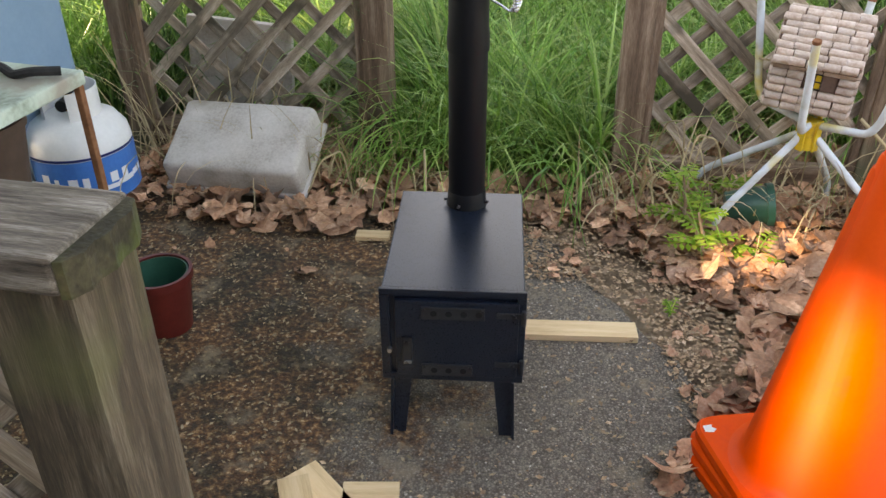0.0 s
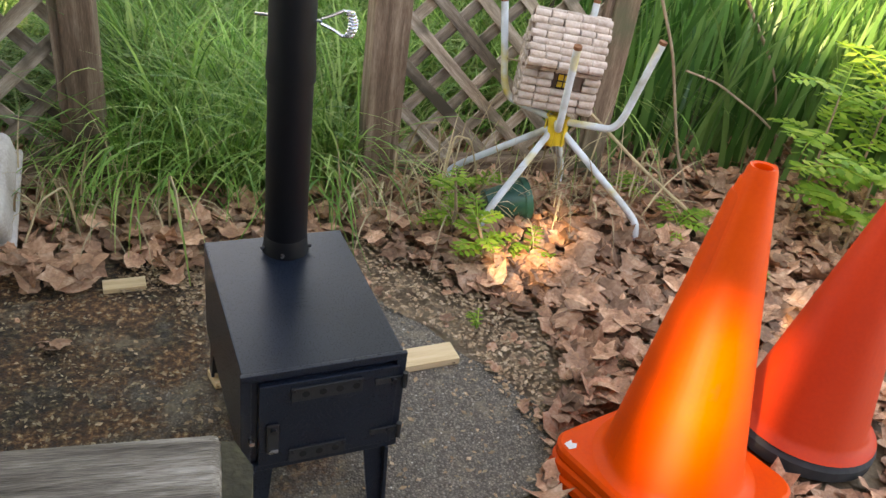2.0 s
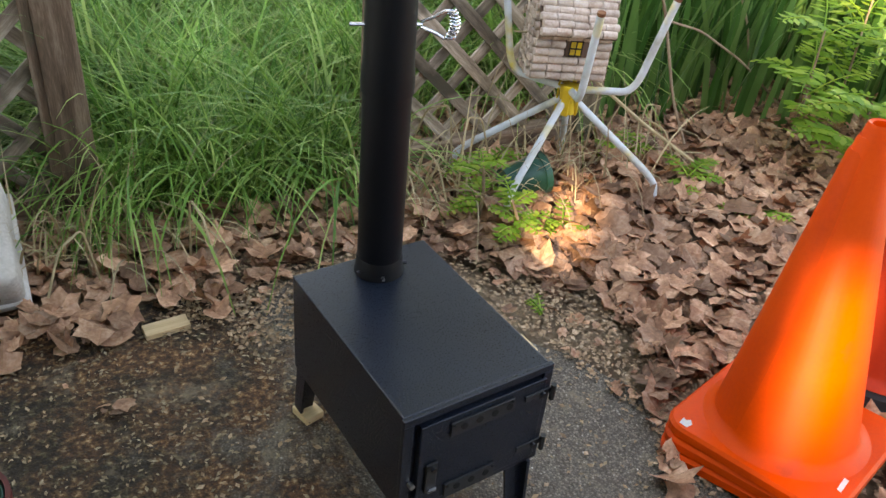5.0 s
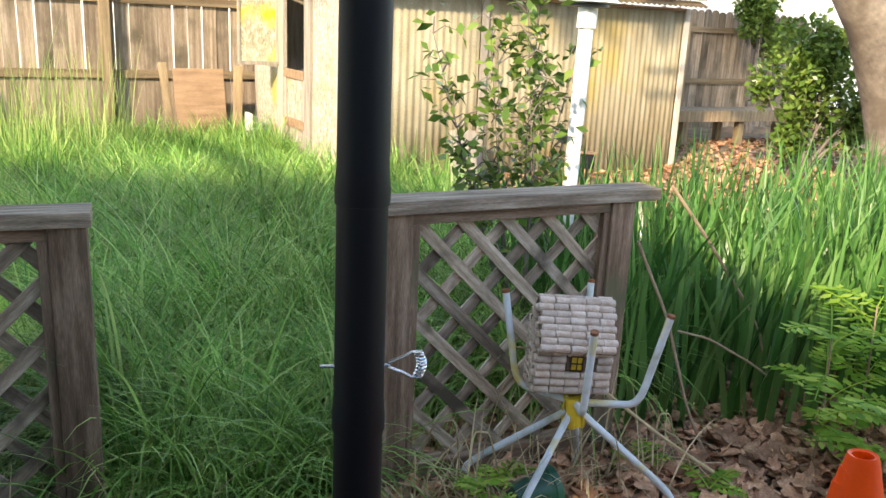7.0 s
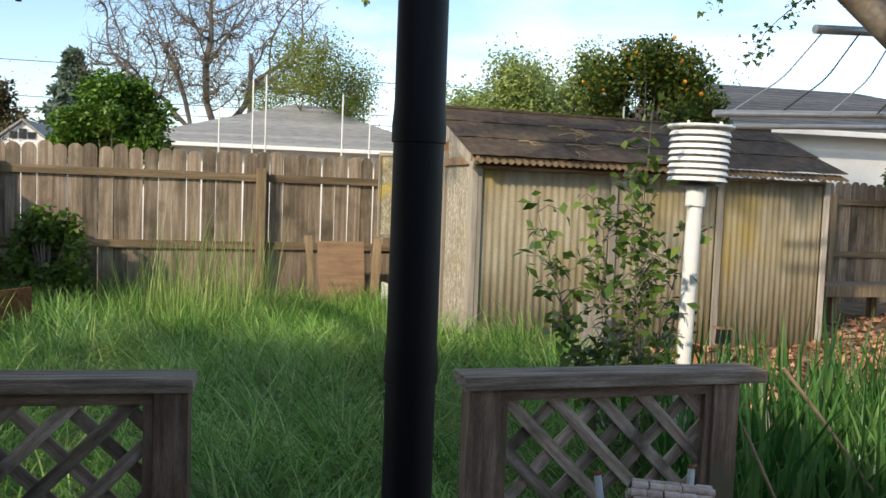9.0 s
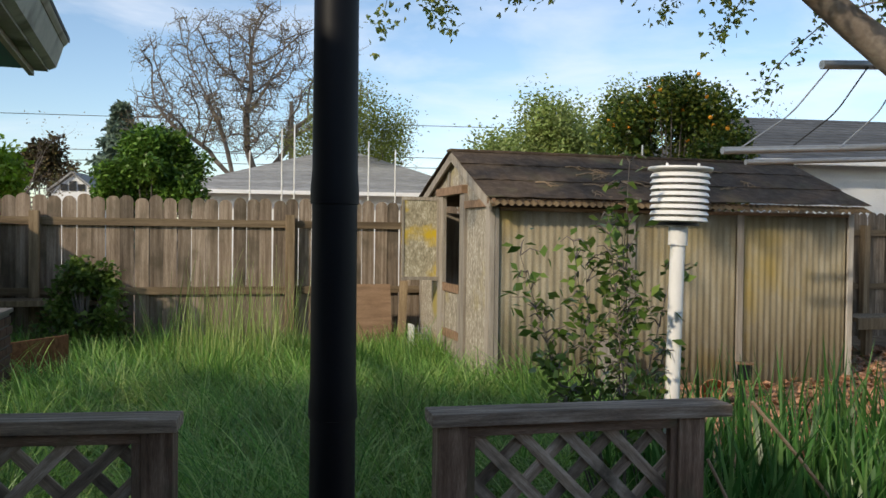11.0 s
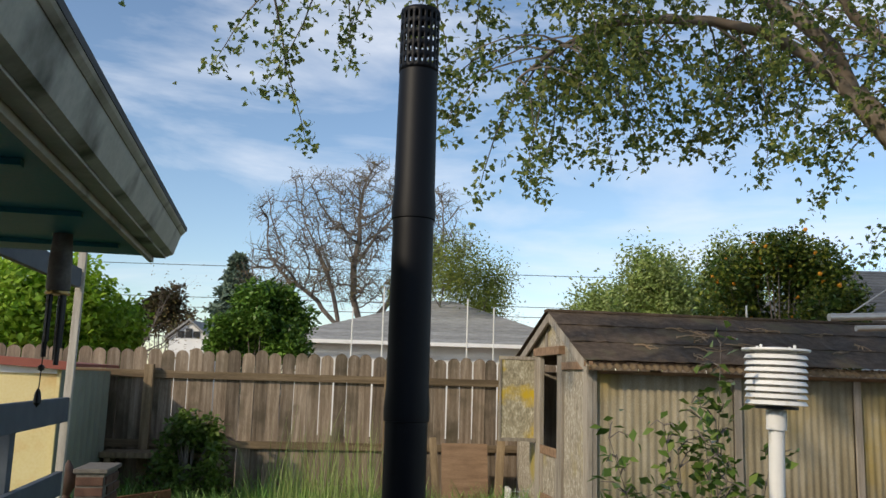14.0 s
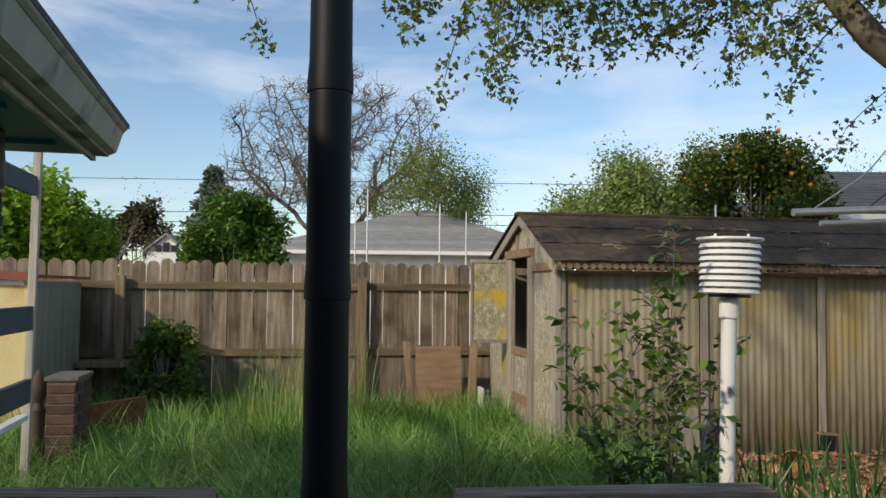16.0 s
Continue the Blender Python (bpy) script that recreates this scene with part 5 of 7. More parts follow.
def brick_planter():
    root = empty("brick_planter", pose(-2.50, 6.36, 0, 0, 0, 8), "low red brick pier with a stone cap", "brick pier")
    part("core", Mesh().box((-0.10, -0.10, 0), (0.10, 0.34, 0.78)), mortar, root)
    me = Mesh().box((-0.098, -0.046, -0.030), (0.098, 0.046, 0.030), None, 0.004).data("brick", brick_red)
    me2 = Mesh().box((-0.046, -0.098, -0.030), (0.046, 0.098, 0.030), None, 0.004).data("brick", brick_red)
    for j in range(10):
        z = 0.040 + j * 0.076
        part("brick", me, None, root, at=pose(0.0, -0.066, z))
        for i in range(2):
            part("brick", me2, None, root, at=pose(0.066, 0.09 + i * 0.205 - (0.06 if j % 2 else 0), z))
    part("cap", Mesh().box((-0.12, -0.12, 0.782), (0.125, 0.36, 0.815), None, 0.008), mortar, root, "stone cap greyed for shade")


brick_planter()
ur = empty("garden_urn", pose(-2.72, 6.42, 0.55), "small dark stone garden urn beside the brick pier", "urn")
part("bowl", Mesh().lathe([(0, 0), (0.05, 0), (0.03, 0.05), (0.07, 0.12), (0.075, 0.19), (0.04, 0.25), (0.012, 0.30), (0.0, 0.31)], 20), dark_pot, ur, smooth=True)
part("pedestal", Mesh().lathe([(0, -0.55), (0.075, -0.55), (0.055, -0.48), (0.05, -0.04), (0.06, 0.0), (0, 0.0)], 16), dark_pot, ur, smooth=True)
single("rust_panel", Mesh().box((-0.35, -0.01, 0), (0.35, 0.01, 0.50), None, 0.003), rust, pose(-2.45, 7.3, 0.0, 0, 0, 62), "rusty brown sheet panel standing beside the pier", "panel")
single("timber_tray", Mesh().box((-0.55, -0.2, 0), (0.55, 0.2, 0.06), None, 0.006).box((-0.5, -0.17, -0.62), (-0.44, -0.11, -0.001), None, 0.003).box((0.44, 0.11, -0.62), (0.5, 0.17, -0.001), None, 0.003).box((-0.5, 0.11, -0.62), (-0.44, 0.17, -0.001), None, 0.003).box((0.44, -0.17, -0.62), (0.5, -0.11, -0.001), None, 0.003), fence_post_wood, pose(-2.95, 9.22, 0.62, 0, 0, 8), "dark timber potting table against the fence", "table")


# ---- corrugated shed ----
SHED = Matrix.Translation((1.40, 7.20, 0)) @ rot_z(8)


def corrugated(length, z0, z1, pitch=0.070, depth=0.0040, curve=10):
    """A wavy sheet along x, standing up."""
    n = int(length / pitch * curve)
    vs, fs = [], []
    for k in range(n + 1):
        x = length * k / n
        y = depth * math.cos(2 * math.pi * x / pitch)
        vs += [(x, y, z0), (x, y, z1)]
    for k in range(n):
        fs.append((2 * k, 2 * k + 2, 2 * k + 3, 2 * k + 1))
    m = Mesh()
    m.add(vs, fs)
    return m


def garden_shed():
    root = empty("garden_shed", SHED, "old garden shed of mossy corrugated fibreglass and weathered boards", "shed")
    W, D, H, RY, ridge = 3.83, 2.46, 1.665, 1.08, 2.24
    spans = [(0.06, 1.33), (1.40, 2.50), (2.57, W - 0.05)]
    for a, b in spans:
        p = part("corrugated_sheet", corrugated(b - a, -0.12, H), fibreglass, root, at=pose(a, 0, 0), smooth=True)
        p.modifiers.new("thickness", "SOLIDIFY").thickness = 0.003
    for x in (1.365, 2.535):
        part("batten", Mesh().box((x - 0.035, -0.030, -0.12), (x + 0.035, -0.012, H - 0.01), None, 0.003), grey_board, root)
    part("corner_board", Mesh().box((-0.035, -0.035, -0.12), (0.015, -0.012, H), None, 0.003), grey_board, root)
    part("corner_board", Mesh().box((0.018, -0.030, -0.12), (0.058, -0.012, H), None, 0.003), grey_board, root)
    part("corner_board", Mesh().box((W - 0.045, -0.035, -0.12), (W + 0.02, -0.012, H), None, 0.003), pale_board, root, "bleached corner board")
    part("eave_fascia", Mesh().box((-0.08, -0.10, H + 0.030), (W + 0.08, -0.08, H + 0.075), None, 0.003), brown_ply, root)
    part("eave_batten", Mesh().box((0.06, -0.045, H - 0.030), (W - 0.05, -0.012, H), None, 0.003), brown_ply, root)
    ev, vs, fs, n = Mesh(), [], [], 550
    for k in range(n + 1):
        x = -0.08 + (W + 0.16) * k / n
        w = 0.010 * math.cos(2 * math.pi * x / 0.070)
        vs += [(x, -0.075, H + 0.072 + w), (x, -0.205, H + 0.018 + w)]
    for k in range(n):
        fs.append((2 * k, 2 * k + 1, 2 * k + 3, 2 * k + 2))
    ev.add(vs, fs)
    e = part("eave_sheet", ev, brown_sheet, root, "brown wavy sheet edge showing under the felt", smooth=True)
    e.modifiers.new("thickness", "SOLIDIFY").thickness = 0.004
    part("side_wall", Mesh().box((W, 0.0, -0.1), (W + 0.02, D, H)), fibreglass, root)
    part("back_wall", Mesh().box((0, D - 0.02, -0.1), (W, D, H)), grey_board, root)
    # gable end: two lichen boards, jambs and the Dutch door
    part("gable_sheet", Mesh().box((-0.012, 0.0, -0.12), (0.0, 0.70, H), None, 0.002), speckled_board, root, "speckled lichen-grown side board")
    part("corner_board", Mesh().box((-0.036, -0.012, -0.12), (-0.0135, 0.075, H), None, 0.003), grey_board, root)
    for y0, y1, x0 in ((0.70, 0.86, -0.040), (1.45, 1.62, -0.045), (D - 0.06, D, -0.03)):
        part("door_post", Mesh().box((x0, y0, -0.12), (0.0, y1, H + 0.15), None, 0.003), grey_board, root)
    part("door_head", Mesh().box((-0.065, 0.72, H + 0.152), (0.0, 1.66, H + 0.235), None, 0.003), brown_ply, root, "dark brown door head")
    part("eave_return", Mesh().box((-0.046, -0.13, H + 0.004), (-0.014, 0.70, H + 0.075), None, 0.004), brown_ply, root, "dark brown eave board")
    gab = Mesh()
    pts = [(0.02, H), (0.70, H + 0.0), (0.70, H + 0.152), (1.62, H + 0.152), (1.62, H), (D, H), (RY, ridge)]
    k = len(pts)
    gab.add([(-0.004, y, z) for y, z in pts] + [(0.016, y, z) for y, z in pts], [tuple(range(k)), tuple(range(2 * k - 1, k - 1, -1))] + [(i, i + k, (i + 1) % k + k, (i + 1) % k) for i in range(k)])
    part("gable_board", gab, speckled_board, root, "pale speckled gable boards")
    for y0 in (0.64, 1.30):
        part("gable_batten", Mesh().box((-0.020, y0, H + 0.24), (-0.0045, y0 + 0.07, min(ridge - 0.02, H + 0.40)), None, 0.002), grey_board, root)
    for ye, name in ((-0.14, "barge_board"), (D + 0.10, "barge_board")):
        a, b = Vector((-0.070, ye, H + 0.045)), Vector((-0.070, RY, ridge + 0.002))
        dv = (b - a).normalized()
        up = Vector((0, -dv.z, dv.y)) if dv.y > 0 else Vector((0, dv.z, -dv.y))
        q = [a, b, b - up * 0.085, a - up * 0.085]
        m = Mesh()
        m.add([tuple(p) for p in q] + [tuple(p + Vector((0.022, 0, 0))) for p in q], [(0, 1, 2, 3), (7, 6, 5, 4), (0, 4, 5, 1), (1, 5, 6, 2), (2, 6, 7, 3), (3, 7, 4, 0)])
        part(name, m, grey_board, root)
    lower = part("lower_door", Mesh().box((-0.020, 0.865, -0.02), (-0.002, 1.445, 0.90), None, 0.003), speckled_board, root, "weathered lower half door")
    for z, h, mat in ((-0.02, 0.07, grey_board), (0.36, 0.085, brown_ply), (0.83, 0.085, brown_ply)):
        part("door_rail", Mesh().box((-0.044, 0.87, z), (-0.0205, 1.44, z + h), None, 0.003), mat, lower)
    for y0 in (0.87, 1.385):
        part("door_stile", Mesh().box((-0.038, y0, -0.015), (-0.0205, y0 + 0.055, 0.90), None, 0.003), grey_board, lower)
    part("side_panel", Mesh().box((-0.02, 1.622, -0.1), (0.0, D - 0.062, 0.90), None, 0.003), speckled_board, root, "speckled low side panel")
    part("side_board", Mesh().box((-0.012, 1.622, 1.02), (0.0, D - 0.062, H), None, 0.003), grey_board, root)
    part("shelf_inside", Mesh().box((0.3, 0.2, 0.85), (0.9, 1.9, 0.88)), grey_board, root)
    part("post_inside", Mesh().box((1.0, 1.0, -0.1), (1.09, 1.07, 1.7)), fence_post_wood, root)
    # upper half door standing open
    leaf = part("upper_door", Mesh().box((-0.40, -0.010, 0.93), (0.0, 0.008, 1.81), None, 0.004), lichen_yellow, root, "open upper half door with yellow lichen", at=pose(-0.045, 1.60, 0, 0, 0, -3))
    for z in (0.93, 1.775):
        part("door_rail", Mesh().box((-0.40, -0.020, z), (0.0, -0.0105, z + 0.035), None, 0.002), grey_board, leaf)
    for x in (-0.40, -0.025):
        part("door_stile", Mesh().box((x, -0.019, 0.966), (x + 0.025, -0.0105, 1.774), None, 0.002), grey_board, leaf)
    # roof of felt strips with ragged laps
    for side in (-1, 1):
        y_eave = -0.14 if side < 0 else D + 0.14
        for k in range(3):
            u0, u1 = k / 3, (k + 1) / 3 + 0.03

            def at(u, dz):
                return (y_eave + (RY - y_eave) * u, H + 0.07 + (ridge + 0.02 - H - 0.07) * u + dz)
            (ya, za), (yb, zb) = at(u0, 0.010), at(min(u1, 1.0), 0.004)
            n = 60
            vs, fs = [], []
            rng = random.Random(k + 10 * side)
            for i in range(n + 1):
                x = -0.09 + (W + 0.21) * i / n
                j = rng.uniform(-0.014, 0.014)
                vs += [(x, ya + j, za + abs(j) * 0.6), (x, yb, zb + rng.uniform(-0.003, 0.003))]
            for i in range(n):
                fs.append((2 * i, 2 * i + 2, 2 * i + 3, 2 * i + 1) if side < 0 else (2 * i, 2 * i + 1, 2 * i + 3, 2 * i + 2))
            m = Mesh()
            m.add(vs, fs)
            r = part("roof_strip", m, roof_felt, root)
            r.modifiers.new("thickness", "SOLIDIFY").thickness = -0.006
    part("ridge_cap", Mesh().box((-0.10, RY - 0.07, ridge + 0.005), (W + 0.13, RY + 0.07, ridge + 0.036), None, 0.012), roof_felt, root)
    part("roof_pipe", Mesh().tube([(2.05, RY - 0.05, ridge), (2.05, RY - 0.05, ridge + 0.16)], 0.010, 10), white_plastic, root, "short white vent pipe")


garden_shed()
rng = random.Random(31)
for k in range(13):
    x, u = rng.gauss(0.95, 0.35) if k < 8 else rng.uniform(0.4, 3.2), rng.uniform(0.12, 0.7)
    a, ln = rng.uniform(-2.6, 2.6), rng.uniform(0.18, 0.42)
    tw = Mesh()
    for fork in (0.0, 0.7, -0.6):
        pts = []
        for i in range(6):
            s = ln * (0.4 if fork else 0) + ln * i / 5 * (0.55 if fork else 1)
            b = a + fork + 0.5 * math.sin(3 * i / 5 + k)
            px = x + s * math.cos(a) * (1 if not fork else 1) + (ln * i / 5 * 0.4 * math.sin(fork) if fork else 0.03 * math.sin(2.2 * i + k))
            pu = min(0.93, max(0.03, u + 0.35 * s * math.sin(a) + 0.12 * ln * math.sin(b)))
            pts.append((px, -0.14 + 1.22 * pu, 1.735 + 0.525 * pu + 0.026 + 0.012 * math.sin(1.3 * i)))
        r0 = 0.008 if not fork else 0.005
        tw.tube(pts, [r0, r0 * 0.9, r0 * 0.8, r0 * 0.7, r0 * 0.55, r0 * 0.4], 6)
    single("fallen_twig", tw, twig_wood, SHED.copy(), "bare forked grey twig fallen on the shed roof", "twig", "twigs on the shed roof")

# boards and a wire cage leaning by the shed
single("leaning_board", Mesh().box((-0.26, -0.012, 0), (0.26, 0.012, 0.86), None, 0.003), brown_ply, pose(0.44, 9.30, 0.0, -14, 0, 6), "brown weathered plywood sheet leaning on the fence", "board", "boards leaning on the fence")
single("leaning_board", Mesh().box((-0.04, -0.02, 0), (0.04, 0.02, 0.92), None, 0.003), fence_post_wood, pose(0.14, 9.26, 0.0, -14, -4, 6), "pale timber stud leaning on the fence", "board", "boards leaning on the fence")
single("leaning_board", Mesh().box((-0.045, -0.02, 0), (0.045, 0.02, 0.90), None, 0.003), fence_post_wood, pose(0.78, 9.28, 0.0, -14, 5, 6), "pale timber stud leaning on the fence", "board", "boards leaning on the fence")
cage = empty("wire_cage", pose(0.98, 9.10, 0.0, 0, 0, 4), "small white wire cage by the shed", "cage")
part("cage_frame", Mesh().box((-0.12, -0.1, 0), (-0.085, 0.1, 0.42), None, 0.003), white_plastic, cage)
for k in range(5):
    part("wire", Mesh().tube([(-0.08 + k * 0.045, -0.1, 0.0), (-0.08 + k * 0.045, -0.1, 0.42)], 0.004, 5), galv, cage)
for k in range(7):
    part("wire", Mesh().tube([(-0.09, -0.1, 0.03 + k * 0.06), (0.11, -0.1, 0.03 + k * 0.06)], 0.004, 5), galv, cage)


plant_pot("terracotta pot lying at the foot of the shed", terracotta, None, pose(3.22, 6.62, 0.10, 78, 20, -30), 0.07, 0.105, 0.20, "pots by the shed")
single("grey_board", Mesh().box((-0.13, -0.02, 0), (0.13, 0.02, 0.50), None, 0.006), grey_board, pose(2.46, 6.98, 0.0, -12, 3, 10), "grey board leaning on the corrugated shed wall", "board")
lamp = empty("garden_stake", pose(3.50, 6.66, 0, 0, 4, 10), "dark garden stake with a small square head", "garden stake")
part("rod", Mesh().tube([(0, 0, -0.02), (0, 0, 0.20)], 0.012, 10), dark_metal, lamp)
part("head", Mesh().box((-0.055, -0.03, 0.20), (0.055, 0.03, 0.33), None, 0.008), dark_metal, lamp)
part("hood", Mesh().box((-0.085, -0.04, 0.331), (0.075, 0.04, 0.35), None, 0.004), brown_ply, lamp, "brown hood plate")


# ---- weather station screen on its pole ----
def weather_screen():
    root = empty("weather_screen", pose(1.385, 3.29, 0, 0, 1.2, 0), "white louvred weather station screen on a white pole", "weather station")
    part("pole", Mesh().tube([(0, 0, -0.05), (0, 0, 1.49)], 0.031, 24), white_plastic, root, smooth=True)
    part("collar", Mesh().tube([(0, 0, 1.385), (0, 0, 1.465)], 0.040, 24), white_plastic, root, smooth=True)
    part("base_plate", Mesh().tube([(0, 0, 1.468), (0, 0, 1.480)], 0.085, 28), dark_metal, root)
    for k in range(8):
        z = 1.485 + k * 0.0262
        r = 0.119 + 0.003 * (k / 7)
        part("louvre", Mesh().lathe([(0.085, z + 0.016), (r - 0.010, z + 0.013), (r, z), (r + 0.002, z + 0.001), (r - 0.007, z + 0.0165), (0.085, z + 0.020), (0.085, z + 0.016)], 40), white_plastic, root, smooth=True)
    part("core", Mesh().tube([(0, 0, 1.482), (0, 0, 1.70)], 0.080, 28), white_plastic, root)
    part("lid", Mesh().lathe([(0, 1.699), (0.130, 1.699), (0.134, 1.703), (0.132, 1.710), (0.05, 1.716), (0, 1.717)], 44), white_plastic, root, smooth=True)
    for k in range(4):
        a = radians(90 * k + 30)
        part("bolt", Mesh().tube([(0.09 * math.cos(a), 0.09 * math.sin(a), 1.712), (0.09 * math.cos(a), 0.09 * math.sin(a), 1.724)], 0.006, 8), white_plastic, root)


weather_screen()


# ---- rough bench and clothes line at the right ----
def plank_bench():
    root = empty("plank_bench", pose(7.35, 9.55, 0, 0, 0, 4), "rough weathered plank bench against the fence", "bench")
    part("seat_plank", Mesh().box((-1.1, -0.30, 0.42), (1.3, -0.06, 0.475), None, 0.006), fence_post_wood, root)
    part("seat_plank", Mesh().box((-1.1, -0.04, 0.42), (1.3, 0.22, 0.472), None, 0.006), fence_post_wood, root)
    part("front_board", Mesh().box((-1.1, -0.335, 0.33), (1.3, -0.302, 0.47), None, 0.004), fence_post_wood, root)
    for x in (-0.95, 0.0, 1.1):
        for y in (-0.28, 0.12):
            part("leg", Mesh().box((x, y, -0.02), (x + 0.09, y + 0.09, 0.42), None, 0.004), fence_post_wood, root)


plank_bench()


def clothes_line():
    root = empty("clothes_line", pose(4.4, 6.0, 0), "grey tubular clothes line frame with sagging wires", "clothes line")
    part("mast", Mesh().tube([(2.2, 0.3, 0), (2.2, 0.3, 2.93)], 0.03, 16), galv, root, smooth=True)
    part("upper_arm", Mesh().tube([(-0.64, 0.0, 2.775), (2.2, 0.3, 2.93)], 0.036, 16), galv, root, smooth=True)
    part("lower_arm", Mesh().tube([(-1.5, -0.1, 2.075), (2.2, 0.2, 2.27)], 0.028, 16), galv, root, smooth=True)
    part("lower_arm", Mesh().tube([(-1.1, 0.3, 2.03), (2.2, 0.6, 2.20)], 0.022, 16), galv, root, smooth=True)
    for k in range(7):
        a = Vector((-0.55 + 0.32 * k, 0.02, 2.77 + 0.016 * k))
        b = Vector((-1.35 + 0.42 * k, -0.05, 2.09 + 0.02 * k))
        m = a.lerp(b, 0.5) + Vector((0.05, 0, -0.05))
        part("wire", Mesh().tube(smooth_path([a, m, b]), 0.006, 6), cable_black if k % 2 else galv, root)


clothes_line()
# ---- trees and distance ----
def leaf_quads(rng, centres, size, lobes=1, flat=0.35, aspect=0.55, down=0.0):
    """Leaves at centres: each a folded blade, or three lobes, turned at random. rng is numpy's."""
    n = len(centres)
    c = np.asarray(centres, float)
    nrm = rng.normal(size=(n, 3))
    nrm[:, 2] = np.abs(nrm[:, 2]) + flat
    nrm /= np.linalg.norm(nrm, axis=1)[:, None]
    a = rng.normal(size=(n, 3))
    a[:, 2] -= down
    u = a - nrm * (a * nrm).sum(1)[:, None]
    u /= np.linalg.norm(u, axis=1)[:, None]
    v = np.cross(nrm, u)
    s = size * rng.uniform(0.65, 1.3, n)[:, None]
    V, Q = [], []
    for k in range(lobes):
        ang = (0, 0.95, -0.95)[k]
        ls = (1.0, 0.72, 0.72)[k]
        d = u * math.cos(ang) + v * math.sin(ang)
        e = -u * math.sin(ang) + v * math.cos(ang)
        p0 = c
        p1 = c + d * s * 0.55 * ls + e * s * aspect * 0.5 * ls + nrm * s * 0.05
        p2 = c + d * s * ls - nrm * s * 0.08
        p3 = c + d * s * 0.55 * ls - e * s * aspect * 0.5 * ls + nrm * s * 0.05
        base = len(V) * n
        V += [p0, p1, p2, p3]
        i = np.arange(n)
        Q.append(np.stack([base + i, base + n + i, base + 2 * n + i, base + 3 * n + i], 1))
    return np.concatenate(V), np.concatenate(Q)


def grow(rng, p, d, ln, r, depth, out, spread=0.6, bend=0.25, up=0.15, kids=(2, 3), shrink=0.68, nseg=5):
    """Branches as (points, radii), and the ends of the twigs."""
    pts, rs = [p.copy()], [r]
    d = d.normalized()
    for i in range(nseg):
        d = (d + Vector((rng.gauss(0, bend), rng.gauss(0, bend), rng.gauss(0, bend) + up)) * 0.35).normalized()
        p = p + d * ln / nseg
        pts.append(p.copy())
        rs.append(r * (1 - 0.45 * (i + 1) / nseg))
    out[0].append((pts, rs))
    if depth <= 0:
        out[1].extend(pts[1:])
        return
    if depth == 1:
        out[1].extend(pts[2:])
    for k in range(rng.randint(*kids)):
        i = rng.randint(2, nseg) if k else nseg
        q = (d + Vector((rng.gauss(0, spread), rng.gauss(0, spread), rng.gauss(0, spread * 0.6) + 0.1))).normalized()
        grow(rng, pts[i], q, ln * shrink * rng.uniform(0.8, 1.15), rs[i] * 0.72, depth - 1, out, spread, bend, up, kids, shrink, nseg)


def wood_mesh(branches, mat, name="trunk", thick_sides=9):
    m = Mesh()
    for pts, rs in branches:
        m.tube([tuple(p) for p in pts], rs, thick_sides if rs[0] > 0.05 else (5 if rs[0] > 0.02 else 3), caps=False)
    return m.data(name, mat, True)


def tree(label, at, mat_wood, mat_leaf, seed, height, spread=0.6, depth=4, leaves=6000, leaf=0.12, jitter=0.35, r=0.16, trunk_share=0.3, lean=(0, 0), kids=(2, 3), up=0.15, category="tree", group="trees beyond the fence"):
    rng = random.Random(seed)
    nr = np.random.default_rng(seed)
    root = empty("tree", Matrix.Translation(at), label, category, group)
    out = ([], [])
    grow(rng, Vector((0, 0, -0.05)), Vector((lean[0], lean[1], 1)), height * trunk_share, r, depth, out, spread=spread, up=up, kids=kids, shrink=0.74)
    part("trunk", wood_mesh(out[0], mat_wood), None, root)
    if leaves:
        tips = np.array([tuple(p) for p in out[1]])
        c = tips[nr.integers(0, len(tips), leaves)] + nr.normal(0, jitter, (leaves, 3))
        v, q = leaf_quads(nr, c, leaf)
        part("crown", raw_mesh("crown", v, q, mat_leaf), None, root)
    return root


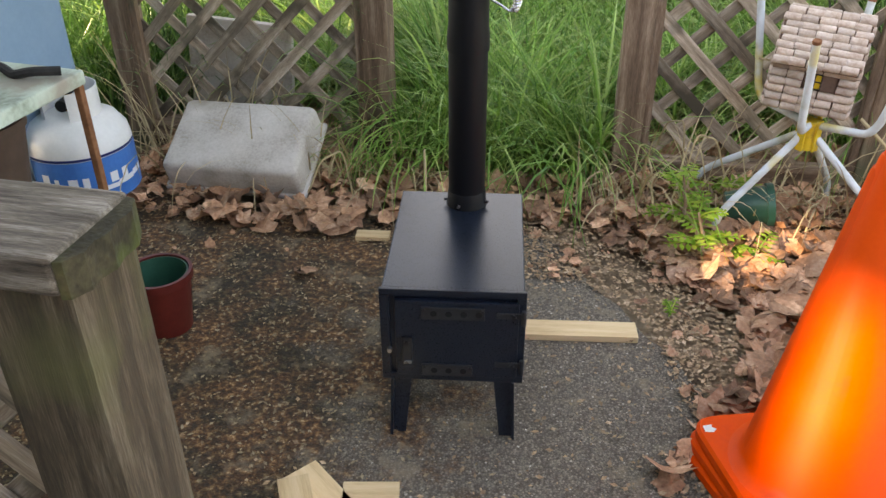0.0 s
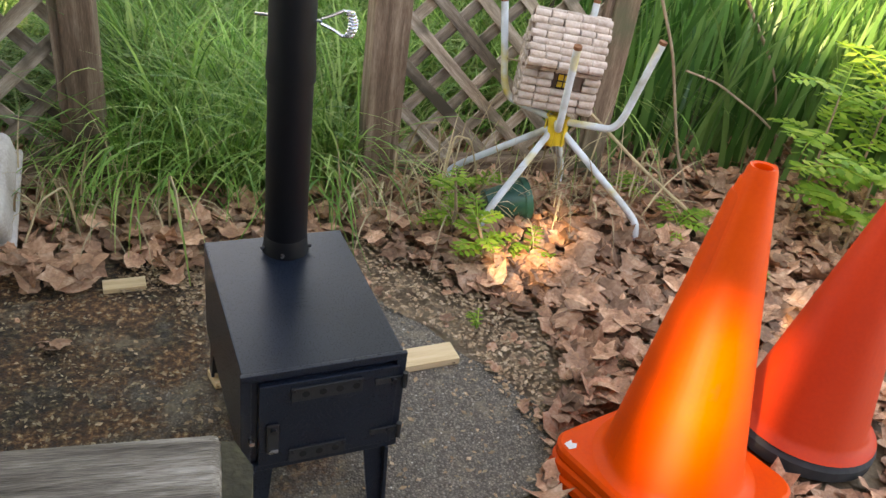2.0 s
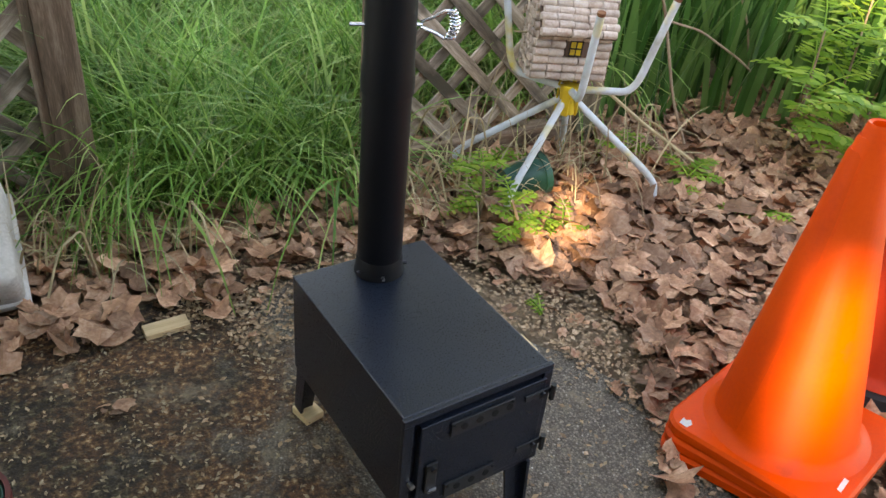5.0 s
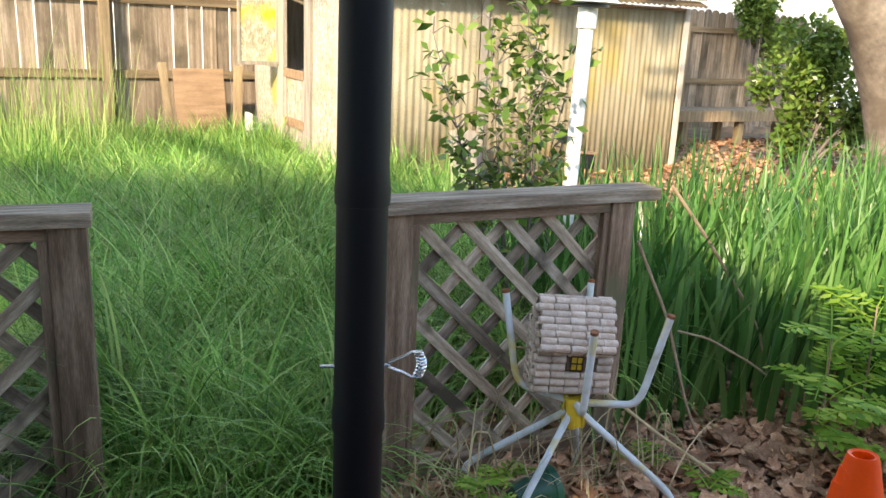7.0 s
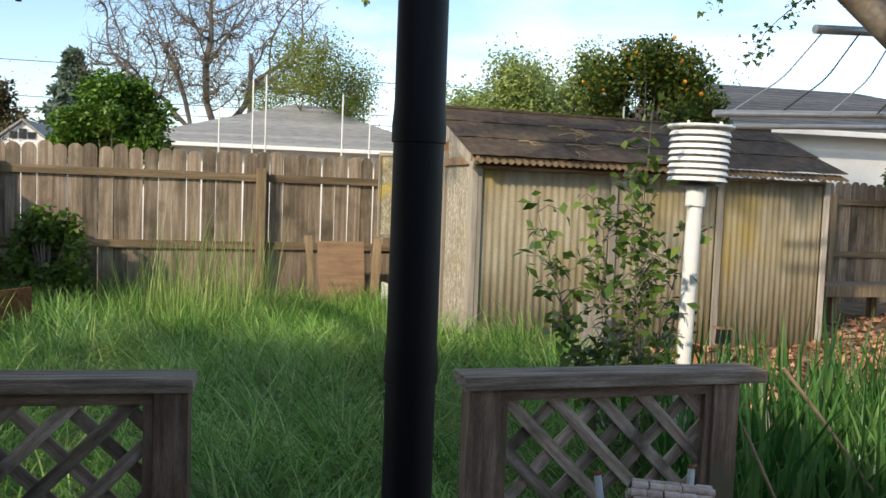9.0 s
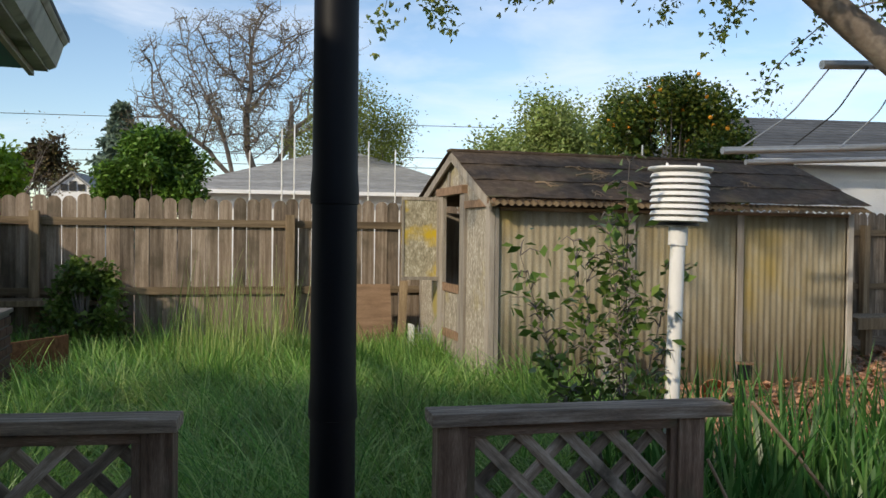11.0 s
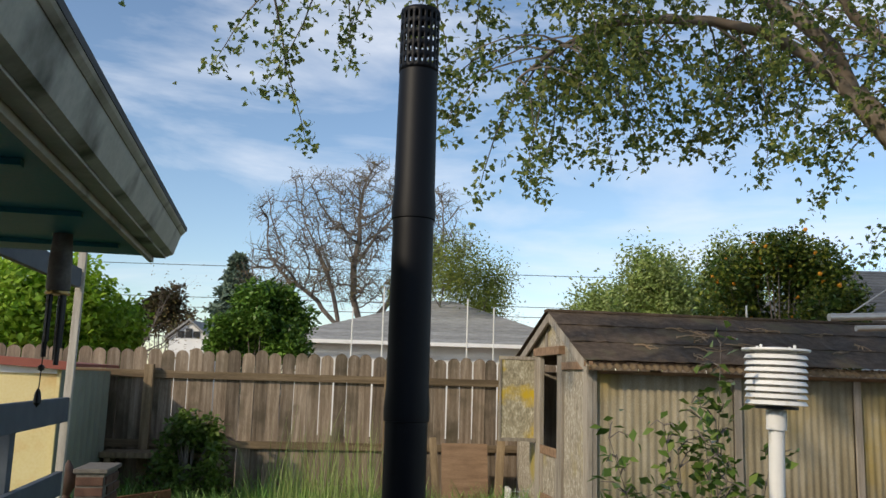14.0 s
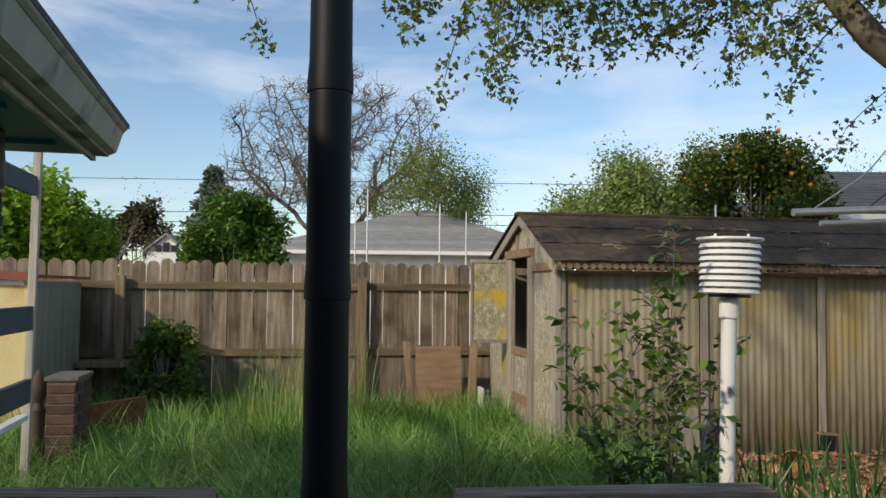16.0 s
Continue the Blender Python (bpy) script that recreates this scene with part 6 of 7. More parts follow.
def bush(label, at, mat_leaf, seed, rx, ry, h, leaves=5000, leaf=0.09, lumps=16, category="bush", group="bushes by the fence", name="bush", z0=0.0, fruit_n=0):
    """A bush of many overlapping sprays of leaves on a few stems."""
    rng = random.Random(seed)
    nr = np.random.default_rng(seed)
    root = empty(name, Matrix.Translation(at), label, category, group)
    stems = Mesh()
    cs = []
    for k in range(lumps):
        a, u = rng.uniform(0, 2 * math.pi), math.sqrt(rng.random())
        zz = z0 + (h - z0) * (0.25 + 0.65 * rng.random())
        f = math.sin(math.pi * min(1, max(0.12, (zz - z0) / (h - z0) * 0.75 + 0.2)))
        p = Vector((rx * u * f * math.cos(a), ry * u * f * math.sin(a), zz))
        cs.append(p)
        b = Vector((rng.uniform(-0.1, 0.1) * rx, rng.uniform(-0.1, 0.1) * ry, 0))
        stems.tube([tuple(b), tuple(b.lerp(p, 0.5) + Vector((0, 0, 0.05))), tuple(p)], [0.02 + 0.008 * h, 0.015, 0.006], 5, caps=False)
    tagged(part("stem", stems, bark, root), kind="stuff")
    ids = nr.integers(0, lumps, leaves)
    cen = np.array([tuple(p) for p in cs])[ids]
    s = np.array([rx, ry, (h - z0) * 0.6]) * (0.36 if lumps < 40 else 0.27)
    off = nr.normal(size=(leaves, 3))
    off /= np.linalg.norm(off, axis=1)[:, None]
    off *= (nr.random(leaves) ** 0.45)[:, None] * nr.uniform(0.75, 1.25, lumps)[ids][:, None]
    c = cen + off * s
    c[:, 2] = np.maximum(c[:, 2], 0.03)
    v, q = leaf_quads(nr, c, leaf)
    part("crown", raw_mesh("crown", v, q, mat_leaf), None, root)
    if fruit_n:
        me = Mesh().lathe([(0.0, -0.033), (0.024, -0.025), (0.034, 0), (0.024, 0.025), (0.0, 0.033)], 10).data("fruit", fruit, True)
        for k in range(fruit_n):
            i = nr.integers(0, leaves)
            d = c[i] * 1.0
            d[1] -= 0.05
            part("fruit", me, None, root, at=Matrix.Translation(tuple(d)))
    return root


# the great sycamore whose limbs hang over the yard
def sycamore():
    rng = random.Random(5)
    nr = np.random.default_rng(5)
    root = empty("sycamore_tree", Matrix.Translation((6.0, 5.45, 0)), "leaning sycamore with flaking bark and young leaves", "tree")
    o = Vector((6.0, 5.45, 0))

    def P(x, y, z):
        return Vector((x, y, z)) - o
    br = []
    trunk = [P(6.35, 5.5, -0.1), P(6.2, 5.55, 0.4), P(5.95, 5.6, 1.0), P(5.55, 5.6, 1.6), P(4.9, 5.6, 2.2), P(4.3, 5.6, 2.62), P(3.75, 5.6, 2.98), P(3.35, 5.6, 3.28), P(3.0, 5.6, 3.68)]
    br.append((trunk, [0.46, 0.40, 0.35, 0.29, 0.20, 0.145, 0.110, 0.098, 0.085]))
    main = [P(3.0, 5.6, 3.66), P(2.86, 5.6, 4.02), P(2.65, 5.62, 4.23), P(2.42, 5.65, 4.40), P(2.0, 5.8, 4.8), P(1.5, 6.0, 5.5)]
    br.append((main, [0.066, 0.060, 0.054, 0.050, 0.042, 0.025]))
    low = [P(3.02, 5.6, 3.64), P(2.68, 5.58, 3.94), P(2.36, 5.56, 4.10), P(1.95, 5.55, 4.17), P(1.53, 5.52, 4.155), P(1.24, 5.5, 4.10), P(1.03, 5.5, 4.0), P(0.80, 5.45, 3.86), P(0.55, 5.4, 3.62)]
    br.append((low, [0.060, 0.048, 0.042, 0.037, 0.032, 0.026, 0.020, 0.014, 0.008]))
    right = [P(4.4, 5.6, 2.55), P(4.2, 5.8, 3.3), P(3.6, 5.9, 4.05), P(3.2, 5.9, 4.4), P(2.9, 6.0, 5.0)]
    br.append((right, [0.11, 0.08, 0.05, 0.04, 0.025]))
    left_top = [P(1.5, 6.0, 5.5), P(0.6, 5.9, 5.5), P(-0.4, 5.7, 5.2), P(-1.3, 5.5, 4.9), P(-2.2, 5.3, 4.6)]
    br.append((left_top, [0.05, 0.04, 0.03, 0.022, 0.012]))
    mid_top = [P(2.42, 5.65, 4.40), P(1.5, 5.3, 4.9), P(0.4, 5.0, 4.7), P(-0.6, 4.9, 4.35), P(-1.1, 4.9, 4.0)]
    br.append((mid_top, [0.05, 0.04, 0.028, 0.018, 0.010]))
    hosts = [(low, 50, 0.64), (left_top, 15, 0.50), (mid_top, 40, 0.72), (main, 20, 0.72), (right, 16, 0.85), (trunk[7:], 8, 0.5)]
    tips = []
    for line, k, reach in hosts:
        for j in range(k):
            u = rng.uniform(0.10, 1.0) * (len(line) - 1)
            i = min(int(u), len(line) - 2)
            p = line[i].lerp(line[i + 1], u - i)
            d = Vector((rng.gauss(0, 0.8), rng.gauss(0, 0.8), rng.uniform(-0.6, 0.35) if line is low else rng.uniform(-0.25, 0.8)))
            d.normalize()
            pts = [p.copy()]
            n = 7
            for s in range(n):
                d = (d + Vector((rng.gauss(0, 0.15), rng.gauss(0, 0.15), -0.22))).normalized()
                p = p + d * reach * rng.uniform(0.7, 1.3) * 0.22
                pts.append(p.copy())
            br.append((pts, [0.010 - 0.0011 * s for s in range(n + 1)]))
            for s in range(2, n + 1):
                for m in range(7 if s < n else 15):
                    tips.append(pts[s] + Vector((rng.gauss(0, 0.048), rng.gauss(0, 0.048), rng.gauss(-0.03, 0.05))))
    part("trunk", wood_mesh([b for b in br[:1]], syc_bark, "trunk", 22), None, root)
    part("limb", wood_mesh(br[1:6], syc_bark, "limb", 12), None, root)
    tagged(part("twig_mass", wood_mesh(br[6:], bark, "twig_mass", 5), None, root), kind="stuff")
    c = np.array([tuple(p) for p in tips])
    c = np.concatenate([c, c + nr.normal(0, 0.045, c.shape)])
    v, q = leaf_quads(nr, c, 0.042, lobes=3, flat=0.1, aspect=0.62, down=0.6)
    part("crown", raw_mesh("crown", v, q, syc_leaf), None, root, "small young green leaves")
    # a high, denser crown above the picture's top
    hi = nr.normal(size=(16000, 3)) * np.array([2.3, 1.3, 0.5]) + np.array([2.6, 6.0, 6.2]) - np.array(tuple(o))
    v, q = leaf_quads(nr, hi, 0.075, lobes=3, flat=0.1, aspect=0.62, down=0.6)
    part("upper_crown", raw_mesh("upper_crown", v, q, syc_leaf), None, root)


sycamore()


def crown_skeleton(seed, stems, inside, n_points, box, step=0.30, reach=2.2, kill=0.45, rounds=70):
    """Branches that grow towards scattered points until each is met: nodes, parents."""
    nr = np.random.default_rng(seed)
    p = nr.uniform(box[0], box[1], (n_points * 4, 3))
    p = p[inside(p)][:n_points]
    nodes, parent = [], []
    for line in stems:
        prev = -1
        for a, b in zip(line, line[1:]):
            a, b = np.array(a, float), np.array(b, float)
            k = max(1, int(np.linalg.norm(b - a) / step))
            for j in range(k):
                nodes.append(a + (b - a) * j / k + nr.normal(0, 0.05, 3))
                parent.append(prev)
                prev = len(nodes) - 1
    for _ in range(rounds):
        if not len(p):
            break
        nd = np.array(nodes)
        d2 = (p ** 2).sum(1)[:, None] + (nd ** 2).sum(1)[None, :] - 2 * p @ nd.T
        near = d2.argmin(1)
        dist = np.sqrt(np.maximum(d2[np.arange(len(p)), near], 0))
        act = dist < reach
        if not act.any():
            break
        for i in np.unique(near[act]):
            v = p[act & (near == i)] - nd[i]
            v = (v / np.linalg.norm(v, axis=1)[:, None]).sum(0) + nr.normal(0, 0.35, 3)
            nodes.append(nd[i] + v / (np.linalg.norm(v) + 1e-6) * step)
            parent.append(int(i))
        nd = np.array(nodes)
        d2 = (p ** 2).sum(1)[:, None] + (nd ** 2).sum(1)[None, :] - 2 * p @ nd.T
        p = p[d2.min(1) > kill * kill]
    return np.array(nodes), parent


def skeleton_wood(nodes, parent, mat, tip_r, power, top_r, name="trunk"):
    """Tubes along the nodes, thicker where more twigs hang on them."""
    n = len(nodes)
    w = np.zeros(n)
    kids = [0] * n
    for i in range(n):
        if parent[i] >= 0:
            kids[parent[i]] += 1
    for i in range(n - 1, -1, -1):
        w[i] += 1 if kids[i] == 0 else 0
        if parent[i] >= 0:
            w[parent[i]] += w[i]
    r = np.minimum(tip_r * w ** power, top_r)
    m = Mesh()
    for i in range(n):
        j = parent[i]
        if j >= 0:
            m.tube([tuple(nodes[j]), tuple(nodes[i])], [min(r[j], r[i] * 1.6), r[i]], 7 if r[i] > 0.05 else (4 if r[i] > 0.02 else 3), caps=False)
    return m.data(name, mat, True)


def bare_oak():
    nr = np.random.default_rng(12)
    root = empty("oak_tree", Matrix.Translation((-2.75, 30, 0)), "large bare oak with grey limbs and budding twigs", "tree", "trees beyond the fence")
    stems = [[(-0.6, 0, 0), (-0.55, 0, 3.2), (-0.9, 0.2, 4.6), (-1.3, 0, 5.6)], [(0.0, 0.2, 0), (0.0, 0.1, 3.6), (-0.15, -0.2, 5.4), (0.1, 0, 6.6)], [(0.6, -0.2, 0), (0.65, 0, 3.4), (1.3, 0.2, 4.6), (1.9, 0, 5.4)], [(-0.55, 0, 3.2), (-1.6, -0.3, 4.4), (-2.6, 0, 5.0)]]

    def dome(p):
        x, y, z = p[:, 0], p[:, 1], p[:, 2]
        lump = 0.10 * np.sin(2.1 * x + 1) + 0.10 * np.sin(2.7 * z + 1.7 * x) + 0.06 * np.sin(3.1 * y + x)
        shell = (x / 4.55) ** 2 + (y / 2.7) ** 2 + ((z - 5.0) / 4.45) ** 2
        return (shell < 1 + lump) & (z > 4.2 + 0.12 * np.abs(x)) & (shell > 0.12)
    nodes, parent = crown_skeleton(4, stems, dome, 1500, ((-5.2, -3, 3.5), (5.2, 3, 9.8)))
    data = skeleton_wood(nodes, parent, bark, 0.019, 0.40, 0.17)
    part("trunk", data, None, root)
    # fine twigs off every thin branch
    tw, ends = Mesh(), []
    for i in range(len(nodes)):
        if nodes[i][2] < 4.3:
            continue
        for k in range(4):
            d = nr.normal(0, 1, 3) + np.array([0, 0, 0.35])
            d /= np.linalg.norm(d)
            a = nodes[i]
            b = a + d * nr.uniform(0.18, 0.4) + nr.normal(0, 0.03, 3)
            c = b + (d + nr.normal(0, 0.6, 3)) * nr.uniform(0.08, 0.2)
            tw.tube([tuple(a), tuple(b), tuple(c)], [0.011, 0.008, 0.005], 3, caps=False)
            ends += [b, c]
    tagged(part("twig_mass", tw, bark, root), kind="stuff")
    e = np.array(ends)
    c = e[nr.integers(0, len(e), 26000)]
    c = c[(np.sin(c[:, 0] * 1.3 + 2) + np.sin(c[:, 2] * 1.7) + nr.normal(0, 0.8, len(c))) > -0.4]
    c = c + nr.normal(0, 0.07, c.shape)
    v, q = leaf_quads(nr, c, 0.058)
    part("crown", raw_mesh("crown", v, q, oak_leaf), None, root, "sparse budding leaves")


bare_oak()
tree("fresh olive green tree beside the grey roof", (1.5, 27, 0), bark, olive_leaf, 33, 8.2, depth=4, leaves=20000, leaf=0.080, jitter=0.28, r=0.15, spread=0.6)
tree("soft green spreading tree behind the shed", (4.7, 21, 0), bark, soft_leaf, 8, 6.0, depth=4, leaves=22000, leaf=0.11, jitter=0.26, r=0.16, spread=0.75)
tree("soft green spreading tree behind the shed", (6.9, 22, 0), bark, soft_leaf, 14, 5.8, depth=4, leaves=18000, leaf=0.11, jitter=0.26, r=0.16, spread=0.75)
bush("dark glossy orange tree hung with ripe fruit", (5.35, 12.6, 0), orange_leaf, 4, 1.32, 1.1, 3.95, leaves=24000, leaf=0.085, lumps=58, category="orange tree", group="trees beyond the fence", name="orange_tree", z0=1.3, fruit_n=110)
bush("bright green clipped shrub showing over the fence", (-2.85, 14.0, 0), bush_leaf, 9, 0.86, 0.7, 3.05, leaves=22000, leaf=0.085, lumps=60, name="shrub", z0=1.5)
bush("lime green shrub showing over the fence", (-6.3, 13.5, 0), lime_leaf, 19, 1.5, 1.0, 3.25, leaves=14000, leaf=0.13, lumps=30, name="shrub", z0=0.8)
bush("lime green shrub showing over the fence", (-5.5, 14.5, 0), lime_leaf, 29, 0.6, 0.6, 2.6, leaves=8000, leaf=0.13, lumps=22, name="shrub", z0=0.8)
tree("bare pale tree far behind the fence", (-9.0, 24, 0), bark, oak_leaf, 77, 6.0, depth=5, leaves=300, leaf=0.08, r=0.12, spread=0.7)
bush("dark reddish brown tree in the distance", (-11.6, 36, 0), brown_leaf, 12, 1.2, 1.0, 5.1, leaves=7000, leaf=0.2, lumps=20, name="distant_tree", z0=2.0, category="tree", group="trees beyond the fence")
tree("bare far trees beyond the dark roof", (13.6, 30, 0), bark, oak_leaf, 55, 8.6, depth=5, leaves=500, leaf=0.1, r=0.14, spread=0.35, up=0.4)
tree("bare far trees beyond the dark roof", (15.5, 31, 0), bark, oak_leaf, 56, 8.6, depth=5, leaves=500, leaf=0.1, r=0.14, spread=0.35, up=0.4)
tree("slender bare far tree by the grey roof", (3.2, 34, 0), bark, oak_leaf, 58, 6.4, depth=4, leaves=300, leaf=0.1, r=0.08, spread=0.45, up=0.3)


def fir(at, h, seed):
    nr = np.random.default_rng(seed)
    root = empty("fir_tree", Matrix.Translation(at), "dark pointed fir far behind the fence", "tree", "trees beyond the fence")
    part("trunk", Mesh().tube([(0, 0, 0), (0, 0, h - 0.4)], [0.10, 0.006], 8), bark, root)
    n = 9000
    u = nr.random(n) ** 0.8
    z = h * (0.15 + 0.85 * u)
    tier = 0.75 + 0.25 * np.cos(z * 9)
    r = ((1 - u) * 0.44 + 0.03) * h * tier * nr.random(n) ** 0.4
    a = nr.random(n) * 2 * np.pi
    v, q = leaf_quads(nr, np.stack([r * np.cos(a), r * np.sin(a), z - r * 0.25], 1), 0.30, aspect=0.45)
    part("crown", raw_mesh("crown", v, q, fir_leaf), None, root)


fir((-9.45, 40, 0), 7.2, 3)


def hip_house(label, x0, x1, y0, y1, eave, ridge, wall, roofmat, rx0, rx1):
    root = empty("neighbour_house", Matrix(), label, "house", "neighbouring houses")
    part("wall", Mesh().box((x0 + 0.4, y0 + 0.4, 0), (x1 - 0.4, y1 - 0.4, eave - 0.06)), wall, root)
    ym = (y0 + y1) / 2
    m = Mesh()
    t = 0.05
    m.add([(x0, y0, eave), (x1, y0, eave), (x1, y1, eave), (x0, y1, eave), (rx0, ym, ridge), (rx1, ym, ridge)], [(0, 1, 5, 4), (1, 2, 5), (2, 3, 4, 5), (3, 0, 4), (3, 2, 1, 0)])
    roof = part("roof", m, roofmat, root, "shingled hip roof")
    rng = random.Random(2)
    rows = 14
    for k in range(rows):
        u = k / rows
        za, zb = eave + (ridge - eave) * u, eave + (ridge - eave) * (u + 1 / rows)
        xa0, xa1 = x0 + (rx0 - x0) * u, x1 + (rx1 - x1) * u
        xb0, xb1 = x0 + (rx0 - x0) * (u + 1 / rows), x1 + (rx1 - x1) * (u + 1 / rows)
        ya, yb = y0 + (ym - y0) * u, y0 + (ym - y0) * (u + 1 / rows)
        c = Mesh()
        c.add([(xa0, ya - 0.02, za + 0.012), (xa1, ya - 0.02, za + 0.012), (xb1, yb, zb + 0.006), (xb0, yb, zb + 0.006), (xa0, ya - 0.02, za - 0.01), (xa1, ya - 0.02, za - 0.01)], [(0, 1, 2, 3), (4, 5, 1, 0)])
        part("shingle_course", c, roofmat, roof)
    part("gutter", Mesh().box((x0 - 0.03, y0 - 0.10, eave - 0.11), (x1 + 0.03, y0 - 0.025, eave - 0.01), None, 0.01), white_wall, root, "white gutter")
    return root


nh = hip_house("neighbouring white house with a grey shingled hip roof", -4.2, 4.2, 21.8, 30, 2.50, 3.95, white_wall, shingle_grey, 0.0, 0.7)
nr_house = hip_house("neighbouring white house with a dark shingled roof", 6.6, 16.0, 13.6, 22, 2.82, 4.15, white_wall, shingle_dark, 9.0, 13.0)
gb = empty("neighbour_house", Matrix(), "small far house with a white gable window", "house", "neighbouring houses")
part("wall", Mesh().box((-9.4, 30, 0), (-8.0, 33, 2.7)), white_wall, gb)
g = Mesh()
g.add([(-9.45, 30, 2.7), (-7.95, 30, 2.7), (-8.7, 30, 3.3), (-9.45, 33, 2.7), (-7.95, 33, 2.7), (-8.7, 33, 3.3)], [(0, 1, 2), (3, 5, 4), (0, 2, 5, 3), (1, 4, 5, 2)])
part("gable", g, white_wall, gb)
part("roof", Mesh().box((-0.05, -0.15, 0), (1.0, 3.1, 0.06), pose(-8.68, 30, 3.33, 0, 38.6, 0)).box((-1.0, -0.15, 0), (0.05, 3.1, 0.06), pose(-8.72, 30, 3.33, 0, -38.6, 0)), shingle_grey, gb)
for x in (-8.98, -8.70, -8.42):
    part("pane", Mesh().box((x - 0.11, 29.95, 2.75), (x + 0.11, 29.99, 2.98 if x != -8.70 else 3.08)), dark_metal, gb)
for k, (x, top) in enumerate(((-0.98, 2.55), (-0.60, 2.82), (0.45, 2.70), (0.78, 2.60), (-0.45, 2.88))):
    single("thin_pole", Mesh().tube([(0, 0, 0), (0, 0, top - 0.15)], 0.009, 8), white_plastic, pose(x, 10.25, 0), "thin white pole standing behind the fence", "pole", "thin poles behind the fence")
up = empty("utility_pole", pose(-2.0, 45.2, 0), "weathered wooden utility pole carrying thin power lines", "utility pole")
part("mast", Mesh().tube([(0, 0, 0), (0, 0, 8.4)], [0.16, 0.11], 12), bark, up)
for z in (5.0, 5.55, 7.3):
    pts = [(-60 + 12 * k, -0.16, z + 0.004 * (k - 5) ** 2) for k in range(11)]
    part("power_line", Mesh().tube(pts, 0.018, 5), cable_black, up, "thin dark power line")

# holly by the white pole, ivy by the fence, shrub by the trunk
def leafy_shrub(name, label, at, stems, mat, seed, leaf, per, spread, category, tall_stem=0.010):
    rng = random.Random(seed)
    nr = np.random.default_rng(seed)
    root = empty(name, Matrix.Translation(at), label, category)
    m, cs = Mesh(), []
    for end in stems:
        e = Vector(end)
        b = Vector((rng.uniform(-0.05, 0.05), rng.uniform(-0.05, 0.05), 0))
        mid = b.lerp(e, 0.5) + Vector((rng.uniform(-0.06, 0.06), rng.uniform(-0.06, 0.06), 0.06))
        pts = smooth_path([b, mid, e])
        m.tube(pts, [tall_stem * (1 - 0.7 * i / (len(pts) - 1)) for i in range(len(pts))], 6, caps=False)
        for i in range(11):
            u = 0.45 + 0.55 * i / 10
            p = tuple(b.lerp(mid, u).lerp(mid.lerp(e, u), u))
            for k in range(2):
                d = Vector((rng.gauss(0, 1), rng.gauss(0, 1), rng.gauss(0.2, 0.6))).normalized() * spread * rng.uniform(0.4, 1.2)
                q = Vector(p) + d
                m.tube([p, tuple(Vector(p).lerp(q, 0.5) + Vector((0, 0, 0.02))), tuple(q)], [0.004, 0.003, 0.002], 4, caps=False)
                for j in range(per):
                    cs.append(Vector(p).lerp(q, rng.uniform(0.25, 1.1)) + Vector((rng.gauss(0, 0.02), rng.gauss(0, 0.02), rng.gauss(0, 0.02))))
    tagged(part("stem", m, bark, root), kind="stuff")
    v, q = leaf_quads(nr, np.array([tuple(c) for c in cs]), leaf, flat=0.5)
    tagged(part("leaves", raw_mesh("leaves", v, q, mat), None, root), kind="stuff")


leafy_shrub("holly_bush", "young holly bush beside the white pole", (1.17, 3.17, 0), [(-0.46, 0, 1.34), (-0.36, 0.04, 1.08), (-0.26, -0.05, 1.40), (-0.13, -0.08, 1.50), (-0.05, -0.02, 1.42), (-0.18, 0.04, 1.30), (-0.02, -0.04, 1.26), (-0.01, 0.02, 1.72), (-0.30, 0.0, 0.86), (0.26, 0.20, 1.30), (0.24, 0.22, 0.95)], holly_leaf, 3, 0.056, 4, 0.095, "bush", 0.0045)
bush("dark ivy clump against the fence", (-2.55, 9.0, 0), holly_leaf, 41, 0.44, 0.26, 1.15, leaves=3400, leaf=0.075, lumps=44, name="ivy_clump")
bush("dark green shrub beside the tree trunk", (6.15, 6.9, 0), holly_leaf, 43, 0.55, 0.5, 1.55, leaves=4500, leaf=0.085, lumps=18, name="shrub")
bush("dark leafy climber hanging on the fence", (8.7, 10.6, 0), holly_leaf, 44, 0.6, 0.4, 2.1, leaves=3000, leaf=0.09, lumps=12, name="climber", z0=1.0)

# ---- ground cover: grass, sword leaves, weeds, dead leaves ----
def scatter(nr, n, x0, x1, y0, y1, keep):
    p = np.stack([nr.uniform(x0, x1, n), nr.uniform(y0, y1, n)], 1)
    return p[keep(p[:, 0], p[:, 1])]


def off_shed(x, y):
    """True outside the shed's footprint."""
    c, s = math.cos(radians(8)), math.sin(radians(8))
    u, v = (x - 1.40) * c + (y - 7.2) * s, -(x - 1.40) * s + (y - 7.2) * c
    return ~((u > -0.02) & (u < 3.9) & (v > -0.03) & (v < 2.55))


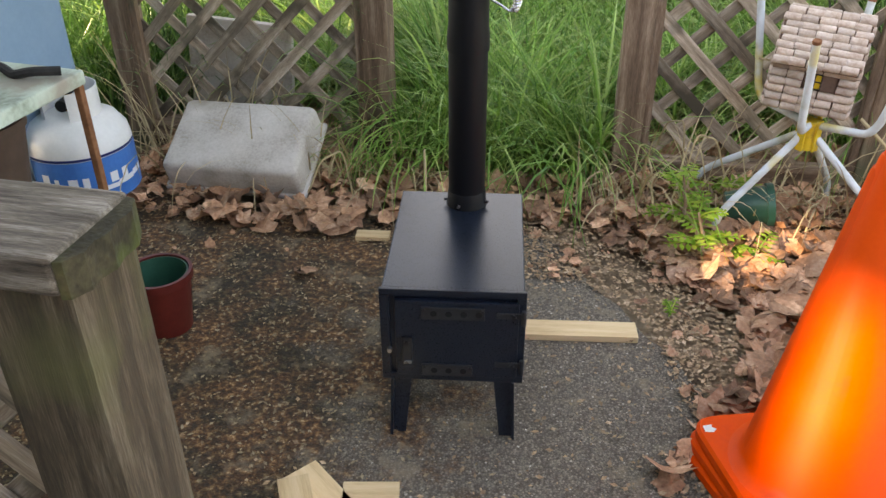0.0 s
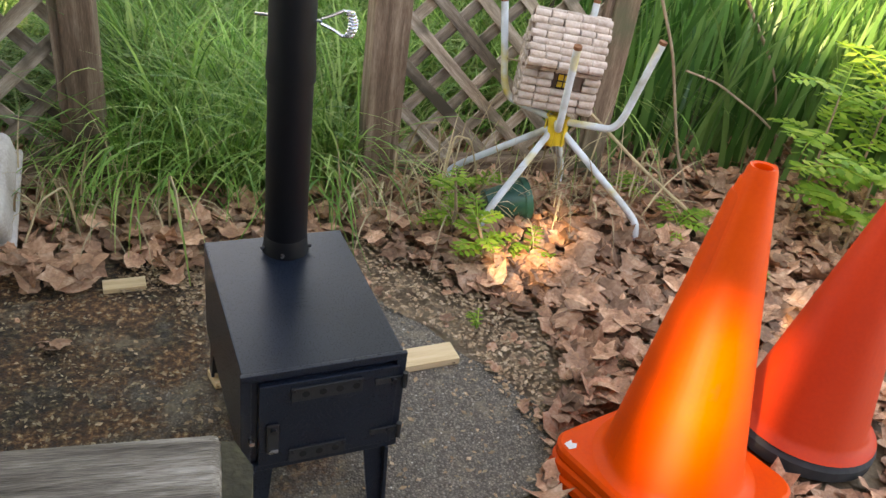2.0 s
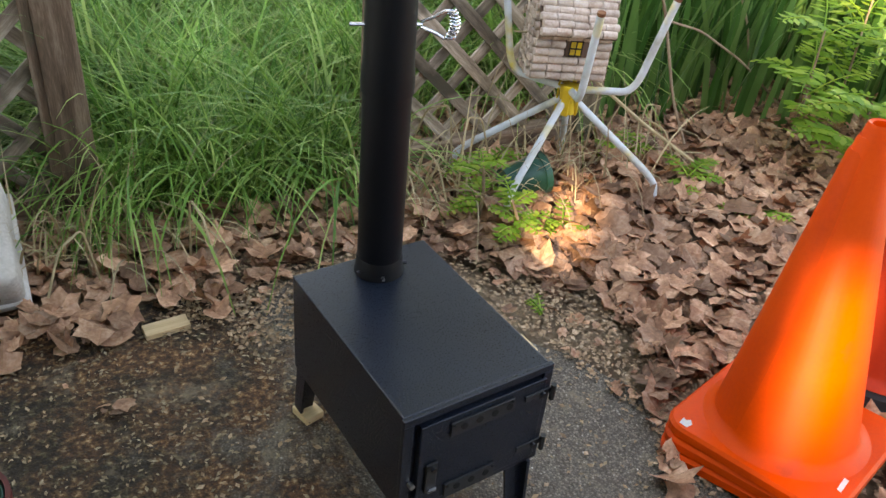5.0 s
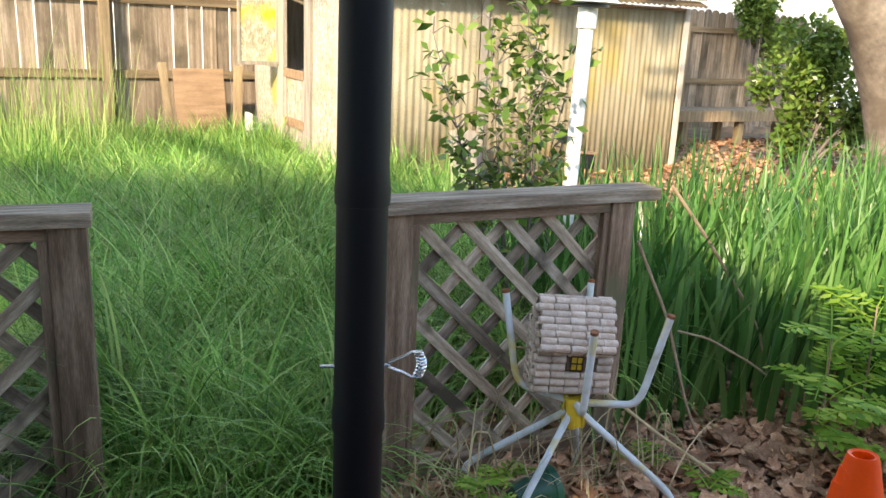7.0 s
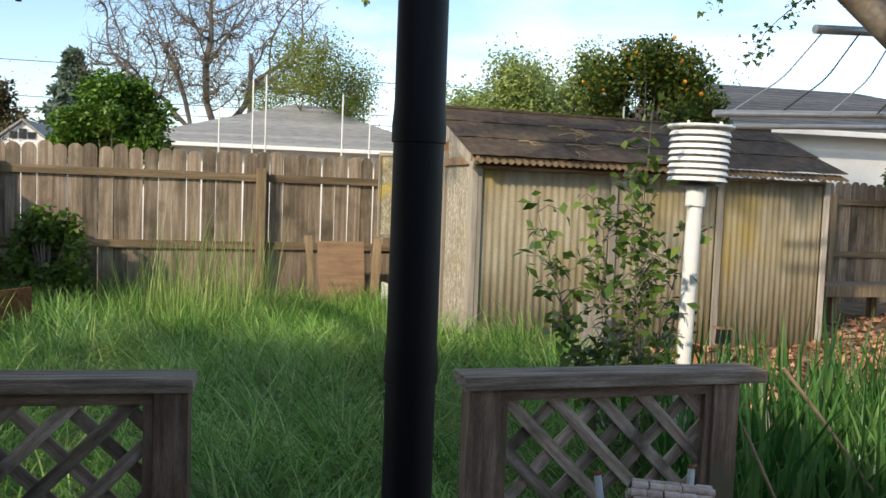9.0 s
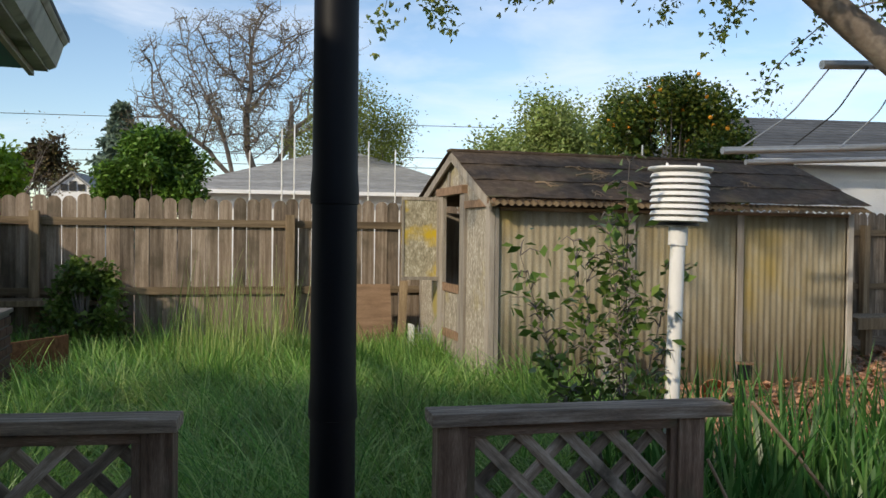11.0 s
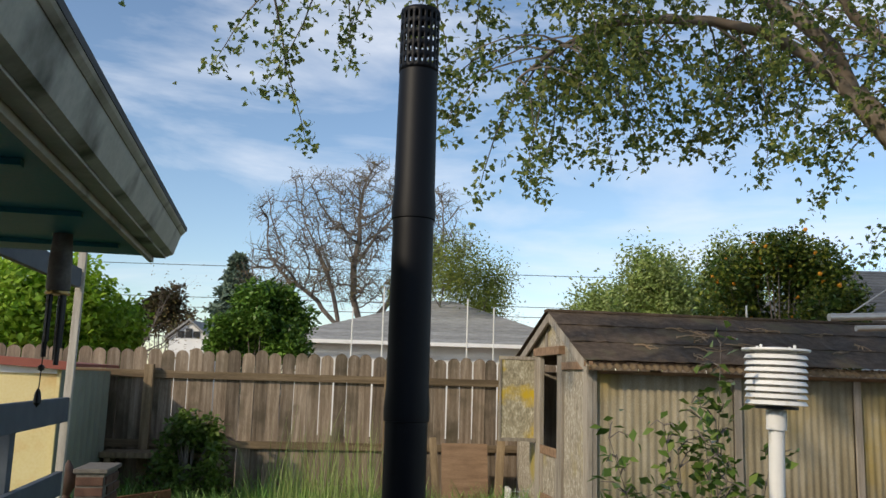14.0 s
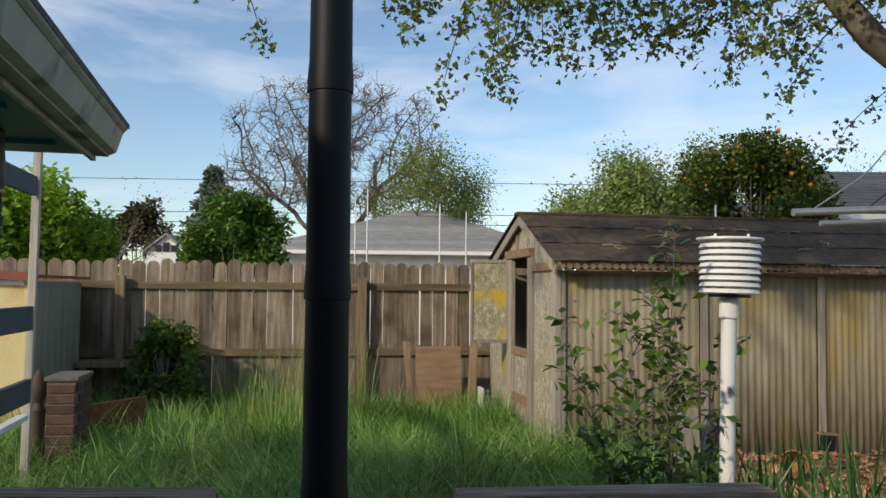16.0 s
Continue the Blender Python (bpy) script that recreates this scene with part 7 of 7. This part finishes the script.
def grass_patch(name, label, nr, n, box, keep, hgt, wid, lean, mat, segs=4, tuft=0):
    """Grass blades; with tuft, gathered in tussocks of about that many blades that fall outwards."""
    if tuft:
        c = scatter(nr, n // tuft, *box, keep)
        i = nr.integers(0, len(c), n)
        size = nr.uniform(0.035, 0.085, len(c))[i]
        off = nr.normal(0, 1, (n, 2)) * size[:, None]
        p = c[i] + off
        ok = keep(p[:, 0], p[:, 1])
        p, off, i = p[ok], off[ok], i[ok]
        sweep = np.array([noise.noise((x * 0.7, y * 0.7, 5.1)) for x, y in c])[i] * 3.0 + 3.4
        head = np.arctan2(off[:, 1] + 0.035 * np.sin(sweep), off[:, 0] + 0.035 * np.cos(sweep)) + nr.normal(0, 0.35, len(p))
        scale = nr.uniform(0.72, 1.22, len(c))[i]
    else:
        p = scatter(nr, n, *box, keep)
        head, scale = None, 1.0
    k = len(p)
    clump = np.array([noise.noise((x * 1.3, y * 1.3, 0.7)) for x, y in p])
    base = np.concatenate([p, np.full((k, 1), -0.02)], 1)
    h = nr.uniform(*hgt, k) * (1 + 0.45 * clump) * scale
    if head is None:
        head = nr.uniform(0, 2 * np.pi, k) * 0.85 + 3.2 + clump * 2.5
    v, q = blades(nr, base, h, nr.uniform(*wid, k), nr.uniform(*lean, k) * (1 + 0.3 * clump), head, segs, 1.0, nr.normal(0, 0.5, k))
    single(name, raw_mesh(name, v, q, mat, True), None, Matrix(), label, "grass", kind="stuff")


nr = np.random.default_rng(17)
grass_patch("long_grass", "long drooping green grass in the yard", nr, 17000, (-1.6, 1.5, 2.36, 4.4), lambda x, y: ((x < 1.15) | (y > 2.7)) & ((y > 2.72) | ((x > -0.46) & (x < 0.27))), (0.34, 0.70), (0.004, 0.011), (0.8, 2.9), grass_green, 8, 55)
grass_patch("long_grass", "long drooping green grass in the yard", nr, 30000, (-3.6, 2.0, 4.4, 7.0), lambda x, y: off_shed(x, y), (0.32, 0.62), (0.005, 0.012), (0.8, 2.8), grass_green, 6, 50)
grass_patch("long_grass", "long drooping green grass in the yard", nr, 26000, (-5.0, 1.3, 7.0, 9.4), lambda x, y: off_shed(x, y), (0.26, 0.55), (0.007, 0.013), (0.5, 2.2), grass_green, 4, 45)
grass_patch("long_grass", "long drooping green grass in the yard", nr, 1700, (-0.45, 0.27, 2.25, 2.5), lambda x, y: y > 2.33 + 0.06 * np.sin(x * 9), (0.15, 0.42), (0.004, 0.007), (0.6, 2.0), grass_green, 6)
grass_patch("long_grass", "long drooping green grass in the yard", nr, 9000, (-2.6, -1.3, 2.4, 4.4), lambda x, y: y > 2.45, (0.30, 0.62), (0.005, 0.009), (0.5, 1.7), iris_green, 5)
grass_patch("dry_grass", "dry straw-coloured grass tufts along the lattice", nr, 620, (-1.35, 1.2, 2.08, 2.32), lambda x, y: ((x < -0.30) | (x > 0.16)), (0.10, 0.42), (0.003, 0.007), (0.5, 2.6), straw, 6)
grass_patch("green_tuft", "green grass tuft at the foot of the post", nr, 80, (-0.62, -0.40, 2.16, 2.32), lambda x, y: y > 2.0, (0.10, 0.40), (0.003, 0.006), (0.6, 2.4), grass_green, 6)
grass_patch("tall_stalks", "tall thin seeding grass stalks", nr, 260, (-1.5, -0.3, 7.2, 9.2), lambda x, y: x < 5, (0.8, 1.25), (0.006, 0.011), (0.1, 0.5), soft_leaf, 5)


grass_patch("pale_grass", "pale drooping grass blades among the green", nr, 7500, (-1.8, 1.2, 2.72, 6.8), lambda x, y: off_shed(x, y), (0.40, 0.72), (0.003, 0.008), (1.2, 2.9), soft_leaf, 6)


def sword_leaves():
    n = 4000
    p = scatter(nr, n, 1.12, 4.6, 1.6, 4.6, lambda x, y: (x > 1.15 + 0.35 * np.maximum(0, y - 3.6)) & (y > 2.42 - 0.28 * np.maximum(0, x - 1.5)) & (y < 3.55 + 0.18 * x))
    c = p + nr.normal(0, 0.02, p.shape)
    k = len(c)
    base = np.concatenate([c, np.full((k, 1), -0.02)], 1)
    v, q = blades(nr, base, nr.uniform(0.48, 0.98, k), nr.uniform(0.018, 0.034, k), nr.uniform(0.05, 0.75, k), nr.uniform(0, 2 * np.pi, k), 6, 1.0, nr.normal(0, 0.9, k))
    single("sword_leaves", raw_mesh("sword_leaves", v, q, iris_green, True), None, Matrix(), "dense stand of upright green sword-shaped leaves", "iris leaves", kind="stuff")


sword_leaves()


def frond(m_list, base, heading, ln, pairs, size, rise, nr):
    """A pinnate leaf: a bent stalk with paired leaflets."""
    d = Vector((math.cos(heading), math.sin(heading), 0))
    s = Vector((-d.y, d.x, 0))
    pts = []
    for i in range(pairs + 1):
        u = i / pairs
        pts.append(Vector(base) + d * ln * u * math.cos(rise * (1 - u)) + Vector((0, 0, ln * (math.sin(rise) * u - 0.45 * u * u))))
    m = m_list
    m.tube([tuple(p) for p in pts], [0.0022] * len(pts), 4, caps=False)
    for i in range(1, pairs + 1):
        w = size * (0.45 + 0.75 * math.sin(math.pi * min(1, 0.12 + 0.82 * i / pairs)))
        for sg in (-1, 1):
            o = (s * sg + d * 0.45 + Vector((0, 0, nr.uniform(-0.25, 0.15)))).normalized()
            e = d - o * d.dot(o)
            e.normalize()
            p = pts[i]
            m.add([tuple(p), tuple(p + o * w * 0.5 + e * w * 0.24), tuple(p + o * w), tuple(p + o * w * 0.5 - e * w * 0.24)], [(0, 1, 2, 3)])


def weed(label, at, n, ln, pairs, size, seed, stem=0.0, category="weed", group="feathery weeds"):
    rr = random.Random(seed)
    root = empty("weed", Matrix.Translation(at), label, category, group)
    top = Vector((rr.uniform(-0.04, 0.04), rr.uniform(-0.04, 0.04), max(stem, 0.015)))
    part("stem", Mesh().tube([(0, 0, -0.01), tuple(top * 0.5 + Vector((0.01, 0, 0))), tuple(top)], [0.006, 0.005, 0.003], 6), twig_wood, root)
    for k in range(n):
        u = rr.uniform(0.15, 1.0)
        m = Mesh()
        frond(m, tuple(top * u), rr.uniform(0, 2 * math.pi), ln * rr.uniform(0.7, 1.2), pairs, size, rr.uniform(0.4, 1.1), rr)
        part("frond", m, weed_green, root)


weed("feathery bright green weed growing through dead leaves", (0.555, 1.875, 0.0), 10, 0.095, 6, 0.030, 1, 0.15)
weed("feathery bright green weed growing through dead leaves", (0.665, 1.87, 0.0), 6, 0.07, 5, 0.028, 2, 0.05)
weed("feathery bright green weed growing through dead leaves", (0.60, 2.20, 0.0), 7, 0.12, 7, 0.030, 3, 0.09)
weed("slender feathery weed with bright green leaflets", (0.50, 2.03, 0.0), 8, 0.10, 6, 0.028, 4, 0.22)
weed("tall feathery shrub with yellow green leaflets", (1.72, 2.10, 0.0), 14, 0.22, 9, 0.052, 5, 0.46)
weed("tall feathery shrub with yellow green leaflets", (1.96, 2.16, 0.0), 14, 0.23, 9, 0.054, 6, 0.52)
weed("tall feathery shrub with yellow green leaflets", (1.76, 1.88, 0.0), 12, 0.22, 9, 0.052, 16, 0.30)
weed("tall feathery shrub with yellow green leaflets", (2.08, 2.02, 0.0), 13, 0.23, 9, 0.054, 26, 0.42)
weed("feathery bright green weed growing through dead leaves", (1.25, 2.05, 0.0), 6, 0.12, 7, 0.034, 7, 0.05)
weed("feathery bright green weed growing through dead leaves", (1.12, 2.22, 0.0), 6, 0.11, 7, 0.032, 8, 0.09)
weed("feathery bright green weed growing through dead leaves", (1.33, 1.80, 0.0), 5, 0.11, 7, 0.032, 9, 0.05)
weed("feathery bright green weed growing through dead leaves", (0.46, 1.60, 0.0), 3, 0.05, 5, 0.014, 10, 0.0)
single("dead_stalk", Mesh().tube(smooth_path([(1.332, 2.5, 0.885), (1.497, 2.5, 0.702), (1.775, 2.5, 0.367), (1.90, 2.48, 0.0)]), [0.0062] * 9 + [0.0042] * 7, 7), twig_wood, Matrix(), "long dry flower stalk leaning through the leaves", "stalk", "dry stalks")
single("dead_stalk", Mesh().tube(smooth_path([(0.98, 2.30, 0.30), (1.15, 2.18, 0.16), (1.34, 2.05, 0.03)]), 0.006, 6), straw, Matrix(), "dry straw stem bent to the ground", "stalk", "dry stalks")
single("dead_stalk", Mesh().tube(smooth_path([(1.10, 2.33, 0.75), (1.22, 2.30, 0.50), (1.30, 2.25, 0.20), (1.38, 2.2, 0.01)]), 0.005, 6), twig_wood, Matrix(), "thin dry stem beside the panel's post", "stalk", "dry stalks")
single("dead_stalk", Mesh().tube(smooth_path([(1.36, 2.42, 0.40), (1.482, 2.4, 0.367), (1.711, 2.4, 0.237), (2.01, 2.38, 0.0)]), 0.0042, 6), twig_wood, Matrix(), "thin knotted dry stem across the leaves", "stalk", "dry stalks")
rr = random.Random(66)
for k in range(9):
    x, y = rr.choice(((0.42, 2.16), (0.30, 2.14), (-0.40, 2.04), (0.38, 2.2), (1.25, 2.2))) 
    x, y = x + rr.uniform(-0.12, 0.12), y + rr.uniform(-0.05, 0.05)
    a, h = rr.uniform(0, 6.28), rr.uniform(0.14, 0.30)
    c, s = math.cos(a), math.sin(a)
    single("dead_stalk", Mesh().tube(smooth_path([(x, y, 0), (x + 0.03 * c, y + 0.03 * s, h), (x + 0.10 * c, y + 0.10 * s, h * 0.9), (x + 0.15 * c, y + 0.15 * s, h * 0.4)]), 0.003, 5), straw, Matrix(), "bent dry straw stem by the fence", "stalk", "dry stalks")


# ---- dead leaves ----
def dead_leaf_data(rr, size):
    """A curled, lobed dry leaf."""
    pts = []
    lobes = [(0, 1.0), (26, 0.74), (50, 0.95), (78, 0.70), (106, 0.78), (142, 0.58), (180, 0.42), (218, 0.58), (254, 0.78), (282, 0.70), (310, 0.95), (334, 0.74)]
    k1, k2 = rr.uniform(-0.9, 1.2), rr.uniform(-0.7, 1.1)
    def z(x, y):
        return (k1 * x * x + k2 * y * y) / size * 0.55 + 0.14 * size * math.sin(9 * x / size + k1 * 3) * 0.4
    vs = [(0, 0, z(0, 0))]
    for a, r in lobes:
        r *= size * rr.uniform(0.85, 1.12)
        x, y = r * math.cos(radians(a)), r * math.sin(radians(a))
        vs.append((x, y, z(x, y)))
    n = len(lobes)
    fs = [(0, 1 + i, 1 + (i + 1) % n) for i in range(n)]
    lo = min(v[2] for v in vs)
    return [(x, y, zz - lo) for x, y, zz in vs], fs


def in_litter(x, y):
    """Where the dead leaves lie thick."""
    if 1.97 + 0.05 * math.sin(7 * x) < y < 2.7 and -1.3 < x < 2.9:
        if -0.42 < x < 0.25 and y > 2.3:
            return 0.25
        return 0.65 if x < 0.25 else 1.0
    if y <= 1.99 and 1.0 < y and x > 0.58 + (1.99 - y) * -0.05 + 0.10 * math.sin(5 * y) - max(0, y - 1.55) * 0.6:
        return 1.0 if x < 2.9 else 0.3
    if 1.80 < y <= 1.98 and x < -0.25:
        return 0.40
    if y <= 1.0 and x > 0.80:
        return 0.8
    if y > 1.2 and x > 0.12 and x + 0.75 * y > 1.50 + 0.06 * math.sin(9 * y):
        return 0.16
    if 1.70 < y <= 1.98 and -0.25 <= x < 0.3:
        return 0.10
    if 1.55 < y and x < -0.3:
        return 0.05
    return 0.0


rr = random.Random(90)
shapes = []
for k in range(8):
    vs, fs = dead_leaf_data(rr, 0.036)
    m = Mesh()
    m.add(vs, fs)
    shapes.append((vs, fs, m.data("leaf", dead_leaf, False)))
litter_root = empty("leaf_litter", Matrix(), "thick litter of dry brown sycamore leaves", "leaf litter", kind="stuff")
joined, single_n, tries = Mesh(), 0, 0
while tries < 40000 and len(joined.f) < 150000:
    tries += 1
    x, y = rr.uniform(-1.3, 2.9), rr.uniform(0.2, 2.7)
    w = in_litter(x, y)
    if rr.random() > w or math.hypot(x - 0.72, y - 1.06) < 0.235 or math.hypot(x - 1.11, y - 1.17) < 0.19 or math.hypot(x + 0.39, y - 1.80) < 0.10:
        continue
    s = rr.choice((0.4, 0.5, 0.6, 0.75, 0.9, 1.0, 1.15, 1.4, 1.7)) * rr.uniform(0.8, 1.15)
    if w < 0.3:
        s *= 0.55
    m = pose(x, y, rr.uniform(0.0, 0.034) * (0.3 if w < 0.3 else 1) + (0.004 if w < 0.5 else 0.0), rr.gauss(0, 15), rr.gauss(0, 15), rr.uniform(0, 360)) @ Matrix.Scale(s * 0.92, 4)
    vs, fs, me = rr.choice(shapes)
    if s > 1.2 and single_n < 290 and w >= 0.4 and -0.9 < x < 1.5 and 1.5 < y < 2.3:
        o = part("leaf", me, None, litter_root, at=m @ Matrix.Translation((0, 0, 0.010)))
        single_n += 1
    else:
        joined.add([tuple(m @ Vector(v)) for v in vs], fs)
tagged(part("small_leaves", joined, dead_leaf, litter_root), kind="stuff")
crumbs = Mesh()
for k in range(2200):
    x, y = rr.uniform(-1.5, 0.75), rr.uniform(0.5, 2.15)
    if rr.random() > 0.15 + 0.85 * min(1, max(0, (-x + 0.15) * 1.2)) and y < 1.8 and x < 0.35:
        continue
    s, a = rr.uniform(0.002, 0.007), rr.uniform(0, 6.28)
    z = 0.002 + rr.uniform(0, 0.004)
    c, d = math.cos(a) * s, math.sin(a) * s
    crumbs.add([(x - c, y - d, z), (x + d * 0.6, y - c * 0.6, z + 0.002), (x + c, y + d, z + 0.001), (x - d * 0.6, y + c * 0.6, z + 0.003)], [(0, 1, 2, 3)])
for k in range(22000):
    x, y = rr.uniform(-0.4, 0.95), rr.uniform(0.85, 2.3)
    w = in_litter(x, y)
    if w < 0.1 and rr.random() > 0.05:
        continue
    s, a = rr.uniform(0.002, 0.010), rr.uniform(0, 6.28)
    z = 0.003 + rr.uniform(0, 0.006)
    c, d = math.cos(a) * s, math.sin(a) * s
    crumbs.add([(x - c, y - d, z), (x + d * 0.6, y - c * 0.6, z + 0.002), (x + c, y + d, z + 0.003), (x - d * 0.6, y + c * 0.6, z + 0.001)], [(0, 1, 2, 3)])
flecks = Mesh()
for k in range(7500):
    x, y = rr.uniform(-1.4, 0.45), rr.uniform(0.45, 1.95)
    if x > -0.15 and rr.random() < 0.75 or noise.noise((x * 5, y * 5, 3.3)) < -0.12:
        continue
    s, a = rr.uniform(0.0015, 0.0085), rr.uniform(0, 6.28)
    z = 0.0025 + rr.uniform(0, 0.003)
    c, d = math.cos(a) * s, math.sin(a) * s
    flecks.add([(x - c, y - d, z), (x + d * 0.45, y - c * 0.45, z + 0.001), (x + c, y + d, z + 0.001), (x - d * 0.45, y + c * 0.45, z + 0.0015)], [(0, 1, 2, 3)])
single("straw_flecks", flecks, fleck_tan, Matrix(), "pale dry flecks of straw strewn over the mossy patio", "debris", kind="stuff")
single("leaf_crumbs", crumbs, crumb_tan, Matrix(), "brown leaf crumbs strewn over the patio", "debris", kind="stuff")
for x, y, a, s in ((-0.50, 1.83, 20, 1.7), (-0.80, 1.83, 200, 1.5), (-0.72, 1.80, 80, 1.5), (-0.30, 1.98, 130, 1.3)):
    single("fallen_leaf", shapes[int(s * 10) % 8][2], None, pose(x, y, 0.004, 0, 0, a) @ Matrix.Scale(s, 4), "large dry brown leaf lying on the patio", "leaf", "fallen leaves on the patio")

far_litter = Mesh()
for k in range(4200):
    vs, fs, me = rr.choice(shapes)
    fx, fy = rr.uniform(2.6, 8.5), rr.uniform(4.3, 9.8)
    if not off_shed(np.array([fx]), np.array([fy]))[0]:
        continue
    m = pose(fx, fy, rr.uniform(0, 0.03), rr.gauss(0, 18), rr.gauss(0, 18), rr.uniform(0, 360)) @ Matrix.Scale(rr.uniform(1.0, 1.9), 4)
    far_litter.add([tuple(m @ Vector(v)) for v in vs], fs)
single("leaf_drift", far_litter, dead_leaf, Matrix(), "drift of dry brown leaves under the plank bench", "leaf litter", kind="stuff")
